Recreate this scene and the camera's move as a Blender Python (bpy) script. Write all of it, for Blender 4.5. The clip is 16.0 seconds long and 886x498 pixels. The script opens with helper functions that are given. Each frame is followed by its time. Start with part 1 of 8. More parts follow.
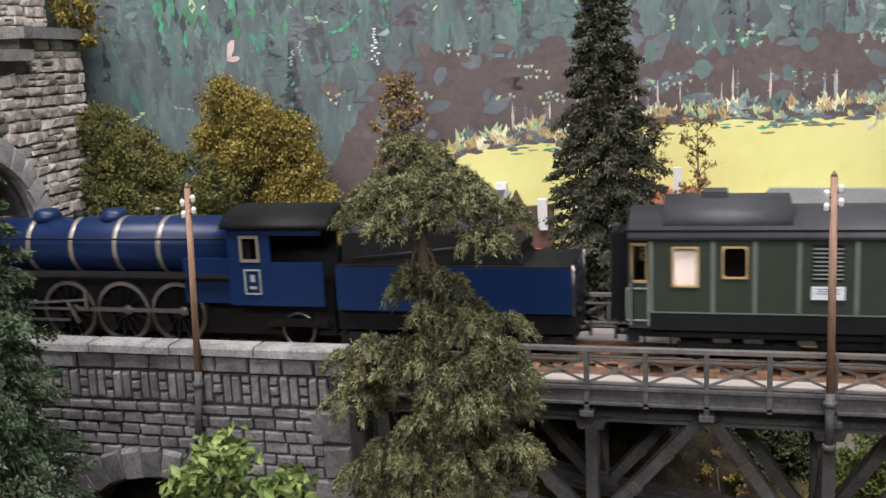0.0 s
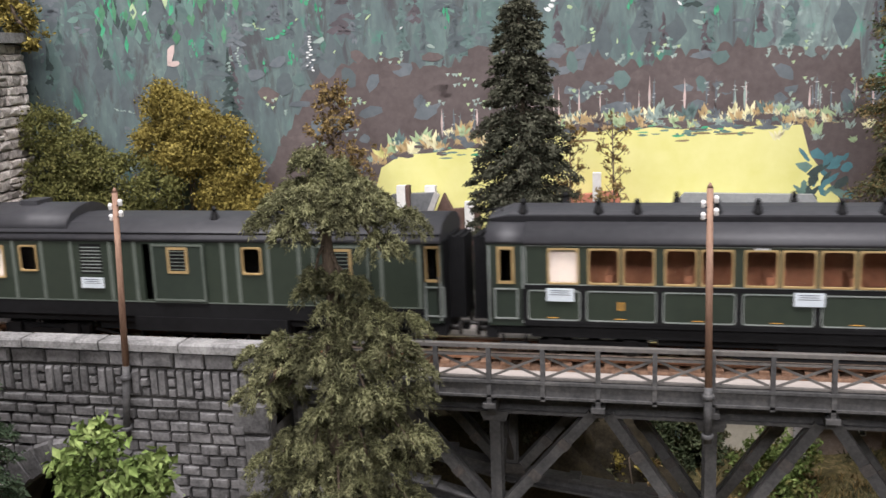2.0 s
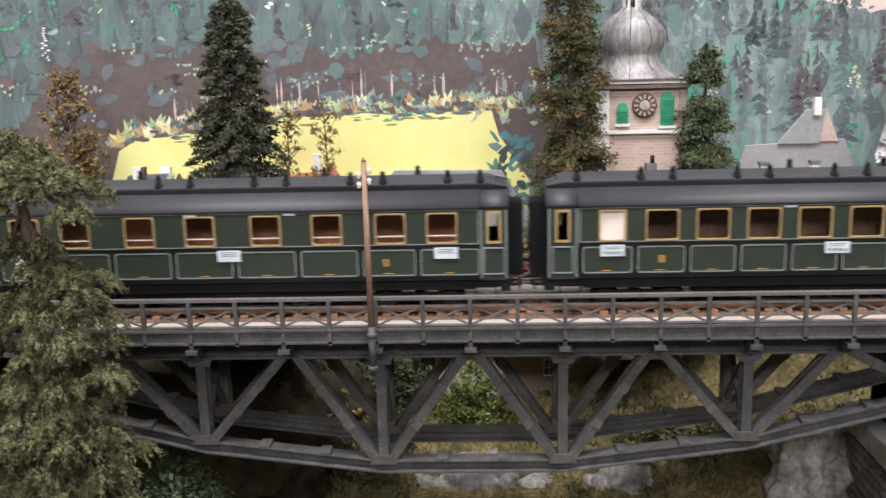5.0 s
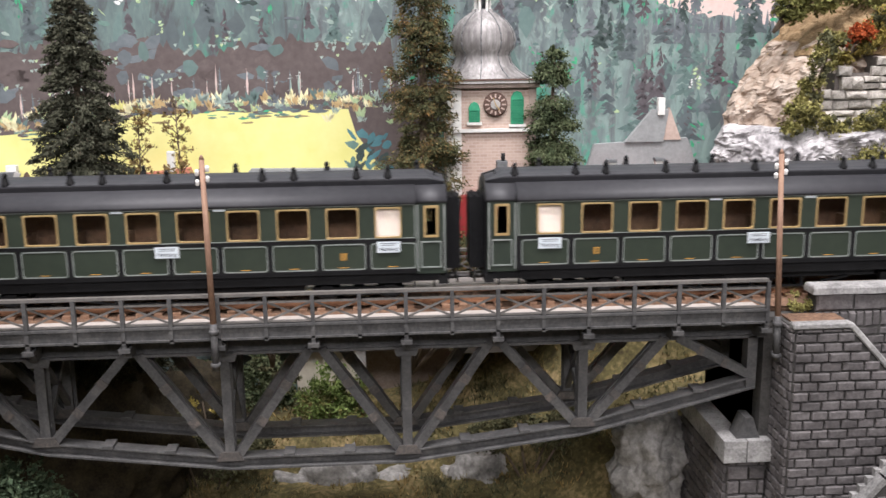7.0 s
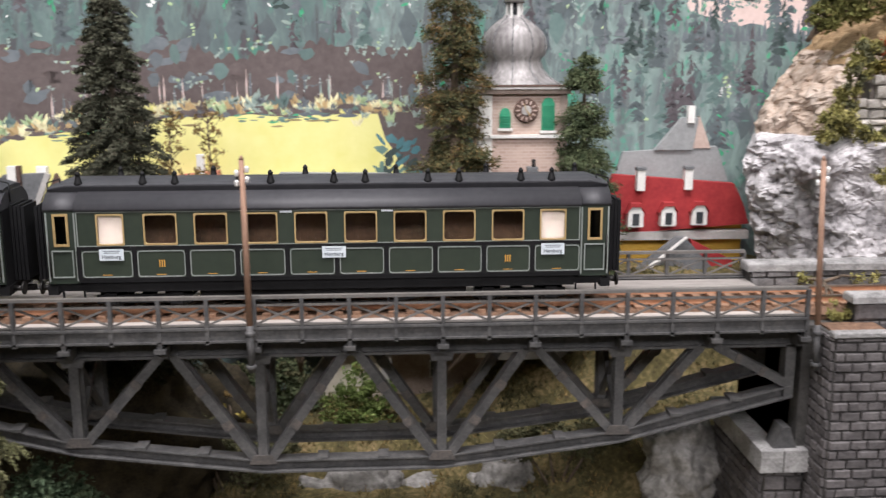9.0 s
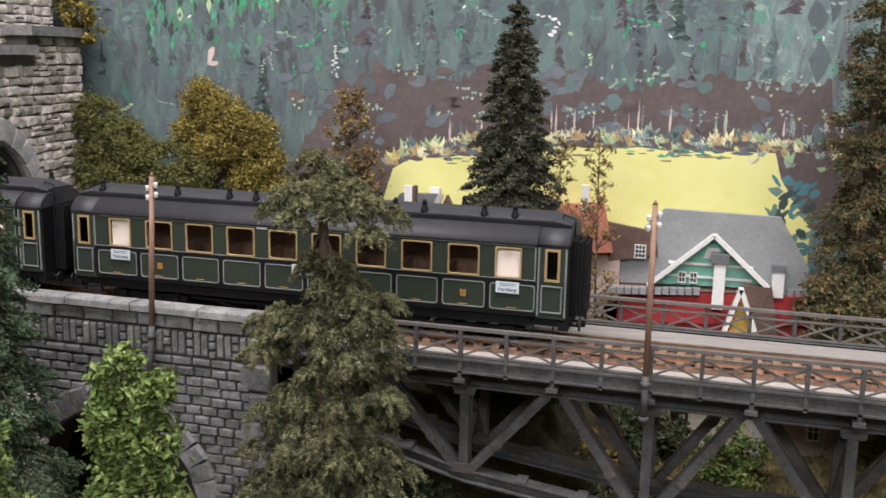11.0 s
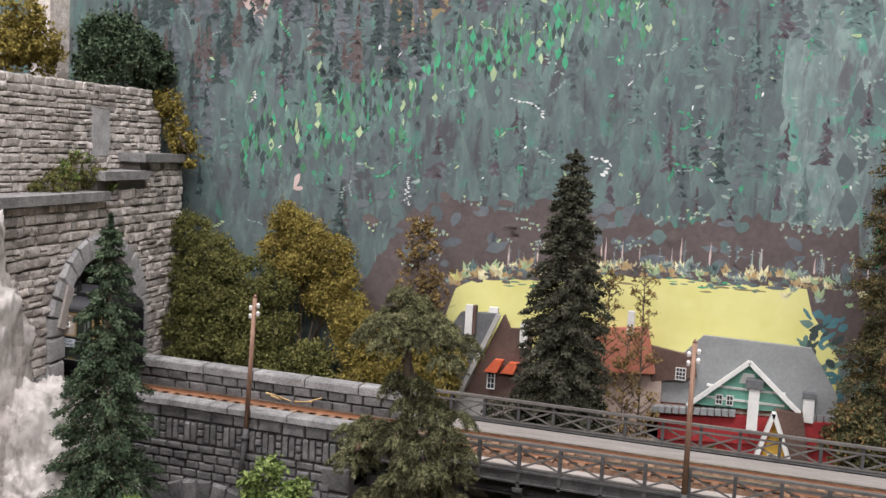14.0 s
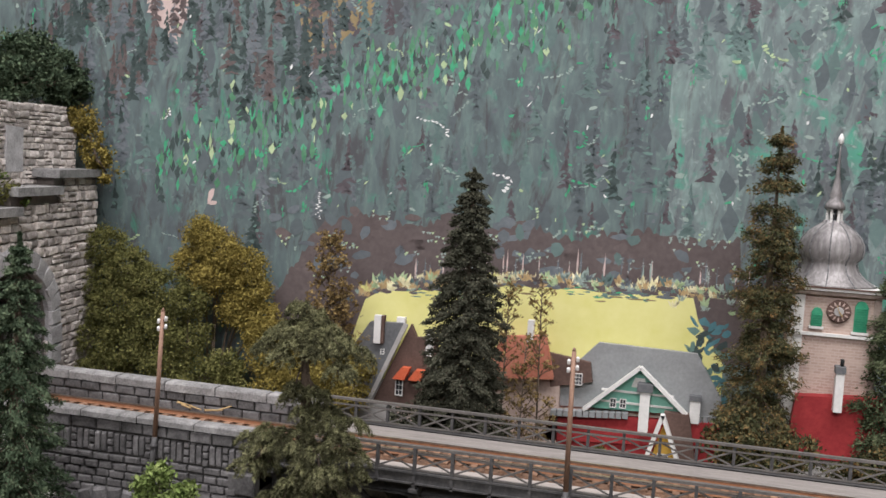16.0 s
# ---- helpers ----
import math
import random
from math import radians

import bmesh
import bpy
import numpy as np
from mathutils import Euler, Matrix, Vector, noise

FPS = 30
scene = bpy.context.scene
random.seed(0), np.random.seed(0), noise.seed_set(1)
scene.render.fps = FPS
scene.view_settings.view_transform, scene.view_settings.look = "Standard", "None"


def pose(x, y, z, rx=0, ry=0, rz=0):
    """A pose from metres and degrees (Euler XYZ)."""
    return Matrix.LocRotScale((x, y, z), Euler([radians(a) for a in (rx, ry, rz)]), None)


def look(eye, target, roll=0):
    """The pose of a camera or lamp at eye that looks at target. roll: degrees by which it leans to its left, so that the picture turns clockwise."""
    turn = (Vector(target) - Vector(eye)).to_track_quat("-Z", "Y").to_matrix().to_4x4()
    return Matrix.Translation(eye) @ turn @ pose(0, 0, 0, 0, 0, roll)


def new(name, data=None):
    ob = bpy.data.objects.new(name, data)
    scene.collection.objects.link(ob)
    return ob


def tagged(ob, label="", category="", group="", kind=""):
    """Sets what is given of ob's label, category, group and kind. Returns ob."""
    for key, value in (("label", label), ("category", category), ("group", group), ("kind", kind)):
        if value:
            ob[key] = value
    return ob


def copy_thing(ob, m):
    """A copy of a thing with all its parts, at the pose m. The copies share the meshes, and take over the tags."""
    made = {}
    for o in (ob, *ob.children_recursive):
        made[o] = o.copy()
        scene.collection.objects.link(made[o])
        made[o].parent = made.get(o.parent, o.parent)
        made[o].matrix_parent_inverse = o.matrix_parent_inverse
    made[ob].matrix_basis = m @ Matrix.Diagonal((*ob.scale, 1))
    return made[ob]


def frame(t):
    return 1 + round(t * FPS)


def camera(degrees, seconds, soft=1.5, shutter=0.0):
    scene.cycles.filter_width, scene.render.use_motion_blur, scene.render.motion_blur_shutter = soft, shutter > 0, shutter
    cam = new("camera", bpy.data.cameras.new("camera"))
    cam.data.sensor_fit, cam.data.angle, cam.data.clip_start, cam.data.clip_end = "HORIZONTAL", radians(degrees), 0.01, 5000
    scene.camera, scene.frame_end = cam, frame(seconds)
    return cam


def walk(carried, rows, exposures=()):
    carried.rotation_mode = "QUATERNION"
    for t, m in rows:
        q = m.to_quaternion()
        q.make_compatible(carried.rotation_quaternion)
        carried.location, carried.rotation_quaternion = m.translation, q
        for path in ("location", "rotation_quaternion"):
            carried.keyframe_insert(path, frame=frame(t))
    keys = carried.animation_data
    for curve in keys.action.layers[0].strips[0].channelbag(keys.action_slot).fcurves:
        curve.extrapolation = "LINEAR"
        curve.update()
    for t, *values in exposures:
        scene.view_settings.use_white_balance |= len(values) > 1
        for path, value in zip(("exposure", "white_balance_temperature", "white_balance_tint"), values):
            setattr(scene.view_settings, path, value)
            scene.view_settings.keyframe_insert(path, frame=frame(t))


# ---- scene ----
cam = camera(48.5, 16.0, 1.5, 0.3)
PATH = [
    (0, (0.037, -0.293, 0.27), (-0.488, 1.6, -0.105), -2.8),
    (0.5, (0.042, -0.293, 0.267), (-0.491, 1.596, -0.115), -3.1),
    (1, (0.043, -0.294, 0.27), (-0.492, 1.594, -0.114), -2.8),
    (1.5, (0.052, -0.3, 0.273), (-0.453, 1.598, -0.107), -2.6),
    (2, (0.06, -0.308, 0.276), (-0.4, 1.599, -0.113), -2.1),
    (2.5, (0.068, -0.322, 0.277), (-0.345, 1.592, -0.128), -2.3),
    (3, (0.08, -0.338, 0.278), (-0.266, 1.585, -0.154), -3.1),
    (3.5, (0.089, -0.348, 0.28), (-0.199, 1.583, -0.153), -2.6),
    (4, (0.098, -0.356, 0.28), (-0.117, 1.586, -0.152), -2.2),
    (4.5, (0.105, -0.358, 0.279), (-0.049, 1.589, -0.152), -1.7),
    (5, (0.114, -0.361, 0.278), (0.029, 1.592, -0.146), -1.4),
    (5.2, (0.118, -0.36, 0.277), (0.057, 1.592, -0.152), -1.3),
    (7.3, (0.136, -0.369, 0.278), (0.296, 1.578, -0.151), -0.5),
    (7.5, (0.138, -0.369, 0.277), (0.316, 1.577, -0.145), -0.4),
    (8, (0.142, -0.371, 0.277), (0.365, 1.572, -0.142), -0.3),
    (8.5, (0.133, -0.369, 0.277), (0.375, 1.573, -0.137), 0.1),
    (9, (0.122, -0.366, 0.275), (0.24, 1.589, -0.134), -0.1),
    (9.5, (0.106, -0.363, 0.276), (0.081, 1.594, -0.138), 0.1),
    (10, (0.092, -0.354, 0.278), (-0.128, 1.59, -0.137), 0.2),
    (10.2, (0.091, -0.352, 0.278), (-0.212, 1.583, -0.131), 0.4),
    (12.3, (0.088, -0.376, 0.295), (-0.566, 1.487, -0.029), 1.3),
    (12.5, (0.084, -0.387, 0.295), (-0.563, 1.482, -0.002), 0.8),
    (13, (0.077, -0.397, 0.296), (-0.602, 1.466, 0.041), 3.5),
    (13.5, (0.09, -0.405, 0.304), (-0.554, 1.475, 0.081), 2.8),
    (14, (0.093, -0.408, 0.306), (-0.524, 1.484, 0.104), 3.0),
    (14.5, (0.093, -0.407, 0.305), (-0.503, 1.492, 0.105), 3.2),
    (15, (0.099, -0.413, 0.31), (-0.431, 1.506, 0.109), 4.0),
    (15.5, (0.107, -0.418, 0.307), (-0.408, 1.505, 0.109), 4.3),
    (16, (0.117, -0.428, 0.314), (-0.376, 1.501, 0.13), 3.2),
]
walk(cam, [(t, look(eye, target, roll)) for t, eye, target, roll in PATH],
     [(0.0, 0.2), (1.0, 0.34), (3.0, 0.28), (5.0, 0.42), (7.5, 0.5), (8.5, 0.48), (9.0, 0.4), (10.0, 0.24), (12.5, 0.12), (14.0, 0.0), (16.0, -0.1)])

# ---- light: a room with ceiling panels ----
world = bpy.data.worlds.new("room_world")
world.use_nodes = True
scene.world = world
world.node_tree.nodes["Background"].inputs[0].default_value = (0.9, 0.95, 1.0, 1)
world.node_tree.nodes["Background"].inputs[1].default_value = 0.25
scene.view_settings.exposure = 0.0


def area_lamp(name, eye, target, sx, sy, watts, colour):
    data = bpy.data.lights.new(name, "AREA")
    data.shape, data.size, data.size_y, data.energy, data.color = "RECTANGLE", sx, sy, watts, colour
    ob = new(name, data)
    ob.matrix_world = look(eye, target)
    return ob


area_lamp("ceiling_panel_light", (0.1, -0.42, 1.5), (0.1, 0.12, 0.25), 1.8, 0.4, 32, (1.0, 0.962, 0.995))
area_lamp("ceiling_panel_light", (0.1, -2.2, 1.6), (0.05, 0.1, 0.2), 2.4, 0.6, 46, (1.0, 0.962, 0.995))

MM = 0.001

# ---- materials ----


def node(nt, kind, **inputs):
    n = nt.nodes.new(kind)
    for k, v in inputs.items():
        n.inputs[k.replace("_", " ")].default_value = v
    return n


def mat(name, a, b, scale=150.0, rough=0.75, metal=0.0, bump=0.25, rnd=0.0, island=0.0, coords="Object", third=None, stretch=(1, 1, 1), fine=7.0, spec=0.4):
    """Two or three colours mixed by coarse and fine noise, with fine relief; rnd varies the value object by object."""
    m = bpy.data.materials.new(name)
    m.use_nodes = True
    nt = m.node_tree
    bsdf = nt.nodes["Principled BSDF"]
    tc = nt.nodes.new("ShaderNodeTexCoord") if coords == "Object" else nt.nodes.new("ShaderNodeNewGeometry")
    out = tc.outputs["Object"] if coords == "Object" else tc.outputs["Position"]
    mp = nt.nodes.new("ShaderNodeMapping")
    mp.inputs["Scale"].default_value = stretch
    nt.links.new(out, mp.inputs["Vector"])
    n1 = node(nt, "ShaderNodeTexNoise", Scale=scale, Detail=4.0, Roughness=0.6)
    n2 = node(nt, "ShaderNodeTexNoise", Scale=scale * fine, Detail=3.0, Roughness=0.6)
    nt.links.new(mp.outputs[0], n1.inputs["Vector"])
    nt.links.new(mp.outputs[0], n2.inputs["Vector"])
    mix = nt.nodes.new("ShaderNodeMath")
    mix.operation = "MULTIPLY_ADD"
    mix.inputs[1].default_value = 0.45
    add = nt.nodes.new("ShaderNodeMath")
    add.operation = "MULTIPLY"
    add.inputs[1].default_value = 0.55
    nt.links.new(n1.outputs["Fac"], add.inputs[0])
    nt.links.new(n2.outputs["Fac"], mix.inputs[0])
    nt.links.new(add.outputs[0], mix.inputs[2])
    ramp = nt.nodes.new("ShaderNodeValToRGB")
    ramp.color_ramp.elements[0].position, ramp.color_ramp.elements[1].position = 0.34, 0.66
    ramp.color_ramp.elements[0].color, ramp.color_ramp.elements[1].color = (*a, 1), (*b, 1)
    if third:
        e = ramp.color_ramp.elements.new(0.5)
        e.color = (*third, 1)
    nt.links.new(mix.outputs[0], ramp.inputs["Fac"])
    colour = ramp.outputs["Color"]
    if rnd or island:
        hsv = nt.nodes.new("ShaderNodeHueSaturation")
        src = nt.nodes.new("ShaderNodeObjectInfo").outputs["Random"] if rnd else nt.nodes.new("ShaderNodeNewGeometry").outputs["Random Per Island"]
        amount = rnd or island
        mr = nt.nodes.new("ShaderNodeMapRange")
        mr.inputs["To Min"].default_value, mr.inputs["To Max"].default_value = 1 - amount, 1 + amount
        nt.links.new(src, mr.inputs["Value"])
        nt.links.new(mr.outputs["Result"], hsv.inputs["Value"])
        nt.links.new(colour, hsv.inputs["Color"])
        colour = hsv.outputs["Color"]
    nt.links.new(colour, bsdf.inputs["Base Color"])
    bsdf.inputs["Roughness"].default_value = rough
    bsdf.inputs["Metallic"].default_value = metal
    bsdf.inputs["Specular IOR Level"].default_value = spec
    if bump:
        bm_ = nt.nodes.new("ShaderNodeBump")
        bm_.inputs["Strength"].default_value = bump
        bm_.inputs["Distance"].default_value = 0.0006
        nt.links.new(mix.outputs[0], bm_.inputs["Height"])
        nt.links.new(bm_.outputs["Normal"], bsdf.inputs["Normal"])
    return m


def glass(name):
    m = bpy.data.materials.new(name)
    m.use_nodes = True
    b = m.node_tree.nodes["Principled BSDF"]
    b.inputs["Base Color"].default_value = (0.9, 0.9, 0.88, 1)
    b.inputs["Roughness"].default_value = 0.05
    b.inputs["Transmission Weight"].default_value = 1.0
    b.inputs["IOR"].default_value = 1.1
    return m


STONE = mat("grey_cut_stone", (0.062, 0.06, 0.06), (0.215, 0.208, 0.206), 120, 0.85, bump=0.5, rnd=0.25, coords="Position")
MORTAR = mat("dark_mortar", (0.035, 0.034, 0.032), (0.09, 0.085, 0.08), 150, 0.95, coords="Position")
COPING = mat("pale_coping_stone", (0.13, 0.128, 0.125), (0.42, 0.41, 0.4), 130, 0.85, bump=0.5, rnd=0.15, coords="Position")
RUBBLE = mat("weathered_rubble", (0.28, 0.245, 0.225), (0.78, 0.72, 0.68), 130, 0.9, bump=0.8, rnd=0.38, coords="Position", third=(0.52, 0.47, 0.43))
VOUSSOIR = mat("grey_voussoir", (0.26, 0.25, 0.25), (0.58, 0.57, 0.57), 110, 0.9, bump=0.5, rnd=0.15, coords="Position")
RUBBLE_JOINT = mat("rubble_joint", (0.12, 0.105, 0.095), (0.24, 0.21, 0.19), 150, 0.95, coords="Position")
STEEL = mat("grey_painted_steel", (0.045, 0.044, 0.045), (0.125, 0.12, 0.116), 110, 0.6, bump=0.12, coords="Position", third=(0.078, 0.077, 0.077))
STEEL_DUSTY = mat("dusty_grey_railing", (0.1, 0.095, 0.09), (0.19, 0.175, 0.16), 90, 0.6, bump=0.1, coords="Position")
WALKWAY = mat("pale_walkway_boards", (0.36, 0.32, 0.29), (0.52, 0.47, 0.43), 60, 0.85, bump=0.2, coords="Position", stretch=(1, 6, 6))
# the same boards as WALKWAY, in a darker grey for the far side
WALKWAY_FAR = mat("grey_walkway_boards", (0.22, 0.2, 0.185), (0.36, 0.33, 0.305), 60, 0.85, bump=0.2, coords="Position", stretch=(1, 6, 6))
BALLAST = mat("rust_brown_ballast", (0.09, 0.055, 0.038), (0.3, 0.18, 0.115), 420, 0.95, bump=0.9, coords="Position", third=(0.17, 0.1, 0.065))
SLEEPER = mat("rusty_sleeper", (0.18, 0.1, 0.065), (0.38, 0.23, 0.145), 300, 0.85, bump=0.4, coords="Position", rnd=0.2)
RAIL = mat("worn_rail_steel", (0.3, 0.24, 0.2), (0.55, 0.5, 0.45), 60, 0.28, metal=0.9, bump=0.05, coords="Position")
RAILSIDE = mat("rusty_rail_web", (0.25, 0.115, 0.06), (0.42, 0.22, 0.125), 200, 0.8, bump=0.2, coords="Position")
WOODPOLE = mat("brown_wooden_pole", (0.22, 0.125, 0.085), (0.4, 0.25, 0.175), 120, 0.7, bump=0.3, stretch=(6, 6, 1))
PORCELAIN = mat("white_porcelain", (0.75, 0.74, 0.72), (0.9, 0.88, 0.86), 60, 0.25, bump=0.0)
GREEN = mat("dark_green_coach_paint", (0.026, 0.036, 0.026), (0.036, 0.047, 0.033), 40, 0.45, bump=0.03)
GREEN_DOOR = mat("dark_green_door_paint", (0.024, 0.034, 0.026), (0.033, 0.044, 0.032), 40, 0.5, bump=0.03)
BLACK = mat("black_frame_paint", (0.004, 0.004, 0.0045), (0.011, 0.011, 0.012), 60, 0.6, bump=0.05, spec=0.25)
ROOFGREY = mat("dark_grey_roof", (0.035, 0.035, 0.04), (0.055, 0.055, 0.06), 50, 0.5, bump=0.06)
GOLD = mat("ochre_window_frame", (0.34, 0.235, 0.1), (0.48, 0.34, 0.16), 60, 0.5, bump=0.02)
LINING = mat("pale_green_grey_lining", (0.2, 0.23, 0.21), (0.32, 0.34, 0.32), 60, 0.6, bump=0.0)
BLIND = mat("cream_frosted_blind", (0.56, 0.48, 0.42), (0.66, 0.58, 0.52), 40, 0.6, bump=0.0)
PLATE = mat("pale_blue_white_plate", (0.6, 0.66, 0.7), (0.72, 0.77, 0.8), 60, 0.6, bump=0.0)
INK = mat("dark_ink", (0.02, 0.03, 0.05), (0.03, 0.04, 0.06), 60, 0.6, bump=0.0)
ORANGE = mat("orange_yellow_lettering", (0.6, 0.3, 0.05), (0.7, 0.38, 0.08), 60, 0.6, bump=0.0)
SEAT = mat("red_brown_seat", (0.2, 0.075, 0.04), (0.36, 0.16, 0.09), 80, 0.8)
INTERIOR = mat("brown_compartment_wall", (0.07, 0.042, 0.028), (0.2, 0.115, 0.07), 60, 0.8)
RUBBER = mat("black_bellows", (0.005, 0.005, 0.006), (0.013, 0.013, 0.014), 80, 0.8, spec=0.2)
WHEEL = mat("dark_wheel_steel", (0.014, 0.014, 0.014), (0.05, 0.047, 0.044), 80, 0.45, metal=0.6)
TYRE = mat("bright_tyre", (0.24, 0.225, 0.21), (0.46, 0.43, 0.41), 80, 0.3, metal=0.9)
BLUE = mat("deep_blue_engine_paint", (0.004, 0.015, 0.058), (0.006, 0.022, 0.078), 40, 0.35, bump=0.03)
BAND = mat("brass_boiler_band", (0.4, 0.36, 0.28), (0.55, 0.5, 0.42), 60, 0.35, metal=0.7, bump=0.0)
COAL = mat("black_coal", (0.006, 0.006, 0.007), (0.05, 0.05, 0.055), 500, 0.4, bump=1.0)
PANE = glass("window_glass")
PALE_RUBBLE = mat("pale_rubble_stone", (0.2, 0.185, 0.165), (0.62, 0.58, 0.53), 140, 0.9, bump=0.7, rnd=0.3, coords="Position", third=(0.4, 0.37, 0.33))
ROCK_T = mat("pinkish_tan_plaster_rock", (0.2, 0.135, 0.09), (0.64, 0.55, 0.48), 38, 0.95, bump=1.0, coords="Position", third=(0.42, 0.335, 0.27), fine=6)
# a darker, browner variant of STONE for the walls at the east end
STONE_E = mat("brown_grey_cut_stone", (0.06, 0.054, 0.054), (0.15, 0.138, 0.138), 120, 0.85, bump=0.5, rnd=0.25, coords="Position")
ROCK_D = mat("dull_grey_rock", (0.1, 0.096, 0.09), (0.44, 0.42, 0.4), 70, 0.95, bump=1.0, coords="Position", third=(0.25, 0.24, 0.225), fine=5)
ROCK_W = mat("white_grey_plaster_rock", (0.2, 0.175, 0.15), (0.68, 0.64, 0.6), 45, 0.95, bump=1.0, coords="Position", third=(0.52, 0.48, 0.45), fine=5)
ROCK_G = mat("grey_plaster_rock", (0.19, 0.18, 0.183), (0.74, 0.71, 0.715), 55, 0.95, bump=1.0, coords="Position", third=(0.44, 0.42, 0.423), fine=5)
DRYGRASS = mat("tan_dry_grass", (0.13, 0.085, 0.04), (0.38, 0.28, 0.16), 170, 0.95, bump=1.0, coords="Position", third=(0.26, 0.17, 0.09), fine=6)
GRASS = mat("dry_grass_scatter", (0.035, 0.024, 0.012), (0.3, 0.22, 0.11), 45, 0.95, bump=1.0, coords="Position", third=(0.1, 0.085, 0.032), fine=9)
GRASSB = mat("dry_grass_blades", (0.09, 0.085, 0.03), (0.31, 0.25, 0.12), 60, 0.9, bump=0.0, coords="Position", island=0.4)
BARK = mat("grey_brown_bark", (0.06, 0.045, 0.03), (0.2, 0.15, 0.11), 250, 0.9, bump=0.5, coords="Position", stretch=(1, 1, 0.3))


def leafmat(name, a, b, third, island=0.4):
    return mat(name, a, b, 130, 0.9, bump=0.0, coords="Position", island=island, third=third, fine=4, spec=0.15)


LEAF_SPRUCE = leafmat("blue_green_spruce_foliage", (0.03, 0.05, 0.028), (0.155, 0.195, 0.115), (0.07, 0.102, 0.06), 0.3)
LEAF_FIR = leafmat("grey_green_fir_foliage", (0.028, 0.03, 0.02), (0.14, 0.14, 0.1), (0.068, 0.07, 0.048), 0.3)
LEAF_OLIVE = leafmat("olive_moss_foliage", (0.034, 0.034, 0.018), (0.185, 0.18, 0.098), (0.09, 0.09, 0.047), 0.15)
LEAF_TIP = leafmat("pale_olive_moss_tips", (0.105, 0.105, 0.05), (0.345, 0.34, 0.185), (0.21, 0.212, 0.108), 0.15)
LEAF_YELLOW = leafmat("mustard_yellow_foliage", (0.1, 0.085, 0.02), (0.41, 0.335, 0.1), (0.235, 0.185, 0.048), 0.22)
LEAF_GREEN = leafmat("mid_green_bush_foliage", (0.055, 0.06, 0.02), (0.26, 0.245, 0.09), (0.14, 0.14, 0.046), 0.25)
LEAF_PINE = leafmat("mid_green_conifer_foliage", (0.03, 0.045, 0.022), (0.17, 0.19, 0.105), (0.078, 0.098, 0.05), 0.25)
LEAF_BRIGHT = leafmat("bright_green_foliage", (0.065, 0.1, 0.024), (0.28, 0.34, 0.125), (0.145, 0.2, 0.058), 0.25)
LEAF_BROWN = leafmat("dry_brown_foliage", (0.12, 0.075, 0.03), (0.38, 0.28, 0.13), (0.24, 0.17, 0.07))
LEAF_MOSS = leafmat("yellow_olive_moss", (0.1, 0.1, 0.03), (0.42, 0.38, 0.16), (0.25, 0.23, 0.08))
LEAF_RUST = leafmat("rust_tipped_conifer_foliage", (0.032, 0.038, 0.018), (0.25, 0.14, 0.055), (0.085, 0.088, 0.042), 0.35)
LEAF_RED = leafmat("red_autumn_foliage", (0.2, 0.04, 0.015), (0.5, 0.13, 0.04), (0.33, 0.07, 0.025))

# ---- mesh helpers, in millimetres ----


def box(bm, x0, x1, y0, y1, z0, z1):
    v = [bm.verts.new((x * MM, y * MM, z * MM)) for x in (x0, x1) for y in (y0, y1) for z in (z0, z1)]
    for f in ((0, 1, 3, 2), (4, 6, 7, 5), (0, 4, 5, 1), (2, 3, 7, 6), (0, 2, 6, 4), (1, 5, 7, 3)):
        bm.faces.new([v[i] for i in f])
    return bm


def beam(bm, p, q, w, h, up=(0, 1, 0)):
    """A bar of section w (across) by h (along up) from p to q."""
    p, q, up = Vector(p), Vector(q), Vector(up)
    d = (q - p).normalized()
    s = d.cross(up).normalized()
    u = s.cross(d)
    v = [bm.verts.new((e + s * (a * w / 2) + u * (b * h / 2)) * MM) for e in (p, q) for a, b in ((-1, -1), (1, -1), (1, 1), (-1, 1))]
    for f in ((3, 2, 1, 0), (4, 5, 6, 7), (0, 1, 5, 4), (1, 2, 6, 5), (2, 3, 7, 6), (3, 0, 4, 7)):
        bm.faces.new([v[i] for i in f])
    return bm


def tube(bm, p, q, r0, r1=None, n=10):
    p, q = Vector(p), Vector(q)
    r1 = r0 if r1 is None else r1
    d = (q - p).normalized()
    s = d.orthogonal().normalized()
    u = d.cross(s)
    a = [bm.verts.new((p + (s * math.cos(k * 2 * math.pi / n) + u * math.sin(k * 2 * math.pi / n)) * r0) * MM) for k in range(n)]
    b = [bm.verts.new((q + (s * math.cos(k * 2 * math.pi / n) + u * math.sin(k * 2 * math.pi / n)) * r1) * MM) for k in range(n)]
    for k in range(n):
        f = bm.faces.new((a[k], a[(k + 1) % n], b[(k + 1) % n], b[k]))
        f.smooth = True
    bm.faces.new(a[::-1])
    bm.faces.new(b)
    return bm


def lathe(bm, c, profile, n=14, axis="z"):
    """A turned shape from (radius, height) pairs about an axis through c."""
    rings = []
    for r, h in profile:
        ring = []
        for k in range(n):
            a, b = r * math.cos(k * 2 * math.pi / n), r * math.sin(k * 2 * math.pi / n)
            o = {"z": (a, b, h), "y": (a, h, b), "x": (h, a, b)}[axis]
            ring.append(bm.verts.new(((c[0] + o[0]) * MM, (c[1] + o[1]) * MM, (c[2] + o[2]) * MM)))
        rings.append(ring)
    for r0, r1 in zip(rings, rings[1:]):
        for k in range(n):
            f = bm.faces.new((r0[k], r0[(k + 1) % n], r1[(k + 1) % n], r1[k]))
            f.smooth = True
    bm.faces.new(rings[0][::-1])
    bm.faces.new(rings[-1])
    return bm


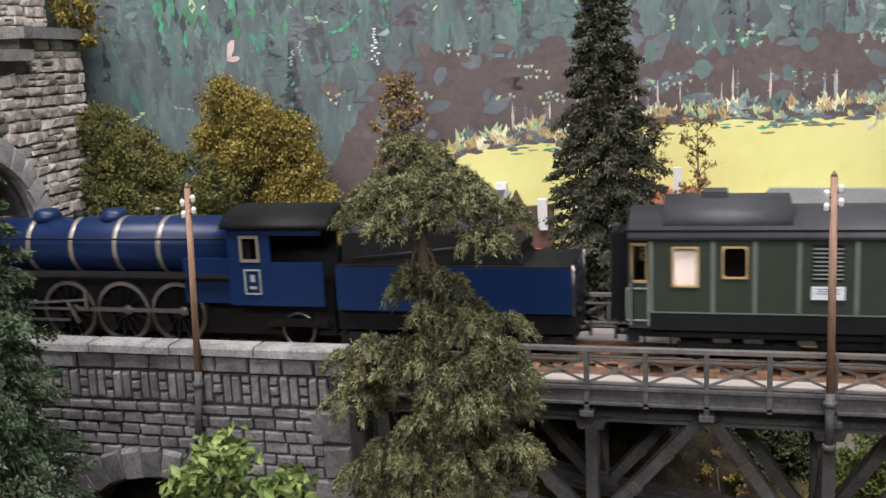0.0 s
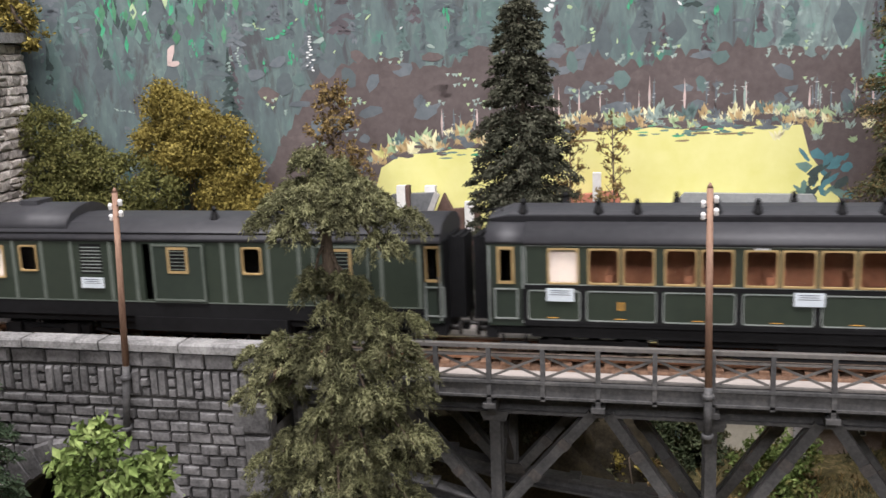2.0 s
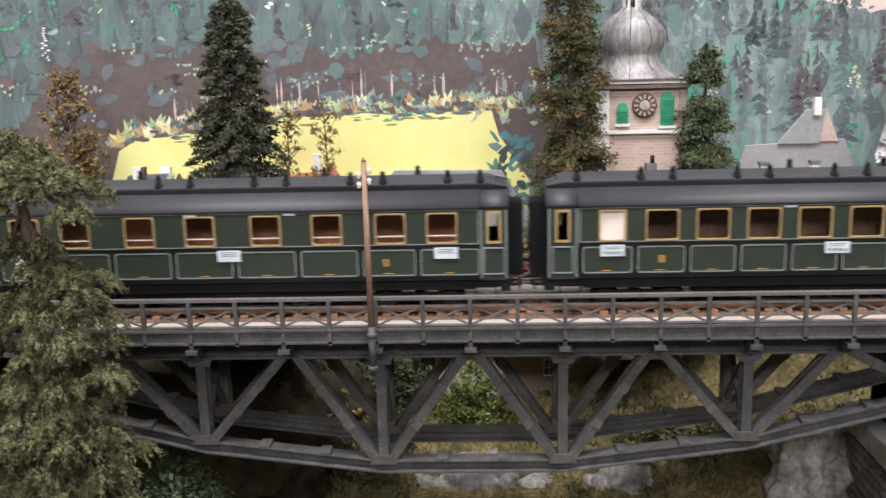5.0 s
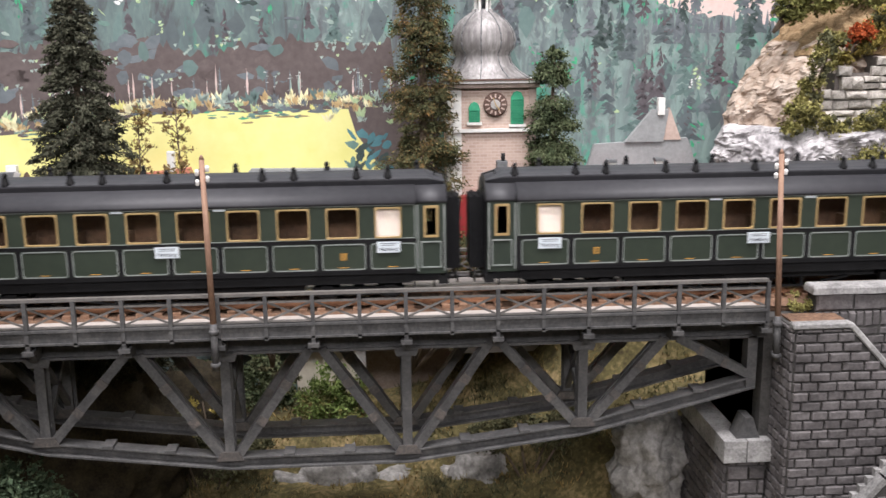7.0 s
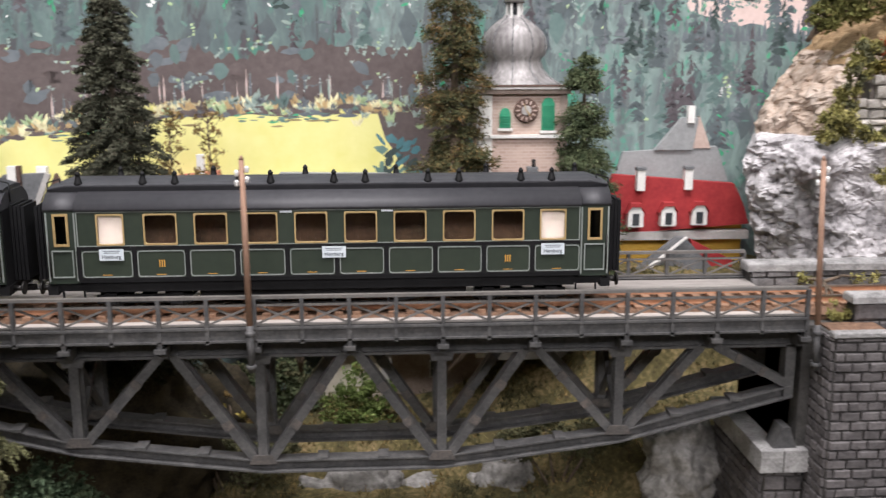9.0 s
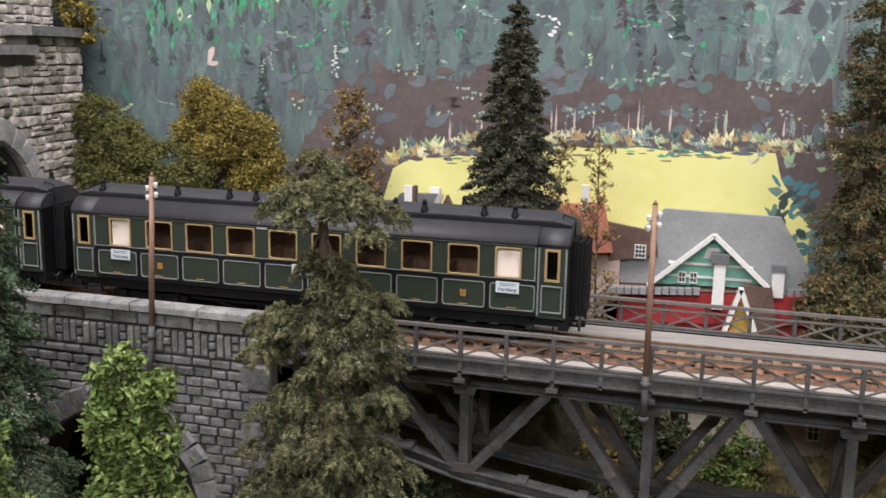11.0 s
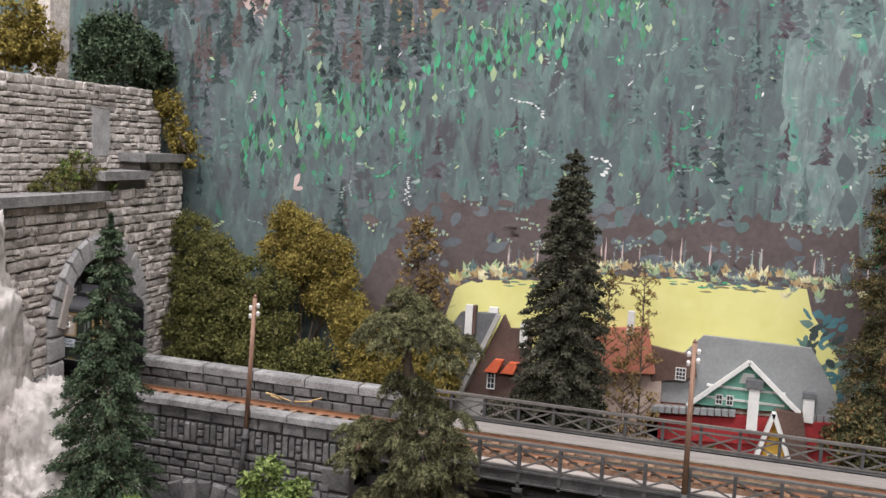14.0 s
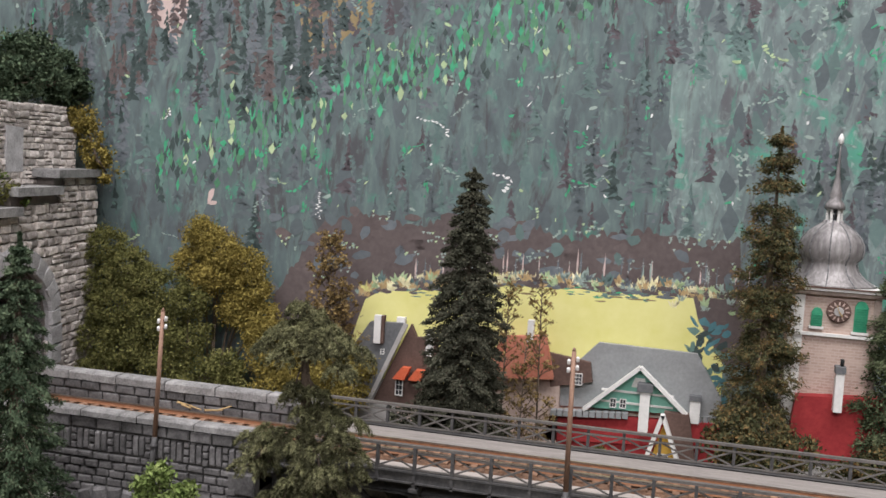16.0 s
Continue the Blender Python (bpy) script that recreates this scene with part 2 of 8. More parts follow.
def extrude_x(bm, outline, x0, x1, smooth=False):
    """A closed (y, z) outline drawn out along x."""
    a = [bm.verts.new((x0 * MM, y * MM, z * MM)) for y, z in outline]
    b = [bm.verts.new((x1 * MM, y * MM, z * MM)) for y, z in outline]
    n = len(outline)
    for k in range(n):
        f = bm.faces.new((a[k], a[(k + 1) % n], b[(k + 1) % n], b[k]))
        f.smooth = smooth
    bm.faces.new(a[::-1])
    bm.faces.new(b)
    return bm


def extrude_y(bm, outline, y0, y1):
    """A closed (x, z) outline drawn out along y."""
    a = [bm.verts.new((x * MM, y0 * MM, z * MM)) for x, z in outline]
    b = [bm.verts.new((x * MM, y1 * MM, z * MM)) for x, z in outline]
    n = len(outline)
    for k in range(n):
        bm.faces.new((a[k], a[(k + 1) % n], b[(k + 1) % n], b[k]))
    bm.faces.new(a[::-1])
    bm.faces.new(b)
    return bm


def mesh_of(name, bm, material):
    bmesh.ops.recalc_face_normals(bm, faces=bm.faces)
    me = bpy.data.meshes.new(name)
    bm.to_mesh(me)
    bm.free()
    me.materials.append(material)
    return me


def part(name, bm, material, parent, label=""):
    ob = new(name, mesh_of(name, bm, material))
    ob.parent = parent
    if label:
        ob["label"] = label
    return ob


def solid(name, bm, material, label="", category="", group="", kind=""):
    return tagged(new(name, mesh_of(name, bm, material)), label, category, group, kind)


def thing(name, label, category, group="", kind=""):
    return tagged(new(name), label, category, group, kind)


B = bmesh.new


def panel_with_holes(bm, x0, x1, z0, z1, y0, y1, holes):
    """A wall in the xz plane with rectangular openings (x0, x1, z0, z1)."""
    xs = sorted({x0, x1, *[h[0] for h in holes], *[h[1] for h in holes]})
    for a, b in zip(xs, xs[1:]):
        cuts = sorted((h[2], h[3]) for h in holes if h[0] <= a + 1e-6 and h[1] >= b - 1e-6)
        z = z0
        for c, d in cuts:
            if c > z:
                box(bm, a, b, y0, y1, z, c)
            z = d
        if z < z1:
            box(bm, a, b, y0, y1, z, z1)
    bmesh.ops.remove_doubles(bm, verts=bm.verts[:], dist=1e-6)
    return bm


def ring_xz(bm, x0, x1, z0, z1, y0, y1, w):
    """A rectangular frame of bar width w."""
    box(bm, x0, x1, y0, y1, z0, z0 + w)
    box(bm, x0, x1, y0, y1, z1 - w, z1)
    box(bm, x0, x0 + w, y0, y1, z0 + w, z1 - w)
    box(bm, x1 - w, x1, y0, y1, z0 + w, z1 - w)
    return bm


def round_ring(bm, x0, x1, z0, z1, y0, y1, w, outer, inner):
    """A rectangular frame of bar width w with rounded corners, outside and inside."""
    loops = []
    for ins, rad in ((0, outer), (w, inner)):
        pts = []
        for cx_, cz_, a0 in ((x1 - ins - rad, z1 - ins - rad, 0), (x0 + ins + rad, z1 - ins - rad, 90), (x0 + ins + rad, z0 + ins + rad, 180), (x1 - ins - rad, z0 + ins + rad, 270)):
            pts += [(cx_ + rad * math.cos(radians(a0 + 30 * k)), cz_ + rad * math.sin(radians(a0 + 30 * k))) for k in range(4)]
        loops.append([[bm.verts.new((x * MM, y * MM, z * MM)) for x, z in pts] for y in (y0, y1)])
    (oa, ob_), (ia, ib) = loops
    n = len(oa)
    for k in range(n):
        q = (k + 1) % n
        for f in ((oa[k], oa[q], ia[q], ia[k]), (ob_[k], ib[k], ib[q], ob_[q]), (oa[k], ob_[k], ob_[q], oa[q]), (ia[k], ia[q], ib[q], ib[k])):
            bm.faces.new(f)
    return bm


# block pieces: a few shared unit meshes, uneven, with chamfered fronts
def block_meshes(name, material, count, rough, inset=0.06, swell=0.04):
    made = []
    for k in range(count):
        r = random.Random(40 + k)
        bm = B()
        back = [bm.verts.new((x, 0, z)) for x, z in ((0, 0), (1, 0), (1, 1), (0, 1))]
        j = lambda: r.uniform(-rough, rough)
        mid = [bm.verts.new((x + j() * 0.5, -0.6, z + j() * 0.5)) for x, z in ((0, 0), (1, 0), (1, 1), (0, 1))]
        front = [bm.verts.new((x + j(), -1 + j(), z + j())) for x, z in ((inset, inset * 1.6), (1 - inset, inset * 1.6), (1 - inset, 1 - inset * 1.6), (inset, 1 - inset * 1.6))]
        c = bm.verts.new((0.5 + j(), -1 - swell + j(), 0.5 + j()))
        for i in range(4):
            n = (i + 1) % 4
            bm.faces.new((back[i], back[n], mid[n], mid[i]))
            bm.faces.new((mid[i], mid[n], front[n], front[i]))
            bm.faces.new((front[i], front[n], c))
        made.append(mesh_of(name, bm, material))
    return made


def frame_matrix(o, u, n):
    """Axes: x along u, z up, y against the outward normal n; o in millimetres."""
    u, n = Vector(u).normalized(), Vector(n).normalized()
    return Matrix(((u.x, -n.x, 0, o[0] * MM), (u.y, -n.y, 0, o[1] * MM), (0, 0, 1, o[2] * MM), (0, 0, 0, 1)))


def courses(parent, name, meshes, frame_m, pieces, depth, gap, limit=300, rest_label=""):
    """Lays pieces (x, z, w, h) on a face. Those past the limit are joined into one part."""
    r = random.Random(7)
    rest = []
    for i, (x, z, w, h) in enumerate(pieces):
        d = depth * r.uniform(0.75, 1.3)
        m = frame_m @ Matrix.Translation(((x + gap / 2) * MM, 0, (z + gap / 2) * MM)) @ Matrix.Diagonal(((w - gap) * MM, d * MM, (h - gap) * MM, 1))
        me = r.choice(meshes)
        if i < limit:
            ob = new(name, me)
            ob.parent = parent
            ob.matrix_local = m
        else:
            rest.append((me, m))
    if rest:
        verts, faces = [], []
        for me, m in rest:
            n = len(verts)
            verts += [m @ v.co for v in me.vertices]
            faces += [[n + i for i in p.vertices] for p in me.polygons]
        me2 = bpy.data.meshes.new(name + "s_joined")
        me2.from_pydata(verts, [], faces)
        me2.materials.append(meshes[0].materials[0])
        ob = new(name + "s_joined", me2)
        ob.parent = parent
        ob["kind"] = "stuff"


def ashlar(x0, x1, z0, z1, h, w, skip=lambda x, z: False, seed=1):
    """Regular courses with a broken joint."""
    r, out, z, k = random.Random(seed), [], z0, 0
    while z < z1 - 0.5:
        hh = min(h, z1 - z)
        x = x0 - (w / 2 if k % 2 else 0)
        while x < x1 - 0.3:
            ww = w * r.uniform(0.85, 1.15)
            a, b = max(x, x0), min(x + ww, x1)
            if b - a > 1.2 and not skip((a + b) / 2, z + hh / 2):
                out.append((a, z, b - a, hh))
            x += ww
        z, k = z + hh, k + 1
    return out


def rubble(x0, x1, z0, z1, h, w, skip=lambda x, z: False, seed=1):
    """Irregular courses of unequal stones."""
    r, out, z = random.Random(seed), [], z0
    while z < z1 - 1:
        hh = h * r.uniform(0.7, 1.3)
        x = x0 - r.uniform(0, w)
        while x < x1:
            ww = w * r.uniform(0.55, 1.6)
            a, b = max(x, x0), min(x + ww, x1)
            if b - a > 1.5 and not skip((a + b) / 2, z + hh / 2):
                if hh > h * 1.05 and r.random() < 0.3:
                    out.append((a, z, b - a, hh / 2))
                    out.append((a, z + hh / 2, b - a, hh / 2))
                else:
                    out.append((a, z + r.uniform(-0.4, 0.4), b - a, hh))
            x += ww
        z += hh
    return out

# ---- room and layout base ----
ROOM_WALL = mat("off_white_room_wall", (0.55, 0.53, 0.5), (0.62, 0.6, 0.57), 2, 0.9, coords="Position")
ROOM_FLOOR = mat("grey_floor_covering", (0.16, 0.155, 0.15), (0.24, 0.235, 0.23), 6, 0.8, coords="Position")
PLYWOOD = mat("brown_plywood", (0.25, 0.17, 0.1), (0.38, 0.27, 0.17), 8, 0.7, coords="Position", stretch=(1, 8, 8))
solid("floor", box(B(), -3500, 3500, -4500, 900, -950, -900), ROOM_FLOOR, kind="structure")
solid("ceiling", box(B(), -3500, 3500, -4500, 900, 1700, 1750), ROOM_WALL, kind="structure")
solid("wall_north", box(B(), -3500, 3500, 850, 900, -900, 1700), ROOM_WALL, kind="structure")
solid("wall_south", box(B(), -3500, 3500, -4500, -4450, -900, 1700), ROOM_WALL, kind="structure")
solid("wall_west", box(B(), -3500, -3450, -4450, 850, -900, 1700), ROOM_WALL, kind="structure")
solid("wall_east", box(B(), 3450, 3500, -4450, 850, -900, 1700), ROOM_WALL, kind="structure")
solid("layout_base", box(B(), -2000, 1500, -140, 320, -60, -2), PLYWOOD, "brown plywood base board under the model landscape", "base board", kind="structure")


# ---- terrain ----
def grid_mesh(name, xs, ys, height, material):
    verts = [(x * MM, y * MM, height(x, y) * MM) for y in ys for x in xs]
    nx = len(xs)
    faces = [(j * nx + i, j * nx + i + 1, (j + 1) * nx + i + 1, (j + 1) * nx + i) for j in range(len(ys) - 1) for i in range(nx - 1)]
    me = bpy.data.meshes.new(name)
    me.from_pydata(verts, [], faces)
    me.materials.append(material)
    return me


def smooth(a, b, x):
    t = min(1, max(0, (x - a) / (b - a)))
    return t * t * (3 - 2 * t)


def nz(x, y, z=0.0, s=20.0):
    return noise.noise(Vector((x / s, y / s, z / s)))


def ground_height(x, y):
    bank = 30 + 14 * smooth(60, 125, y) + 21 * smooth(126, 140, y + 5 * nz(x, 0, 3, 25)) + 4 * smooth(140, 185, y) + 22 * smooth(140, 185, y) * smooth(150, 200, x)
    right = 55 * smooth(215, 300, x + 0.2 * y) * smooth(20, 120, y)
    left = 60 * smooth(-60, -200, x) * smooth(70, 110, y)
    front = -8 * smooth(0, -120, y)
    return bank + right + left + front + 4 * nz(x, y, 0, 22) + 1.8 * nz(x, y, 5, 6)


terrain = tagged(new("ground", grid_mesh("ground", np.arange(-320, 520, 4.0), np.arange(-140, 222, 4.0), ground_height, GRASS)), kind="structure")


# near-black brown that puts the darkness under the bridge into a colour
DARK_FILL = mat("dark_brown_soil", (0.012, 0.01, 0.007), (0.07, 0.055, 0.03), 110, 0.95, bump=0.8, coords="Position")


def rock_mass(name, at, size, material, label, seed=0, fine=5, rough=1.0, flat=0.0):
    """A craggy boulder or cliff: a displaced ellipsoid with facets and ledges."""
    bm = B()
    bmesh.ops.create_icosphere(bm, subdivisions=fine, radius=1)
    for v in bm.verts:
        d = v.co.normalized()
        p = Vector((d.x * size[0], d.y * size[1], d.z * size[2])) * (3 / sum(size))
        k = 1 + rough * (0.24 * noise.noise(p * 1.7 + Vector((seed, 0, 0))) + 0.16 * noise.noise(p * 4.1 + Vector((0, seed, 0))) - 0.1 * abs(noise.noise(p * 8 + Vector((0, 0, seed)))) + 0.09 * abs(noise.noise(p * 13)) + 0.06 * abs(noise.noise(p * 24)) + 0.04 * noise.noise(p * 41))
        e = [math.copysign(abs(c) ** (1 - flat), c) for c in d]
        v.co = Vector((at[0] + e[0] * size[0] * k, at[1] + e[1] * size[1] * k, at[2] + e[2] * size[2] * k)) * MM
    for f in bm.faces:
        f.smooth = True
    return solid(name, bm, material, label, "rock")


# ---- bridge ----
bridge = thing("truss_bridge", "grey steel fish-belly truss bridge with latticed railings, rust stained", "bridge")
X0, X1, PITCH = -72, 288, 36
RAILTOP = 172
deck = B()
box(deck, X0, X1, 3, 15, 165.5, 167.5)
part("near_walkway", deck, WALKWAY, bridge, "pale dusty walkway boards")
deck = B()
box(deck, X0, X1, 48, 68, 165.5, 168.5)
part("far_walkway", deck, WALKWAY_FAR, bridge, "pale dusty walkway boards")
part("track_trough", box(B(), X0, X1, 15, 48, 162, 165.6), STEEL, bridge)
for y in (0, 70):
    s = 1 if y == 0 else -1
    edge = B()
    box(edge, X0, X1, y - 0.8 * s, y + 3 * s, 163.6, 169)
    box(edge, X0, X1, y - 1.8 * s, y + 3 * s, 168.2, 169.2)
    box(edge, X0, X1, y - 1.6 * s, y + 3 * s, 163.2, 164)
    part("edge_girder", edge, STEEL, bridge)
    part("handrail", box(B(), X0, X1, y - 1.2, y + 1.2, 180.2, 181.4), STEEL_DUSTY, bridge, "dusty pale top rail")
    part("middle_rail", box(B(), X0, X1, y - 0.6, y + 0.6, 177.2, 178), STEEL_DUSTY, bridge)
    part("foot_rail", box(B(), X0, X1, y - 0.6, y + 0.6, 169.6, 170.3), STEEL_DUSTY, bridge)
    for k in range(21):
        x = X0 + 18 * k
        post = B()
        box(post, x - 0.75, x + 0.75, y - 1.6 * s, y + 0.4 * s, 162.5, 180.4)
        if k % 2 == 0:
            box(post, x - 0.8, x + 0.8, y - 1.4 * s, y + 1.5 * s, 160, 163)
            box(post, x - 2.2, x + 2.2, y - 2 * s, y + 2.5 * s, 159.3, 161)
        part("railing_post", post, STEEL, bridge)
        if k < 20:
            cross = B()
            beam(cross, (x + 1, y, 170.3), (x + 17, y, 177.2), 0.8, 0.5)
            beam(cross, (x + 1, y + 0.5, 177.2), (x + 17, y + 0.5, 170.3), 0.8, 0.5)
            part("railing_cross", cross, STEEL_DUSTY, bridge)
STEEL_WORN = mat("worn_grey_steel", (0.05, 0.046, 0.044), (0.15, 0.125, 0.11), 140, 0.6, bump=0.15, coords="Position", third=(0.085, 0.078, 0.074))


def girder(bm, p, q, outline, upright=False):
    """A rolled section drawn out from p to q; outline in (y, z), or (x, y) for an upright."""
    ends = [[bm.verts.new(((e[0] + (u if upright else 0)) * MM, (e[1] + (v if upright else u)) * MM, (e[2] + (0 if upright else v)) * MM)) for u, v in outline] for e in (p, q)]
    n = len(outline)
    for k in range(n):
        bm.faces.new((ends[0][k], ends[0][(k + 1) % n], ends[1][(k + 1) % n], ends[1][k]))
    bm.faces.new(ends[0][::-1])
    bm.faces.new(ends[1])
    return bm


def diagonal(p, q, y, d):
    """A brace of two angle bars, back to back, joined by small tie plates."""
    a, b = Vector((p[0], 0, p[1])), Vector((q[0], 0, q[1]))
    side = Vector((-(b - a).z, 0, (b - a).x)).normalized() * (1 if (b - a).x > 0 else -1)
    for w in (-2.7, 2.7):
        bar = B()
        beam(bar, (p[0], y + w, p[1]), (q[0], y + w, q[1]), 3.5, 0.7)
        o = side * 1.5
        beam(bar, (p[0] + o.x, y + w * 0.62, p[1] + o.z), (q[0] + o.x, y + w * 0.62, q[1] + o.z), 0.7, 2.2)
        part("diagonal", bar, STEEL, bridge)
    for f in (0.3, 0.64):
        m_ = a.lerp(b, f)
        n_ = a.lerp(b, f + 0.07)
        part("tie_plate", beam(B(), (m_.x, y - 3.2, m_.z), (n_.x, y - 3.2, n_.z), 4.1, 0.5), STEEL_WORN, bridge)


CHORD = {-2: 140, 0: 122, 2: 113, 4: 113, 6: 122, 8: 140}
for y in (11, 42):
    part("top_chord", extrude_x(B(), [(y - 3, 154.2), (y + 3, 154.2), (y + 3, 155.2), (y + 1.2, 155.2), (y + 1.2, 162), (y + 4, 162), (y + 4, 163), (y - 4, 163), (y - 4, 162), (y - 1.2, 162), (y - 1.2, 155.2), (y - 3, 155.2)], X0, X1), STEEL, bridge)
    for k in (-2, 0, 2, 4, 6):
        a, b = (PITCH * k, CHORD[k]), (PITCH * (k + 2), CHORD[k + 2])
        chord = B()
        girder(chord, (a[0], y, a[1]), (b[0], y, b[1]), [(-3.6, -7.6), (3.6, -7.6), (3.6, -6.8), (0.8, -6.4), (0.8, -3.2), (3.4, -3), (3.4, -2.3), (-3.4, -2.3), (-3.4, -3), (-1.2, -3.2), (-1.2, -6.4), (-3.6, -6.8)])
        part("bottom_chord", chord, STEEL, bridge)
        for q in (0.33, 0.67):
            x, z = a[0] + (b[0] - a[0]) * q, a[1] + (b[1] - a[1]) * q
            part("batten_plate", box(B(), x - 2.2, x + 2.2, y - 3.9, y + 3.6, z - 2.5, z - 1.2), STEEL, bridge)
    for k in (0, 2, 4, 6):
        x, z = PITCH * k, CHORD[k] - 1.6
        upright = B()
        girder(upright, (x, y, z - 1), (x, y, 155), [(-1.9, -3.2), (1.9, -3.2), (1.9, -2.6), (0.7, -2.2), (0.7, 2.2), (1.9, 2.6), (1.9, 3.2), (-1.9, 3.2), (-1.9, 2.6), (-0.7, 2.2), (-0.7, -2.2), (-1.9, -2.6)], True)
        part("upright", upright, STEEL, bridge)
        for yy in (-3.9, 3.2):
            part("gusset_plate", extrude_y(B(), [(x - 5.6, z - 2), (x + 5.6, z - 2), (x + 3.6, z + 1.9), (x - 3.6, z + 1.9)], y + yy, y + yy + 0.7), STEEL_WORN, bridge, "rust-tinged gusset plate")
            part("top_gusset", extrude_y(B(), [(x - 4, 151.6), (x + 4, 151.6), (x + 5, 155), (x - 5, 155)], y + yy, y + yy + 0.7), STEEL, bridge)
        for d in (-1, 1):
            diagonal((x + 3.4 * d, z), (x + (PITCH - 2.6) * d, 155), y, d)
    for k, d in ((-2, 1), (8, -1)):
        diagonal((PITCH * k + 3 * d, CHORD[k] - 1.5), (PITCH * (k + d) - 3 * d, 155), y, d)
        part("end_post", box(B(), PITCH * k + 1.5 * d - 2, PITCH * k + 1.5 * d + 2, y - 3, y + 3, CHORD[k] - 8, 155), STEEL, bridge)
for k in (0, 2, 4, 6):
    tie = B()
    beam(tie, (PITCH * k, 13, CHORD[k] - 2), (PITCH * k, 40, CHORD[k] - 2), 4, 3)
    beam(tie, (PITCH * k, 13, CHORD[k] + 2), (PITCH * k, 40, 152), 2.2, 2.2)
    beam(tie, (PITCH * k, 40, CHORD[k] + 2), (PITCH * k, 13, 152), 2.2, 2.2)
    part("cross_brace", tie, STEEL, bridge)
for k in range(-2, 9):
    part("floor_beam", box(B(), PITCH * k - 1.5, PITCH * k + 1.5, 3, 67, 156, 162), STEEL, bridge)

# ---- track: curve-free line through portal, embankment, bridge and cutting ----
TY = 30
track = thing("railway_track", "single railway track, rusty rails on brown sleepers and ballast", "track")
bed = B()
extrude_x(bed, [(TY - 16, 165.7), (TY - 14, 168.4), (TY + 14, 168.4), (TY + 16, 165.7)], -1900, 1300)
part("ballast_bed", bed, BALLAST, track, "rust-brown ballast")
for s in (-1, 1):
    y = TY + 8.25 * s
    web = B()
    box(web, -1900, 1300, y - 0.35, y + 0.35, 169.5, 171.4)
    box(web, -1900, 1300, y - 1.1, y + 1.1, 169.4, 169.8)
    part("rail_web", web, RAILSIDE, track, "rust-orange rail web")
    part("rail_head", box(B(), -1900, 1300, y - 0.55, y + 0.55, 171.3, RAILTOP), RAIL, track, "worn bright rail head")
me = mesh_of("sleeper", box(B(), -1.6, 1.6, -13.5, 13.5, 0, 1.6), SLEEPER)
for k in range(100):
    ob = new("sleeper", me)
    ob.parent = track
    ob.location = ((-300 + 7.2 * k) * MM, TY * MM, 168.0 * MM)

# ---- near and far embankment walls, west of the bridge ----
BLOCKS = block_meshes("block", STONE, 6, 0.05)
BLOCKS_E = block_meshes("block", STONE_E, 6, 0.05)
RUBBLES = block_meshes("rubble_stone", RUBBLE, 14, 0.14, 0.11, 0.12)
VOUSS = block_meshes("voussoir", VOUSSOIR, 4, 0.05)


def slab_meshes(name, material, count):
    """Unit slabs with bevelled, slightly worn edges, flat on top."""
    made = []
    for k in range(count):
        r = random.Random(90 + k)
        bm = B()
        rings = []
        for z, ins in ((0, 0.0), (0.75, 0.0), (0.95, 0.05), (1.0, 0.14)):
            rings.append([bm.verts.new((x + (ins * 0.18 if x == 0 else -ins * 0.18) + r.uniform(-0.004, 0.004), y + (ins if y == -1 else -ins) + r.uniform(-0.015, 0.015), z + r.uniform(-0.03, 0.03))) for x, y in ((0, 0), (0, -1), (0.35, -1), (0.7, -1), (1, -1), (1, 0))])
        for a, b in zip(rings, rings[1:]):
            for q in range(6):
                bm.faces.new((a[q], a[(q + 1) % 6], b[(q + 1) % 6], b[q]))
        bm.faces.new(rings[0][::-1])
        bm.faces.new(rings[-1])
        made.append(mesh_of(name, bm, material))
    return made


COPES = slab_meshes("coping_stone", COPING, 5)

def arch_skip(cx, r, spring, ring=9):
    def f(x, z):
        d = math.hypot(x - cx, z - spring)
        return (z < spring and abs(x - cx) < r + 1) or (z >= spring and d < r + ring - 1)
    return f


def arch_wall(bm, x0, x1, z0, z1, y0, y1, cx, r, spring, n=14):
    """A wall slab with a round-headed opening through it."""
    box(bm, x0, cx - r, y0, y1, z0, z1)
    box(bm, cx + r, x1, y0, y1, z0, z1)
    for i in range(n):
        a, b = math.pi * i / n, math.pi * (i + 1) / n
        p, q = (cx - r * math.cos(a), spring + r * math.sin(a)), (cx - r * math.cos(b), spring + r * math.sin(b))
        extrude_y(bm, [p, q, (q[0], z1), (p[0], z1)], y0, y1)


def ring_stones(parent, fm, cx, r, spring, n, thick, depth, meshes):
    """Wedge stones round an arch, laid on the face fm."""
    for i in range(n):
        a = math.pi * (i + 0.5) / n
        w = (r + thick / 2) * math.pi / n * 0.98
        m = fm @ Matrix.Translation(((cx - (r + thick / 2) * math.cos(a)) * MM, 0, (spring + (r + thick / 2) * math.sin(a)) * MM)) @ Matrix.Rotation(a - math.pi / 2, 4, "Y") @ Matrix.Translation((-w / 2 * MM, 0, -thick / 2 * MM)) @ Matrix.Diagonal((w * MM, depth * MM, thick * MM, 1))
        ob = new("voussoir", meshes[i % len(meshes)])
        ob.parent = parent
        ob.matrix_local = m


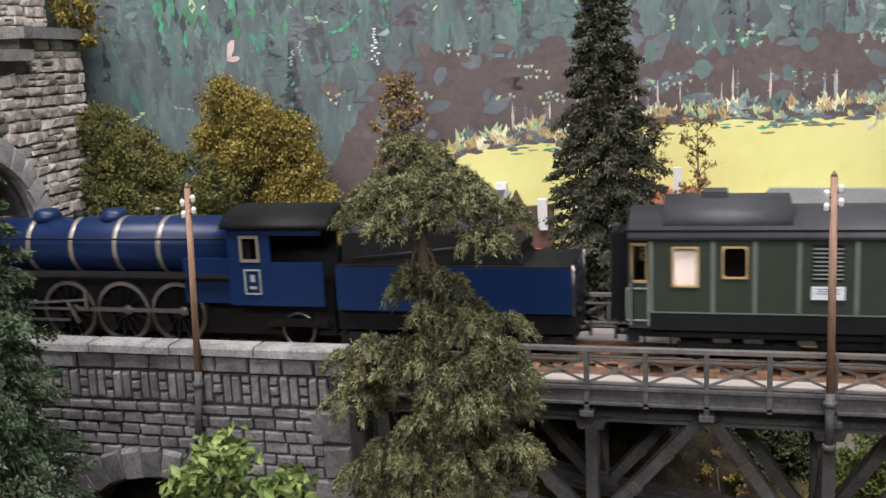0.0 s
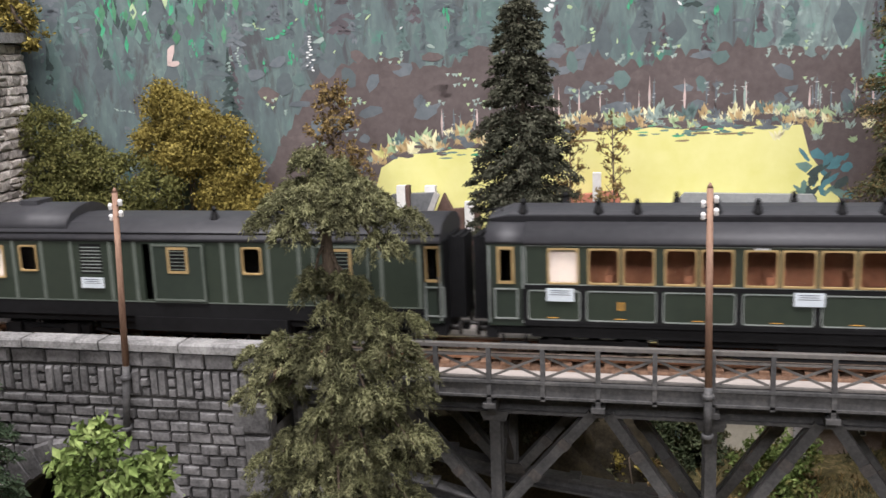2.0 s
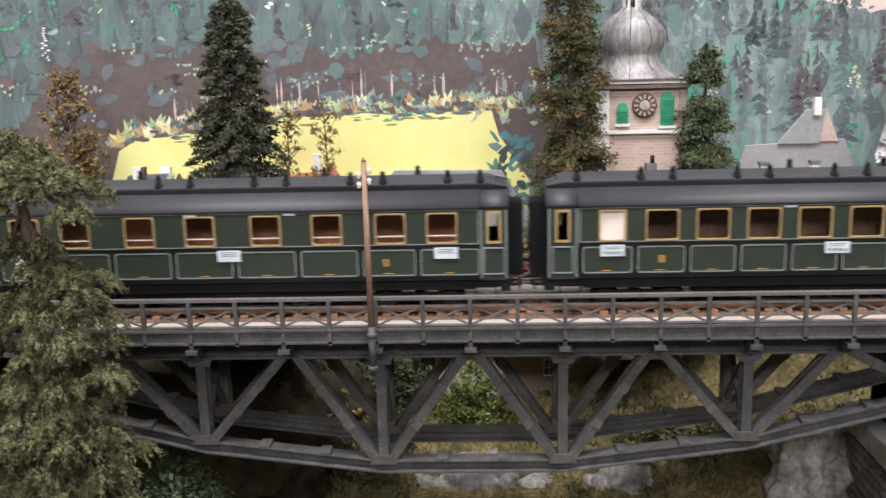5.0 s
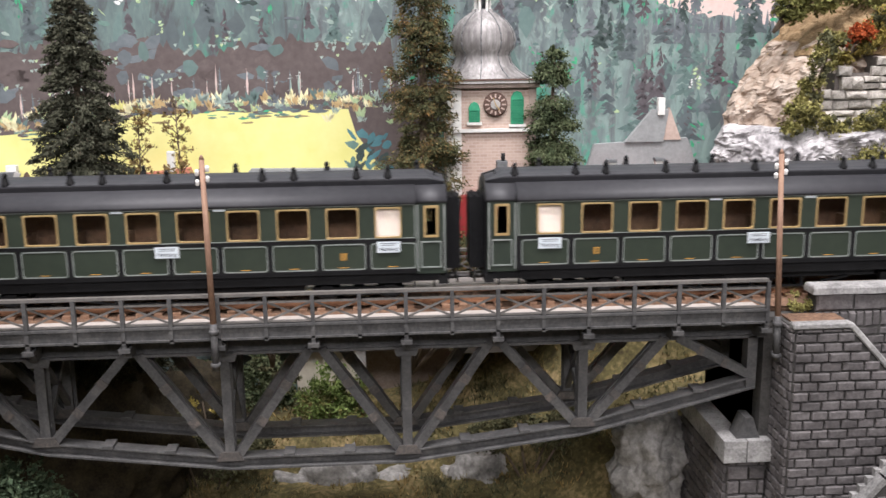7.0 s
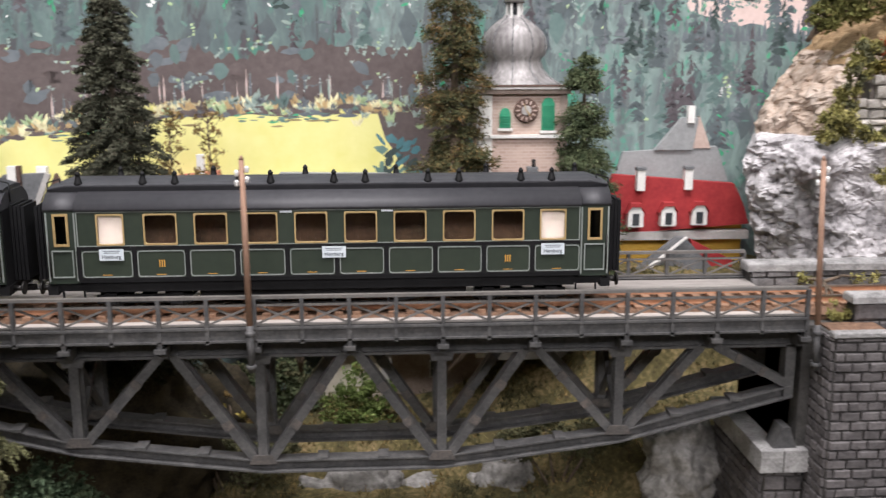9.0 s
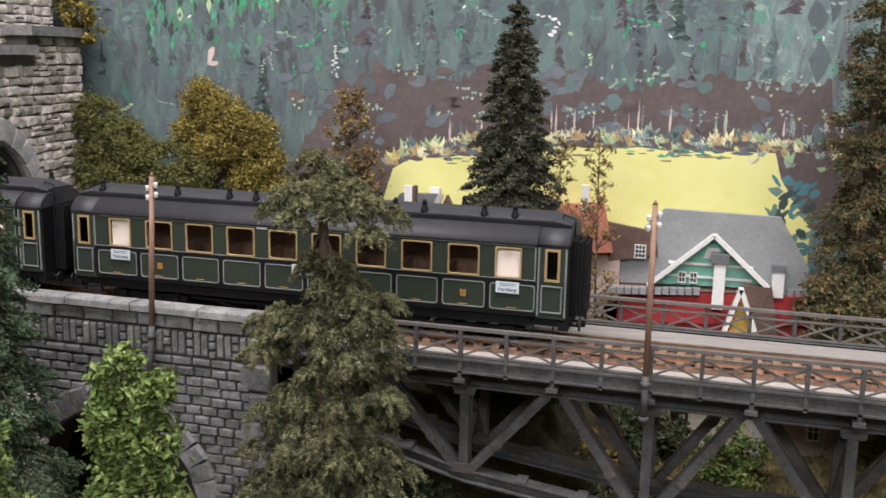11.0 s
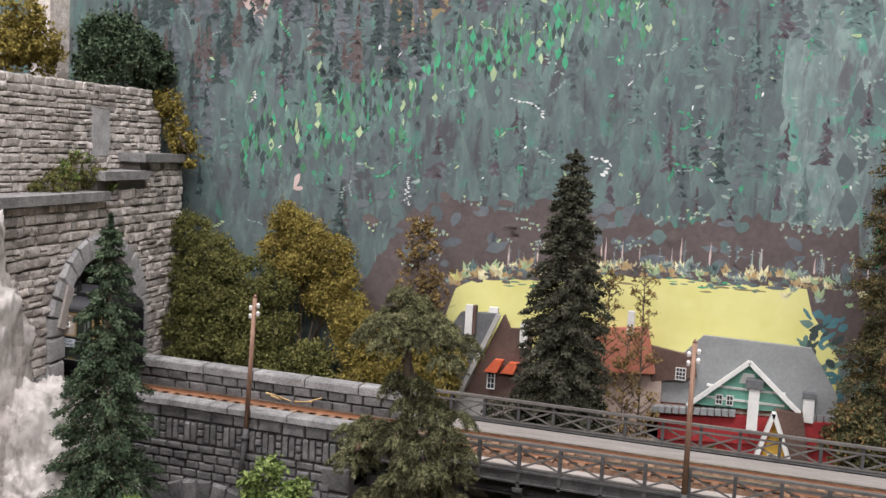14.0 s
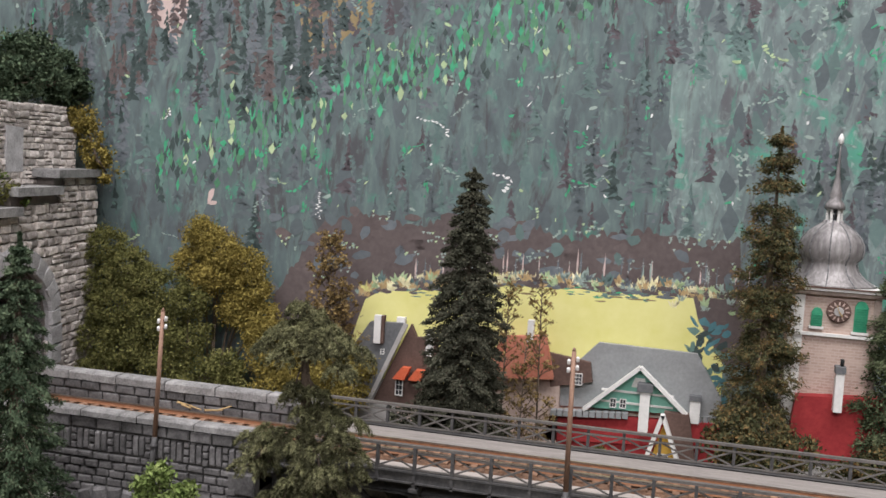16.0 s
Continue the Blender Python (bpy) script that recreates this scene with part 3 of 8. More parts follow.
nw = new("wall_embankment_near")
tagged(nw, "dark grey ashlar retaining wall with an arched culvert", "wall", kind="structure")
slab = B()
NEARY = -8
arch_wall(slab, -300, -76, 20, 164, NEARY, NEARY + 20, -150, 40, 92, 20)
box(slab, -300, -76, NEARY, NEARY + 5, 164, 177.5)
part("wall_core", slab, MORTAR, nw)
fm = frame_matrix((0, NEARY, 0), (1, 0, 0), (0, -1, 0))
skip = arch_skip(-150, 40, 92, 11)
pieces = ashlar(-262, -85, 156.4, 160, 3.6, 8.4, seed=3)
for k in range(52):
    x = -262 + 3.45 * k
    if k % 3 == 1:
        pieces.append((x, 160.4, 3.4, 3.4))
        pieces.append((x, 164.2, 3.4, 3.4))
        pieces.append((x, 167.8, 3.4, 3.2))
    else:
        pieces.append((x, 160.4, 3.4, 10.6))
pieces += ashlar(-262, -76, 171.3, 177.2, 5.9, 13, seed=4)
zz = 156
low = []
while zz > 75:
    zz -= 4.1
    low += [p for p in ashlar(-235, -85, zz, zz + 4.1, 4.1, 7.9, skip, seed=int(zz))]
for i, z in enumerate(range(76, 160, 12)):
    low.append((-86 if i % 2 else -90, z, 10 if i % 2 else 14, 12))
low = [p for p in low if not (p[0] + p[2] > -84 and p[2] < 9.5)]
low.sort(key=lambda p: -p[1])
courses(nw, "block", BLOCKS, fm, pieces + low, 1.7, 0.75, 300)
ring_stones(nw, fm, -150, 40, 92, 19, 11.5, 3, BLOCKS)
cope = [(-262 + 31 * k, 177.6, 30.4, 3.4) for k in range(6)]
for x, z, w, h in cope:
    ob = new("coping_stone", COPES[int(x) % 5])
    ob.parent = nw
    ob.matrix_local = frame_matrix((0, NEARY + 5.5, 0), (1, 0, 0), (0, -1, 0)) @ Matrix.Translation((x * MM, 0, z * MM)) @ Matrix.Diagonal((w * MM, 8.5 * MM, h * MM, 1))
# plain dark sheet that closes the opening behind the arch
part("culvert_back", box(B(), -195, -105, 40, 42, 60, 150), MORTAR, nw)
part("abutment_face", box(B(), -90, -74, NEARY + 20, 80, 30, 164), MORTAR, nw)

fw = new("wall_embankment_far")
tagged(fw, "grey stone parapet wall with coping behind the track", "wall", kind="structure")
part("wall_core", box(B(), -300, -76, 60, 68, 30, 176), MORTAR, fw)
fm2 = frame_matrix((0, 60, 0), (1, 0, 0), (0, -1, 0))
courses(fw, "block", BLOCKS, fm2, ashlar(-256, -76, 165, 176, 5.5, 11, seed=9), 1.6, 0.8)
for k in range(6):
    ob = new("coping_stone", COPES[k % 5])
    ob.parent = fw
    ob.matrix_local = frame_matrix((0, 67, 0), (1, 0, 0), (0, -1, 0)) @ Matrix.Translation(((-256 + 31 * k) * MM, 0, 176 * MM)) @ Matrix.Diagonal((30.3 * MM, 9 * MM, 5 * MM, 1))
solid("embankment_fill", box(B(), -300, -76, -3, 60, 150, 165.8), BALLAST, kind="structure")

# ---- east abutment, wing wall, stairs ----
ew = new("wall_abutment_east")
tagged(ew, "dark grey ashlar abutment with a sloping wing wall", "wall", kind="structure")
core = B()
extrude_y(core, [(296, 20), (356, 20), (356, 122), (318, 163), (296, 163)], -10, 8)
part("wing_core", core, MORTAR, ew)
part("abutment_core", box(B(), 291, 340, 8, 74, 20, 163), MORTAR, ew)
fm3 = frame_matrix((0, -10, 0), (1, 0, 0), (0, -1, 0))
wing = []
for x, z, w, h in ashlar(296, 356, 52, 163, 4.05, 7.9, seed=21):
    w = min(w, 318.5 + (163 - z - h) / 1.08 - x)
    if w > 1.6:
        wing.append((x, z, w, h))
wing.sort(key=lambda p: -p[1])
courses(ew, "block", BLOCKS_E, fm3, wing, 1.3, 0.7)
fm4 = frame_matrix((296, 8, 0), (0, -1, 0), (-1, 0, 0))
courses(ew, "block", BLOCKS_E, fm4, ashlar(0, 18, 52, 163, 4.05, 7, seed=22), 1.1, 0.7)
for a, b in (((294.6, -9, 164.2), (318.6, -9, 164.2)), ((318, -9, 164.4), (338, -9, 142.8)), ((338.2, -9, 142.6), (357.6, -9, 121.6)), ((296.6, -11.4, 164.4), (296.6, 8, 164.4))):
    cop = B()
    beam(cop, a, b, 2.4, 4.8)
    bmesh.ops.bevel(cop, geom=cop.edges[:], offset=0.0005, segments=1, affect="EDGES")
    part("coping_stone", cop, COPING, ew, "thin pale coping slab")
part("soil", box(B(), 298, 320, -8, 9, 162.5, 163.8), BALLAST, ew, "brown ballast behind the coping")
pw = new("wall_parapet_east")
tagged(pw, "grey stone parapet and retaining wall beside the track", "wall", kind="structure")
part("wall_core", box(B(), 312, 560, 9, 16, 20, 172), MORTAR, pw)
fm5 = frame_matrix((0, 9, 0), (1, 0, 0), (0, -1, 0))
pp = ashlar(312, 430, 164.5, 172, 7.5, 19, seed=31)
pp += [(312 + 3.45 * k, 157.5, 3.4, 7) for k in range(34)]
pp += ashlar(312, 430, 154, 157.4, 3.4, 10, seed=32)
z = 154
while z > 100:
    z -= 4.05
    pp += ashlar(325, 430, z, z + 4.05, 4.05, 8.2, seed=int(z) + 3)
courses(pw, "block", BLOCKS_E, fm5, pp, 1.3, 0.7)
for k in range(5):
    ob = new("coping_stone", COPES[k % 5])
    ob.parent = pw
    ob.matrix_local = frame_matrix((0, 16, 0), (1, 0, 0), (0, -1, 0)) @ Matrix.Translation(((310 + 39 * k) * MM, 0, 172 * MM)) @ Matrix.Diagonal((38 * MM, 9.5 * MM, 3.4 * MM, 1))
solid("cutting_fill", box(box(B(), 291, 1300, 16, 76, 20, 165.8), 345, 1300, 76, 190, 20, 165.8), BALLAST, kind="structure")
fe = new("wall_parapet_east_far")
tagged(fe, "low grey stone wall at the foot of the cliff", "wall", kind="structure")
part("wall_core", box(B(), 288, 560, 61, 68, 160, 173.5), MORTAR, fe)
courses(fe, "block", BLOCKS, frame_matrix((0, 61, 0), (1, 0, 0), (0, -1, 0)), ashlar(288, 430, 165.5, 173.5, 5, 12, seed=41), 1.2, 0.8)
for k in range(4):
    ob = new("coping_stone", COPES[k % 5])
    ob.parent = fe
    ob.matrix_local = frame_matrix((0, 69, 0), (1, 0, 0), (0, -1, 0)) @ Matrix.Translation(((286 + 36 * k) * MM, 0, 173.5 * MM)) @ Matrix.Diagonal((35 * MM, 10 * MM, 4 * MM, 1))
pier = new("bridge_pier")
tagged(pier, "grey stone bridge pier with a pale bearing block", "pier", kind="structure")
part("pier_core", box(B(), 278, 294, 7, 66, 10, 101.5), MORTAR, pier)
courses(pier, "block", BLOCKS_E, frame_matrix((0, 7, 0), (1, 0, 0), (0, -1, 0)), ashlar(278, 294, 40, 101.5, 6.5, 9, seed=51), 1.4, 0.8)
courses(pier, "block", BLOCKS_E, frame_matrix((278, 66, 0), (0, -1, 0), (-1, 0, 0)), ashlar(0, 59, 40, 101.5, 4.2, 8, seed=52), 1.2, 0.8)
bl = B()
box(bl, 275, 284.5, 3, 68, 101.5, 111)
box(bl, 285, 296, 3, 16, 101.5, 111)
part("bearing_block", bl, COPING, pier, "pale worn bearing stones")
sh = B()
extrude_y(sh, [(281, 111), (291, 111), (290, 113.5), (287.6, 120), (284.4, 120), (282, 113.5)], 6, 15)
part("bearing_shoe", sh, STEEL, pier)
wp = new("bridge_pier")
tagged(wp, "grey stone bridge pier under the west end", "pier", kind="structure")
part("pier_core", box(B(), -76, -60, 6, 70, 10, 120), MORTAR, wp)
part("bearing_block", box(B(), -78, -58, 2, 72, 120, 127), COPING, wp)

stairs = thing("stone_stairs", "grey stone stairs with stepped parapet beside the wing wall", "stairs")
for k in range(21):
    part("step", box(B(), 285 + 2.85 * k, 288.8 + 2.85 * k, -25.4, -22.8, 55 + 3.3 * k, 63.4 + 3.3 * k), COPING, stairs)
side = B()
extrude_y(side, [(273.7, 20), (430, 20), (430, 128), (347, 128), (273.7, 43)], -29.5, -25.5)
part("side_wall", side, MORTAR, stairs)
lay = []
for x, z, w, h in ashlar(264, 428, 44, 128, 4.05, 7.9, seed=24):
    a = max(x, 347 - (128 - z - h) / 1.16 + 0.4)
    if x + w - a > 1.6:
        lay.append((a, z, x + w - a, h))
lay.sort(key=lambda p: -p[1])
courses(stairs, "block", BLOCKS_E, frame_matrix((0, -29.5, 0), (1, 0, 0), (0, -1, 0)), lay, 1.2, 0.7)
for k in range(6):
    sl_ = B()
    beam(sl_, (285.9 + 10.35 * k, -28, 60.2 + 12 * k), (295.7 + 10.35 * k, -28, 71.6 + 12 * k), 2.4, 4.8)
    part("parapet_slab", sl_, COPING, stairs, "worn pale sloping slab")
part("upper_landing", box(B(), 349, 470, -25.4, -10, 20, 122), STONE, stairs)
part("landing_coping", box(B(), 346.5, 470, -31.5, -25, 128.1, 131), COPING, stairs)
rl_ = B()
extrude_y(rl_, [(353, 112), (400, 96), (400, 103), (353, 132)], -8, -4)
part("inner_parapet", rl_, MORTAR, stairs)
rl_ = B()
beam(rl_, (352, -6, 133.4), (400, -6, 104), 2.2, 4.8)
part("parapet_slab", rl_, COPING, stairs)

# ---- tunnel portal and the walls above it ----
portal = new("wall_tunnel_portal")
tagged(portal, "rubble stone tunnel portal with a round dressed arch", "tunnel portal", kind="structure")
PX = -252
# local x of the portal face runs from south (0) to north (+y)
pm = frame_matrix((PX, 0, 0), (-0.12, 1, 0), (1, 0.12, 0))


def to_face(bm, m):
    bm.transform(m)
    return bm


CX, R, SPRING = 49.5, 37.5, 199.5
core = B()
arch_wall(core, -70, 146, 20, 268, 0, 30, CX, R, SPRING, 18)
extrude_y(core, [(8, 268), (146, 268), (146, 289), (95, 289), (95, 279), (48, 279), (48, 272), (8, 272)], 0, 30)
part("portal_core", to_face(core, pm), RUBBLE_JOINT, portal)
pskip = arch_skip(CX, R, SPRING, 12)
top_of = lambda x: 287 if x > 96 else (278 if x > 50 else 268)
st = [p for p in rubble(-70, 146, 120, 290, 5.2, 8.0, pskip, seed=61) if p[1] + p[3] < top_of(p[0]) + 2 and p[0] + p[2] < 148]
st.sort(key=lambda p: -p[1])
courses(portal, "rubble_stone", RUBBLES, pm, st, 2.2, 0.55, 300)
ring_stones(portal, pm, CX, R, SPRING, 15, 13, 4.5, VOUSS)
for z in range(5):
    for s in (-1, 1):
        ob = new("voussoir", VOUSS[z % 4])
        ob.parent = portal
        ob.matrix_local = pm @ Matrix.Translation(((CX - R - 13 if s < 0 else CX + R) * MM, 0, (SPRING - 13 * (z + 1)) * MM)) @ Matrix.Diagonal((13 * MM, 4.5 * MM, 12.4 * MM, 1))
for x0, x1, z in ((90, 146, 289), (46, 96, 279), (-60, 52, 268)):
    cp = B()
    box(cp, x0, x1, -6, 12, z, z + 5)
    part("coping_stone", to_face(cp, pm), COPING, portal, "pale coping slab")
bd = B()
beam(bd, (CX - R - 5, -5.4, SPRING + 4), (CX - R + 3, -5.4, SPRING + 25), 6, 1.4)
board = part("cable_board", to_face(bd, pm), WALKWAY, portal, "pale grey cable board on the arch")
for k in range(4):
    ins = B()
    c_ = (CX - R - 1 + 2.1 * k, -5.5, SPRING + 5 + 5.4 * k)
    lathe(ins, (c_[0] + 3.4, c_[1], c_[2]), [(0.6, -1.2), (1.0, -0.8), (0.8, 0), (1.1, 0.5), (0.4, 1.3)], 10)
    tube(ins, (c_[0] - 1, c_[1], c_[2] - 1), (c_[0] + 3.4, c_[1], c_[2] - 1), 0.35, 0.35, 6)
    part("insulator", to_face(ins, pm), PORCELAIN, board, "white porcelain insulator")
bore = B()
for i in range(18):
    a, b = math.pi * i / 18, math.pi * (i + 1) / 18
    p, q = (CX - R * math.cos(a), SPRING + R * math.sin(a)), (CX - R * math.cos(b), SPRING + R * math.sin(b))
    o = 1.12
    extrude_y(bore, [p, q, (CX + (q[0] - CX) * o, SPRING + (q[1] - SPRING) * o), (CX + (p[0] - CX) * o, SPRING + (p[1] - SPRING) * o)], 2, 60)
for s in (-1, 1):
    x = CX + s * R
    box(bore, min(x, x + s * 5), max(x, x + s * 5), 2, 60, 120, SPRING)
part("tunnel_lining", to_face(bore, pm), VOUSSOIR, portal)
box_hill = B()
for y0, y1, z0, z1 in ((-60, 5, -2, 255), (115, 165, -2, 255), (-60, 165, 255, 262)):
    box(box_hill, -1950, -330, y0, y1, z0, z1)
box(box_hill, -1950, -1930, 5, 115, -2, 255)
solid("hill_shell", box_hill, MORTAR, kind="structure")

upper = new("wall_terrace_upper")
tagged(upper, "long grey rubble terrace wall above the tunnel", "wall", kind="structure")
um = frame_matrix((-271, 0, 0), (-0.06, 1, 0), (1, 0.06, 0))
core = B()
extrude_y(core, [(-140, 255), (136, 255), (136, 315), (124, 331), (-140, 333)], 0, 20)
part("wall_core", to_face(core, um), RUBBLE_JOINT, upper)
us = [p for p in rubble(-60, 136, 266, 334, 4.0, 6.2, seed=71) if p[0] + p[2] < 138 - max(0, (p[1] + p[3] - 316)) * 0.75 and p[1] + p[3] < 335]
us.sort(key=lambda p: -p[0])
courses(upper, "rubble_stone", RUBBLES, um, us, 1.7, 0.5, 300)
part("repaired_patch", to_face(extrude_y(B(), [(62, 292), (78, 292), (78, 318), (62, 319)], -2.6, 0), um), VOUSSOIR, upper, "smooth grey repaired patch")
ter = B()
box(ter, -420, -290, -150, 150, 318, 331)
solid("terrace_ground", ter, GRASS, kind="structure")
ter = B()
box(ter, -300, -268, -100, 140, 250, 267)
solid("terrace_ledge", ter, GRASS, kind="structure")
pil = B()
box(pil, -330, -316, 78, 95, 331, 420)
solid("stone_pillar", pil, RUBBLE, "tall grey stone pillar on the upper terrace", "pillar")

# ---- rocks ----
rock_mass("rock_cliff", (-250, -63, 160), (28, 35, 118), ROCK_W, "white weathered plaster rock beside the tunnel", 3, 6, 1.0)
rock_mass("rock_outcrop", (-215, -40, 110), (40, 34, 70), ROCK_W, "pale grey rock outcrop at the foot of the wall", 5, 6, 1.0)
def cliff_sheet(name, edge, width, base_y, slope, material, label, seed, crag=7.0, deep=60):
    """A rock face that leans back; edge: its west outline as (z, x); closed behind."""
    zs = np.arange(edge[0][0], edge[-1][0] + 0.1, 1.0)
    xe = np.interp(zs, [q[0] for q in edge], [q[1] for q in edge])
    us = np.linspace(0, 1, 150) ** 1.25
    bm = B()
    rows = []
    for z, x0 in zip(zs, xe):
        row = []
        for u in us:
            x = x0 + u * width
            turn = deep * max(0, 1 - u * 5) ** 2
            p = Vector((x / 26, z / 21, seed + turn / 24))
            w = p + 0.35 * Vector((noise.noise(p * 1.9), noise.noise(p * 1.9 + Vector((7, 3, 1))), 0))
            near_, next_ = noise.voronoi(Vector((w.x * 1.1 - w.y * 0.5, w.y * 0.8 + w.x * 0.35, w.z)))[0][:2]
            cell = noise.voronoi(Vector((w.x * 2.9, w.y * 2.0 - w.x, w.z * 2.4)))[0]
            d = 1.1 * min(1, next_ - near_) + 0.55 * min(0.8, cell[1] - cell[0]) + 1.1 * noise.noise(p * 0.8) + 0.4 * noise.noise(p * 3) + 0.26 * abs(noise.noise(p * 7)) + 0.2 * abs(noise.noise(p * 13)) + 0.12 * abs(noise.noise(p * 24)) + 0.08 * noise.noise(p * 40)
            y = base_y + slope * (z - edge[0][0]) + turn - crag * d
            row.append(bm.verts.new(((x + 2.2 * noise.noise(p * 5) - crag * 0.6 * (d - 1) * min(1, turn / 20)) * MM, y * MM, (z + 1.8 * noise.noise(p * 4.2) + 5 * noise.noise(Vector((x / 15, seed, 2))) * (z - edge[0][0]) / (edge[-1][0] - edge[0][0])) * MM)))
        back = [bm.verts.new((row[-1].co.x, 0.215, z * MM)), bm.verts.new(((x0 + 26) * MM, 0.205, z * MM))]
        rows.append(row + back)
    n = len(rows[0])
    for a, b in zip(rows, rows[1:]):
        for k in range(n):
            bm.faces.new((a[k], a[(k + 1) % n], b[(k + 1) % n], b[k]))
    bm.faces.new(rows[0][::-1])
    bm.faces.new(rows[-1])
    return solid(name, bm, material, label, "rock")


cliff_sheet("rock_cliff", [(150, 322), (174, 317), (190, 315), (204, 313), (214, 312), (222, 314), (227, 318), (230, 326)], 190, 86, 0.1, ROCK_G, "grey craggy cliff with white weathering above the track", 8.3, 8.5)
cliff_sheet("rock_cliff", [(218, 326), (232, 326), (250, 337), (260, 345), (270, 354)], 150, 108, 0.35, ROCK_T, "pale pinkish rock slope under dry grass", 3.7, 7)
cliff_sheet("rock_slope", [(264, 350), (275, 362), (284, 371), (298, 382), (316, 396)], 150, 122, 0.8, DRYGRASS, "dry brown grass slope above the cliff", 5.1, 3.5)
# two added masses, coloured near black to stand in for shade below the deck
rock_mass("rock_bank", (-40, 108, 78), (72, 34, 66), DARK_FILL, "near-black bank added for the darkness under the bridge's west end", 41, rough=0.8)
rock_mass("rock_bank", (26, 142, 60), (34, 16, 44), DARK_FILL, "near-black bank added for the darkness behind the bridge truss", 43, rough=0.9)
rock_mass("rock_outcrop", (262, 66, 74), (17, 16, 32), ROCK_D, "grey rock beside the bridge pier", 19, 5, 1.5)
rock_mass("rock_outcrop", (112, 128, 30), (40, 11, 25), ROCK_D, "pale grey rock bank under the bridge", 23, 5, 1.5)
rock_mass("rock_outcrop", (186, 128, 31), (26, 11, 23), ROCK_D, "pale grey rock bank under the bridge", 29, 5, 1.5)
tw = new("wall_terrace_east")
tagged(tw, "pale rubble terrace wall on the cliff", "wall", kind="structure")
tm = frame_matrix((352, 106, 0), (1, 0.03, 0), (0.03, -1, 0))
part("wall_core", to_face(extrude_y(B(), [(1, 222), (110, 222), (110, 283), (58, 283), (58, 264), (29, 264), (29, 256), (8, 256), (8, 245), (1, 245)], 0.4, 30), tm), RUBBLE_JOINT, tw)
step_top = lambda x: 246 if x < 7 else 257 if x < 28 else 267 if x < 55 else 288
PALERUB = block_meshes("rubble_stone", PALE_RUBBLE, 12, 0.13, 0.11, 0.12)
courses(tw, "rubble_stone", PALERUB, tm, [p for p in rubble(0, 108, 226, 288, 5.8, 8.0, seed=81) if p[1] + p[3] < step_top(p[0] + 1) + 3], 2.6, 0.5, 300)
pil_ = B()
extrude_y(pil_, [(51, 222), (64, 222), (62, 258), (52, 259)], -6.5, 0.4)
part("pilaster", to_face(pil_, tm), ROCK_W, tw, "pale plastered pilaster")
rock_mass("rock_ledge", (352, 106, 220), (36, 11, 7), ROCK_G, "white plaster ledge under the terrace wall", 47, rough=1.3)
rock_mass("rock_ledge", (408, 106, 219), (40, 12, 7), ROCK_G, "white plaster ledge under the terrace wall", 53, rough=1.3)
rock_mass("rock_crag", (322, 94, 219), (11, 9, 8), ROCK_G, "dark overhanging crag at the cliff's edge", 59, rough=1.7)

# ---- painted backdrop ----
BACK0, BSL = 186, 0.1


def back_y(x):
    return BACK0 + BSL * x


PAINT_FOREST = mat("painted_dark_teal_forest", (0.085, 0.102, 0.112), (0.175, 0.25, 0.228), 26, 0.7, bump=0.05, coords="Position", third=(0.122, 0.165, 0.165), fine=3.4, stretch=(1.9, 1, 0.6))


def overpaint(m, colour, scale, stretch, low, high, amount):
    """A further soft coat brushed over a painted surface in upright patches."""
    nt = m.node_tree
    bsdf = nt.nodes["Principled BSDF"]
    geo = nt.nodes.new("ShaderNodeNewGeometry")
    mp = nt.nodes.new("ShaderNodeMapping")
    mp.inputs["Scale"].default_value = stretch
    mp.inputs["Location"].default_value = (scale * 0.37, 0, scale * 0.11)
    nt.links.new(geo.outputs["Position"], mp.inputs["Vector"])
    n_ = node(nt, "ShaderNodeTexNoise", Scale=scale, Detail=5.0, Roughness=0.62, Distortion=0.7)
    nt.links.new(mp.outputs[0], n_.inputs["Vector"])
    mr = nt.nodes.new("ShaderNodeMapRange")
    for key, value in (("From Min", low), ("From Max", high), ("To Min", 0.0), ("To Max", amount)):
        mr.inputs[key].default_value = value
    nt.links.new(n_.outputs["Fac"], mr.inputs["Value"])
    mx = nt.nodes.new("ShaderNodeMix")
    mx.data_type = "RGBA"
    nt.links.new(mr.outputs["Result"], mx.inputs["Factor"])
    nt.links.new(bsdf.inputs["Base Color"].links[0].from_socket, mx.inputs["A"])
    mx.inputs["B"].default_value = (*colour, 1)
    nt.links.new(mx.outputs["Result"], bsdf.inputs["Base Color"])


overpaint(PAINT_FOREST, (0.075, 0.068, 0.075), 48, (1.7, 1, 0.45), 0.52, 0.62, 0.75)
overpaint(PAINT_FOREST, (0.17, 0.26, 0.24), 75, (1.5, 1, 0.5), 0.56, 0.66, 0.45)
overpaint(PAINT_FOREST, (0.07, 0.3, 0.2), 44, (1.8, 1, 0.7), 0.58, 0.68, 0.6)
overpaint(PAINT_FOREST, (0.24, 0.34, 0.3), 150, (1.2, 1, 0.8), 0.58, 0.68, 0.35)
PAINT_FOREST_EAST = mat("painted_pale_teal_forest", (0.125, 0.145, 0.155), (0.24, 0.34, 0.31), 26, 0.7, bump=0.05, coords="Position", third=(0.175, 0.23, 0.225), fine=3.4, stretch=(1.9, 1, 0.6))
overpaint(PAINT_FOREST_EAST, (0.1, 0.085, 0.1), 52, (1.5, 1, 0.45), 0.53, 0.63, 0.7)
overpaint(PAINT_FOREST_EAST, (0.28, 0.38, 0.35), 80, (1.5, 1, 0.7), 0.54, 0.64, 0.6)
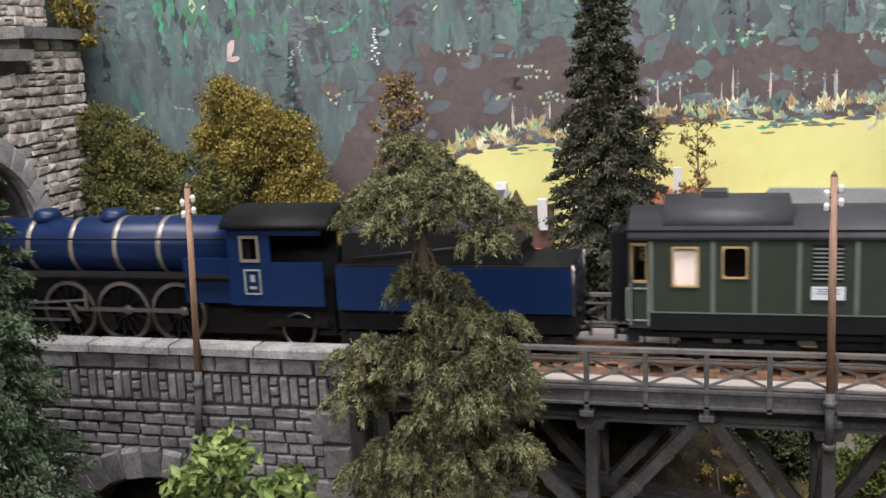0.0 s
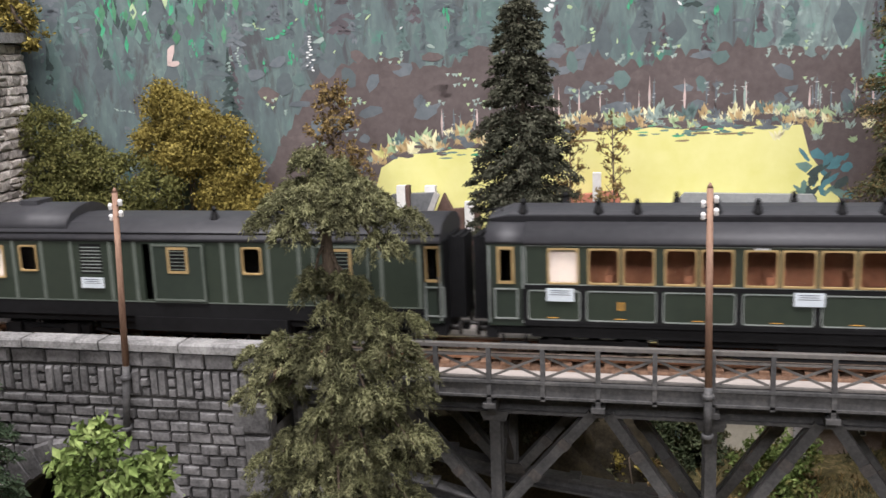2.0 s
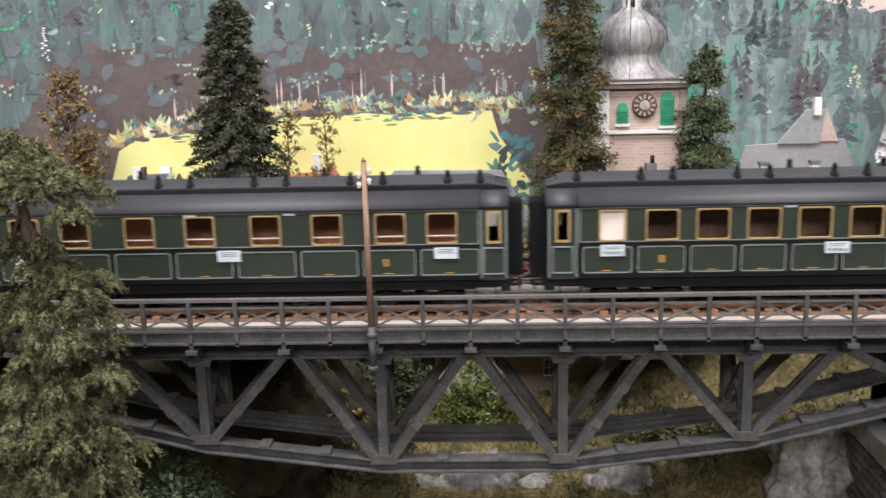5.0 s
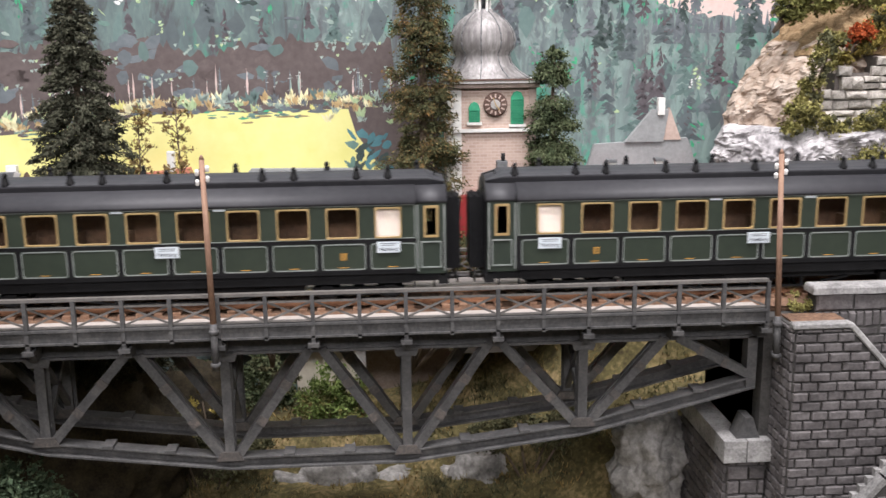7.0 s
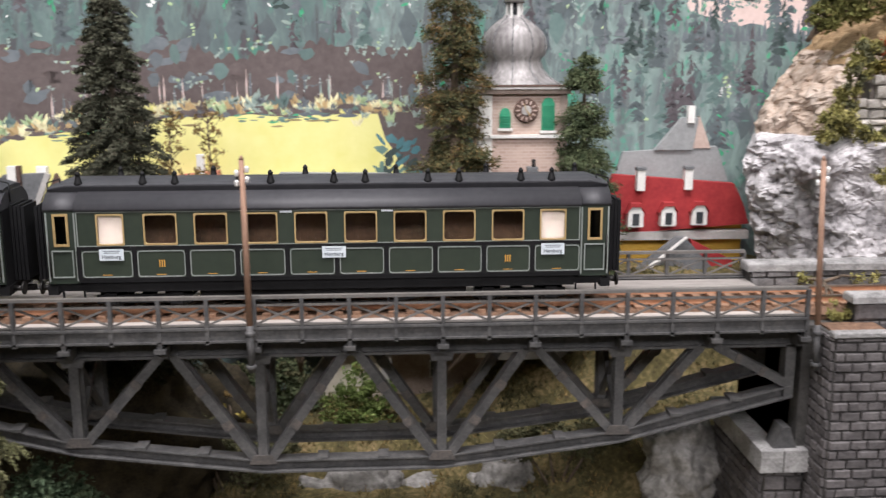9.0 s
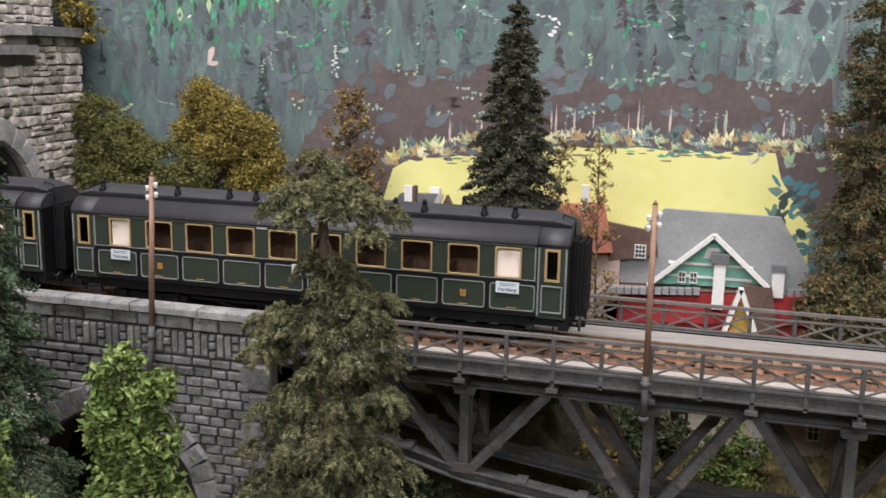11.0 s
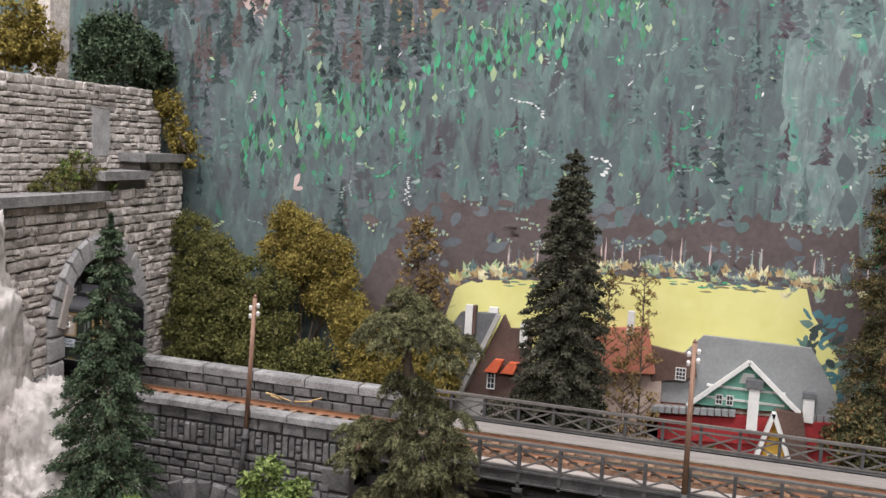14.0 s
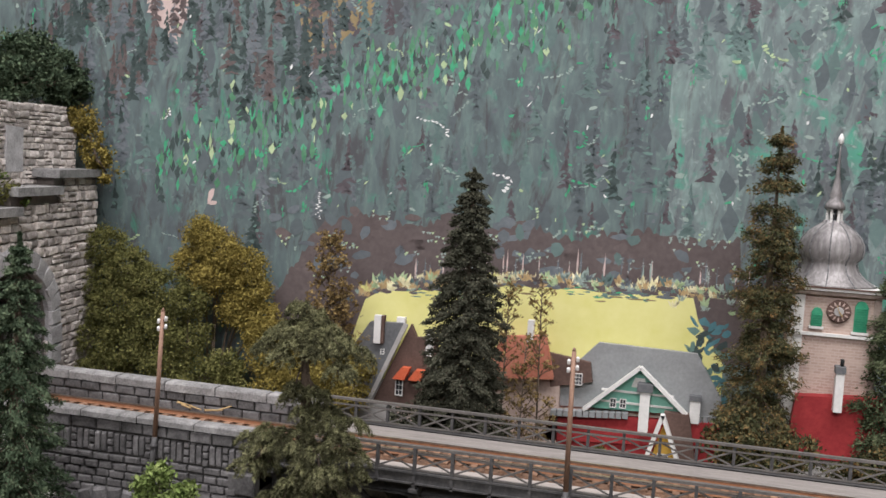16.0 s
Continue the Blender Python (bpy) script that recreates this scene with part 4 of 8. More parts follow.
overpaint(PAINT_FOREST_EAST, (0.07, 0.36, 0.24), 40, (1.6, 1, 0.8), 0.55, 0.66, 0.75)
overpaint(PAINT_FOREST_EAST, (0.4, 0.48, 0.45), 160, (1.2, 1, 0.8), 0.58, 0.68, 0.5)
bm = B()
for side_, (x0, x1) in enumerate(((-700, 96), (96, 900))):
    v = [bm.verts.new((x * MM, back_y(x) * MM, z * MM)) for x, z in ((x0, -2), (x1, -2), (x1, 620), (x0, 620))]
    w = [bm.verts.new((x * MM, (back_y(x) + 6) * MM, z * MM)) for x, z in ((x0, -2), (x1, -2), (x1, 620), (x0, 620))]
    for f in ((v[0], v[1], v[2], v[3]), (w[3], w[2], w[1], w[0])):
        bm.faces.new(f).material_index = side_
    for i in range(4):
        bm.faces.new((v[i], w[i], w[(i + 1) % 4], v[(i + 1) % 4]))
backdrop = tagged(new("backdrop", mesh_of("backdrop", bm, PAINT_FOREST)), "painted backdrop of a dark forest and a yellow meadow", "backdrop", kind="structure")
backdrop.data.materials.append(PAINT_FOREST_EAST)


def paint(name, a, b, scale=60):
    return mat("painted_" + name, a, b, scale, 0.7, bump=0.05, coords="Position", island=0.12, fine=5)


PAINTS = [
    paint("dark_teal", (0.035, 0.055, 0.052), (0.075, 0.105, 0.1)),
    paint("teal", (0.11, 0.2, 0.175), (0.18, 0.29, 0.25)),
    paint("emerald", (0.04, 0.3, 0.15), (0.1, 0.46, 0.25)),
    paint("grey_green", (0.25, 0.34, 0.3), (0.4, 0.49, 0.44)),
    paint("pale_green", (0.36, 0.5, 0.27), (0.52, 0.64, 0.38)),
    paint("slate", (0.11, 0.13, 0.145), (0.18, 0.205, 0.22)),
    paint("umber", (0.1, 0.078, 0.075), (0.155, 0.125, 0.12)),
    paint("meadow_yellow", (0.72, 0.69, 0.235), (0.8, 0.77, 0.34), 18),
    paint("cream", (0.8, 0.75, 0.42), (0.9, 0.85, 0.58)),
    paint("ochre", (0.46, 0.32, 0.15), (0.62, 0.46, 0.24)),
    paint("white", (0.7, 0.72, 0.7), (0.85, 0.86, 0.84)),
    paint("sea_blue", (0.06, 0.17, 0.2), (0.11, 0.26, 0.29)),
    paint("pink", (0.6, 0.46, 0.42), (0.72, 0.58, 0.54)),
    paint("soft_slate", (0.092, 0.115, 0.125), (0.125, 0.155, 0.16)),
    paint("soft_teal", (0.105, 0.165, 0.158), (0.15, 0.22, 0.205)),
    paint("olive_brown", (0.26, 0.2, 0.1), (0.36, 0.28, 0.15)),
    paint("leaf_green", (0.06, 0.2, 0.11), (0.13, 0.32, 0.18)),
    paint("dull_plum", (0.085, 0.074, 0.082), (0.13, 0.115, 0.125)),
]
(P_DARK, P_TEAL, P_EMER, P_GREY, P_PALE, P_SLATE, P_UMBER, P_YEL, P_CREAM, P_OCHRE, P_WHITE, P_SEA, P_PINK, P_SOFTS, P_SOFTT, P_OLIVE, P_LEAF, P_PLUM) = range(18)
strokes_v, strokes_f, strokes_m = [], [], []
layer = [0]


def blob(points, m):
    """A flat patch of paint, its outline in (x, z) millimetres."""
    layer[0] += 1
    n = len(strokes_v)
    lift = 0.03 + layer[0] * 0.000012
    for x, z in points:
        strokes_v.append((x * MM, (back_y(x) - lift) * MM, z * MM))
    strokes_f.append(list(range(n, n + len(points))))
    strokes_m.append(m)


def stroke(r, x, z, w, h, lean, m):
    """One brush stroke: a ragged lozenge."""
    pts = []
    for k in range(7):
        a = 2 * math.pi * k / 7
        u, v = math.cos(a) * w * r.uniform(0.6, 1.2), math.sin(a) * h * r.uniform(0.6, 1.2)
        pts.append((x + u + lean * v, z + v))
    blob(pts, m)


r = random.Random(5)
brown_top = lambda x: 272 + 9 * nz(x, 0, 0, 26) + 4 * nz(x, 0, 4, 7) + (-22 if x > 145 else 0)
field_top = lambda x: 227 + 3 * smooth(-80, -30, x) + 7 * smooth(-25, 12, x) - 9 * smooth(-74, -95, x) + 1.8 * nz(x, 1, 0, 14)


def ragged(x0, x1, low, high, step, m):
    """A broad area of paint between two uneven lines."""
    xs = np.arange(x0, x1, step)
    blob([(x, low(x) + r.uniform(-1.5, 1.5)) for x in xs] + [(x, high(x) + r.uniform(-2.5, 2.5)) for x in xs[::-1]], m)


def dab(x, z, w, h, lean, m):
    """A dry brush mark: a few short parallel bristle streaks."""
    for k in range(r.randint(2, 4)):
        dx, dz = r.uniform(-1.6, 1.6) * w, r.uniform(-0.5, 0.5) * h
        stroke(r, x + dx, z + dz, w * r.uniform(0.3, 0.6), h * r.uniform(0.4, 0.9), lean, m)


def fir_mark(x, z, h, m):
    """A painted conifer: a stack of loose sideways brush marks that widen downwards."""
    n = int(h / 2.4) + 3
    for k in range(n):
        f = (k + r.uniform(0, 0.8)) / n
        if r.random() < 0.12:
            continue
        w = (0.5 + 0.16 * h * f) * r.uniform(0.55, 1.15)
        sg = r.choice((-1, 1))
        cx_, cz_ = x + sg * w * r.uniform(0, 0.45) + r.uniform(-0.5, 0.5), z - h * f
        sag = r.uniform(0.8, 2.2)
        blob([(cx_ - w, cz_ - sag), (cx_ - w * 0.55, cz_ + r.uniform(0.1, 0.7)), (cx_ + w * 0.1, cz_ + r.uniform(1.0, 2.4)), (cx_ + w * 0.7, cz_ + r.uniform(0, 0.6)), (cx_ + w * r.uniform(0.8, 1.2), cz_ - sag), (cx_ + w * 0.4, cz_ - r.uniform(1.4, 3.2)), (cx_ - w * 0.1, cz_ - r.uniform(0.6, 1.4)), (cx_ - w * 0.4, cz_ - r.uniform(1.2, 3.0))], m)


def streak(x, z, w, h, m):
    """A tall thin vertical brush streak, frayed at both ends."""
    q = [r.uniform(-0.4, 0.4) * w for _ in range(4)]
    blob([(x - w, z), (x - 0.4 * w + q[0], z + h * 0.5), (x + q[1], z + h), (x + 0.6 * w, z + h * 0.4), (x + w, z + q[2]), (x + 0.5 * w, z - h * 0.6), (x + q[3], z - h), (x - 0.7 * w, z - h * 0.4)], m)


def forest(z0, z1):
    """A random place in the painted forest, clear of the brown band."""
    while True:
        x, z = r.uniform(-340, 540), r.uniform(z0, z1)
        if not (z < brown_top(x) + 4 and -155 < x < 170):
            return x, z


def spray(x, z, n, size, m, bend):
    """Small leaf dabs along a bending twig."""
    a = r.uniform(0.6, 2.4)
    for k in range(n):
        x, z, a = x + math.cos(a) * size * 1.1, z - abs(math.sin(a)) * size * 0.9, a + bend
        stroke(r, x + r.uniform(-0.5, 0.5) * size, z, size * r.uniform(0.35, 0.7), size * r.uniform(0.25, 0.5), r.uniform(-1.2, 1.2), m)


def fan(x, z, size, m):
    """A tuft: strokes spreading from one root."""
    for k in range(9):
        a = math.pi * (0.27 + 0.46 * (k + r.uniform(-0.9, 0.9)) / 8)
        l = size * r.uniform(0.35, 0.95)
        u, v = math.cos(a), math.sin(a)
        blob([(x - 0.3 + r.uniform(-0.35, 0.35) * size, z), (x + u * l * 0.6 - v * 0.12 * l, z + v * l * 0.6 + u * 0.12 * l), (x + u * l, z + v * l), (x + u * l * 0.6 + v * 0.12 * l, z + v * l * 0.6 - u * 0.12 * l)], m)


for k in range(520):
    x, z = forest(205, 470)
    streak(x, z, r.uniform(2, 6), r.uniform(5, 15), r.choice((P_SOFTS, P_SOFTT, P_SOFTS)))
# pink clearing, olive mountain, white marks
jag = lambda pts: [(x + r.uniform(-1.4, 1.4), z + r.uniform(-2.4, 2.4)) for a_, b_ in zip(pts, pts[1:] + pts[:1]) for x, z in [(a_[0] + (b_[0] - a_[0]) * q / 5, a_[1] + (b_[1] - a_[1]) * q / 5) for q in range(5)]]
blob(jag([(-246, 415), (-243, 401), (-232, 388), (-223, 380), (-219, 392), (-215, 402), (-216, 420)]), P_PINK)
blob(jag([(-144, 425), (-143, 404), (-136, 385), (-130, 371), (-121, 380), (-113, 383), (-104, 390), (-95, 387), (-92, 405), (-92, 430)]), P_OLIVE)
blob(jag([(300, 300), (304, 292), (330, 287), (352, 283), (373, 280), (386, 292), (392, 310), (350, 330)]), P_PINK)
for x0, x1, zb in ((300, 392, 284),):
    for k in range(26):
        x = x0 + (x1 - x0) * k / 26
        blob([(x - 2, zb - 8), (x + r.uniform(-0.5, 0.5), zb + r.uniform(0, 10)), (x + 2, zb - 8)], P_SLATE)
for k in range(430):
    x, z = forest(250, 470)
    h = r.uniform(12, 40)
    fir_mark(x, z, h, r.choices((P_SLATE, P_SOFTS, P_DARK, P_SOFTT, P_PLUM), (3, 6, 4 if x < -120 else 0.6, 4, 4))[0])
    for q in range(4):
        stroke(r, x + r.uniform(-4, 4), z - h * r.uniform(0, 1), r.uniform(0.6, 1.6), r.uniform(0.5, 1.6), r.uniform(-1, 1), r.choice((P_SOFTT, P_SOFTS, P_TEAL)))
for k in range(620):
    x, z = forest(215, 470)
    stroke(r, x, z, r.uniform(1, 3.4), r.uniform(0.6, 1.8), r.uniform(-1.4, 1.4), r.choices((P_TEAL, P_SOFTT, P_GREY, P_SLATE, P_EMER, P_PALE), (4, 3, 1.6, 3, 0.8, 0.4))[0])
for k in range(110):
    x, z = forest(250, 460)
    n = r.randint(5, 12)
    m = r.choices((P_PALE, P_GREY, P_EMER, P_WHITE), (3, 4, 2, 0.5))[0]
    spray(x, z, n, r.uniform(1.2, 2.6), m, r.uniform(-0.5, 0.5))
for k in range(120):
    x, z = forest(240, 460)
    if x < 150 and r.random() < 0.3:
        continue
    h = r.uniform(6, 15)
    for q in range(9):
        f = r.random()
        streak(x + r.uniform(-0.9, 0.9) * (0.8 + 3 * f), z - f * h, r.uniform(0.3, 0.9), r.uniform(0.9, 2.6), r.choice((P_EMER, P_EMER, P_TEAL, P_SOFTT)))
for k in range(900):
    x = r.uniform(-235, 60)
    z = 302 + (x + 230) * 0.42 + r.gauss(0, 13)
    if z > brown_top(x) + 6:
        streak(x, z, r.uniform(0.6, 2.4), r.uniform(1.8, 6.5), r.choices((P_PALE, P_EMER, P_TEAL, P_DARK, P_LEAF, P_SOFTT), (0.7, 1.8, 5, 3.4, 5, 4))[0])
for k in range(75):
    x, z = r.uniform(140, 400), r.uniform(190, 420)
    m = r.choices((P_EMER, P_TEAL, P_GREY, P_PLUM, P_SOFTT), (2.2, 3, 2.4, 2, 2))[0]
    for q in range(r.randint(8, 18)):
        stroke(r, x + r.gauss(0, 3.0), z + r.gauss(0, 7), r.uniform(0.4, 1.5), r.uniform(0.5, 2.0), r.uniform(-1.2, 1.2), m)
for k in range(230):
    x, z = r.uniform(-335, -110), r.uniform(325, 455)
    if z > 345 + (x + 230) * 0.3:
        fir_mark(x, z, r.uniform(14, 36), r.choice((P_DARK, P_DARK, P_SLATE, P_UMBER)))
for k in range(60):
    x, z = r.uniform(185, 400), r.uniform(280, 345)
    fir_mark(x, z, r.uniform(14, 34), r.choice((P_SLATE, P_DARK, P_SOFTS)))
ragged(-150, 172, lambda x: 196, lambda x: min(brown_top(x), 214 + (x + 152) * 1.6), 2, P_UMBER)
for k in range(150):
    x = r.uniform(-155, 170)
    z = r.uniform(field_top(x) - 4, brown_top(x) + 4)
    stroke(r, x, z, r.uniform(3, 8), r.uniform(1.5, 5), r.uniform(-0.6, 0.6), r.choice((P_UMBER, P_UMBER, P_SLATE)))
for k in range(34):
    x = r.uniform(-145, 165)
    z = r.uniform(field_top(x) + 10, brown_top(x) + 8)
    for q in range(r.randint(3, 8)):
        dx, dz = r.uniform(-6, 6), r.uniform(-3, 3)
        blob([(x + dx - 1, z + dz + 0.6), (x + dx + 1.1, z + dz + 0.9), (x + dx + 0.1, z + dz - 1)], r.choice((P_GREY, P_GREY, P_PALE)))
for k in range(12):
    x = r.uniform(-145, 165)
    stroke(r, x, brown_top(x) - r.uniform(0, 14), r.uniform(2, 5), r.uniform(3, 8), r.uniform(-0.4, 0.4), r.choice((P_SOFTS, P_SOFTT, P_SLATE)))
for k in range(46):
    x = r.uniform(-60, 168)
    z = field_top(x) + r.uniform(9, 15)
    h = r.uniform(4, 10)
    streak(x, z, r.uniform(0.35, 0.7), h, r.choice((P_GREY, P_SLATE, P_PINK, P_SLATE)))
    for q in range(4):
        stroke(r, x + r.uniform(-0.8, 0.8), z + r.uniform(-0.7, 0.9) * h, r.uniform(0.5, 1.1), 0.15, r.uniform(-0.5, 0.5), r.choice((P_WHITE, P_GREY)))
outline = [(-99, 120)]
outline += [(-99, 180), (-93, 204)]
outline += [(x, field_top(x) - 1) for x in range(-88, 120, 3)] + [(123, 222), (130, 212), (140, 196), (140, 120)]
blob(outline, P_YEL)
for k in range(120):
    x = -92 + 2.0 * k + r.uniform(-2, 2)
    z = field_top(x) + r.uniform(-1.5, 5)
    if r.random() < 0.6:
        stroke(r, x + r.uniform(-3, 3), z - 0.5, r.uniform(2.5, 6), r.uniform(0.9, 2), 0, r.choice((P_UMBER, P_UMBER, P_SLATE)))
    fan(x, z, r.uniform(4, 12), r.choices((P_CREAM, P_OCHRE, P_YEL, P_PALE, P_GREY, P_UMBER, P_SOFTT), (3, 3.4, 1.6, 1.6, 1.8, 2, 1.6))[0])
    if r.random() < 0.5:
        fan(x + r.uniform(-4, 4), z, r.uniform(3, 7), r.choice((P_CREAM, P_PALE, P_OCHRE, P_SLATE)))
for k in range(60):
    x = r.choice((r.uniform(40, 92), r.uniform(-60, -25)))
    stroke(r, x, field_top(x) - r.uniform(0, 5), r.uniform(1, 3.4), r.uniform(0.3, 0.8), r.uniform(-1, 1), r.choice((P_EMER, P_TEAL, P_TEAL)))
for k in range(6):
    x = r.uniform(10, 110)
    stroke(r, x, field_top(x) - r.uniform(4, 9), r.uniform(4, 8), 0.6, 0, P_OLIVE)
for k in range(26):
    x = r.uniform(100, 166)
    fan(x, field_top(x) + r.uniform(-10, 8), r.uniform(4, 9), r.choices((P_CREAM, P_OCHRE, P_PALE, P_TEAL, P_GREY, P_UMBER), (2, 3, 2, 1.4, 2, 2))[0])
for k in range(70):
    x = 128 + r.uniform(-8, 12)
    z = r.uniform(150, 222)
    stroke(r, x + (222 - z) * r.uniform(-0.12, 0.12), z, r.uniform(1.5, 4), r.uniform(2, 4), r.uniform(-1, 1), r.choice((P_SEA, P_SEA, P_TEAL, P_DARK)))
for k in range(60):
    x, z = r.uniform(-230, 300), r.uniform(270, 400)
    stroke(r, x, z, r.uniform(0.3, 0.9), r.uniform(0.6, 2.2), r.uniform(-1, 1), P_WHITE if r.random() < 0.4 else P_PALE)
for k in range(14):
    stroke(r, -122 + r.uniform(-1.5, 1.5) * k / 8, 287 - k * 1.3, r.uniform(0.6, 1.5), 0.5, 0, P_WHITE)
stroke(r, -196, 281, 2.2, 5, 0.3, P_PINK)
stroke(r, -194, 276, 4, 2, 0.3, P_PINK)
me = bpy.data.meshes.new("brush_strokes")
me.from_pydata(strokes_v, [], strokes_f)
for p_ in PAINTS:
    me.materials.append(p_)
me.polygons.foreach_set("material_index", strokes_m)
ob = new("brush_strokes", me)
ob.parent = backdrop
ob["kind"] = "stuff"
ob["label"] = "brush strokes of teal, umber and yellow paint"

# ---- the train; each vehicle in its own space, x along, z from the rail top ----
def place_text(name, text, size, m, material, parent):
    """Raised lettering, turned into a mesh."""
    cu = bpy.data.curves.new(name, "FONT")
    cu.body, cu.size, cu.align_x, cu.align_y, cu.extrude = text, size * MM, "CENTER", "CENTER", 0.00004
    tmp = bpy.data.objects.new(name, cu)
    me = bpy.data.meshes.new_from_object(tmp)
    bpy.data.objects.remove(tmp)
    me.materials.append(material)
    ob = new(name, me)
    ob.parent = parent
    ob.matrix_local = m
    return ob


RIB = mat("grey_green_rib_paint", (0.1, 0.12, 0.1), (0.15, 0.17, 0.145), 60, 0.5, coords="Object")
ARC = [(17.6, 37.6), (17.6, 38.6), (16.6, 40.4), (14.8, 42), (12.2, 43.5), (9.6, 44.4)]
ROOF_LOW = ARC + [(-y, z) for y, z in reversed(ARC)]
ROOF_HIGH = [(9.6, 44.2), (10.4, 46.2), (10.4, 46.8), (8.2, 47.8), (4, 48.7), (-4, 48.7), (-8.2, 47.8), (-10.4, 46.8), (-10.4, 46.2), (-9.6, 44.2)]
ROOF_PLAIN = [(17.6, 37.6), (17.6, 39), (16.6, 40.2), (16.6, 40.8), (16.2, 41.2), (12.5, 43.9), (7, 45.3), (0, 46), (-7, 45.3), (-12.5, 43.9), (-16.2, 41.2), (-16.6, 40.8), (-16.6, 40.2), (-17.6, 39), (-17.6, 37.6)]


def bogie(parent, x):
    frame_ = B()
    for s in (-1, 1):
        box(frame_, x - 19, x + 19, s * 11.5 - 0.8, s * 11.5 + 0.8, 2.6, 6)
        for a in (-13, 13):
            box(frame_, x + a - 2.4, x + a + 2.4, s * 13 - 1.2, s * 13 + 1.2, 2.6, 7)
        box(frame_, x - 7, x + 7, s * 12.6 - 0.9, s * 12.6 + 0.9, 3, 4.6)
    box(frame_, x - 2, x + 2, -12.2, 12.2, 3.4, 5.6)
    b = part("bogie", frame_, BLACK, parent, "black bogie frame")
    for a in (-13, 13):
        w = B()
        for s in (-1, 1):
            lathe(w, (x + a, 0, 5.4), [(5.4, s * 8.8 - 1.2), (5.4, s * 8.8 + 1.2)], 18, "y")
        lathe(w, (x + a, 0, 5.4), [(1.2, -9), (1.2, 9)], 8, "y")
        part("wheelset", w, WHEEL, b)


def underframe(parent, L):
    u = B()
    box(u, -L / 2 + 2, L / 2 - 2, -14.5, 14.5, 6, 10)
    box(u, -L / 2 + 58, L / 2 - 58, -12, 12, 2.4, 6.2)
    box(u, -L / 2 + 4, L / 2 - 4, -10, 10, 4.6, 6.2)
    box(u, -L / 2 - 1, -L / 2 + 3, -15, 15, 4.4, 8)
    box(u, L / 2 - 3, L / 2 + 1, -15, 15, 4.4, 8)
    part("underframe", u, BLACK, parent)
    for s in (-1, 1):
        t = B()
        beam(t, (-42, s * 13, 5), (-22, s * 13, 1.6), 0.8, 0.8)
        beam(t, (-22, s * 13, 1.6), (22, s * 13, 1.6), 0.8, 0.8)
        beam(t, (22, s * 13, 1.6), (42, s * 13, 5), 0.8, 0.8)
        for a in (-22, 0, 22):
            box(t, a - 0.5, a + 0.5, s * 13 - 0.5, s * 13 + 0.5, 1.6, 5)
        part("truss_rod", t, BLACK, parent)
        part("battery_box", box(B(), -12, 10, min(s * 8, s * 13), max(s * 8, s * 13), 1.2, 5), BLACK, parent)
        for e in (-1, 1):
            st = B()
            box(st, e * (L / 2 - 9) - 5, e * (L / 2 - 9) + 5, min(s * 14, s * 18), max(s * 14, s * 18), 2.4, 3)
            box(st, e * (L / 2 - 9) - 4.4, e * (L / 2 - 9) - 3.8, s * 14.5 - 0.5, s * 14.5 + 0.5, 2.6, 6)
            box(st, e * (L / 2 - 9) + 3.8, e * (L / 2 - 9) + 4.4, s * 14.5 - 0.5, s * 14.5 + 0.5, 2.6, 6)
            part("footboard", st, BLACK, parent)
    for e in (-1, 1):
        for s in (-1, 1):
            bf = B()
            x = e * (L / 2 + 1)
            tube(bf, (x, s * 9.6, 6.2), (x + e * 3.4, s * 9.6, 6.2), 1.1, 1.1, 10)
            lathe(bf, (x + e * 3.4, s * 9.6, 6.2), [(1.2, 0), (2.6, 0.1 * e), (2.6, 0.8 * e)], 14, "x")
            part("buffer", bf, WHEEL, parent, "dark steel buffer")
        cp = B()
        box(cp, min(e * (L / 2), e * (L / 2 + 6)), max(e * (L / 2), e * (L / 2 + 6)), -1.6, 1.6, 3.2, 5.2)
        part("coupling", cp, BLACK, parent)


def window(parent, x, w, z0, z1, side, material=None, bar=0.55):
    """A framed window on one side (-1 near, 1 far) with its pane."""
    y = 17 * side
    f = part("window", round_ring(B(), x - w / 2 - 0.15, x + w / 2 + 0.15, z0 - 0.15, z1 + 0.15, min(y - 0.4 * side, y + 0.5 * side), max(y - 0.4 * side, y + 0.5 * side), bar, 0.5, 1.1), material or GOLD, parent, "ochre window frame")
    p_ = part("pane", box(B(), x - w / 2 + bar, x + w / 2 - bar, min(y - 0.5 * side, y - 0.2 * side), max(y - 0.5 * side, y - 0.2 * side), z0 + bar, z1 - bar), PANE, f)
    p_.visible_shadow = False


def plate(parent, x, z, side, w=9.4, h=4.4, text=""):
    y = 17.25 * side
    p_ = part("destination_plate", box(B(), x - w / 2, x + w / 2, min(y, y + 0.45 * side), max(y, y + 0.45 * side), z - h / 2, z + h / 2), PLATE, parent, "pale destination plate")
    ln = B()
    for k in range(3 if not text else 2):
        zz = z + h / 2 - 0.7 - k * 0.7
        ww = w * (0.36 - 0.05 * (k % 2))
        box(ln, x - ww, x + ww, min(y + 0.45 * side, y + 0.5 * side), max(y + 0.45 * side, y + 0.5 * side), zz - 0.1, zz + 0.1)
    part("lettering", ln, INK, p_)
    if text and side < 0:
        place_text("lettering", text, 2.0, Matrix.Translation((x * MM, (y - 0.52) * MM, (z - 0.75) * MM)) @ Matrix.Rotation(radians(90), 4, "X"), INK, p_)


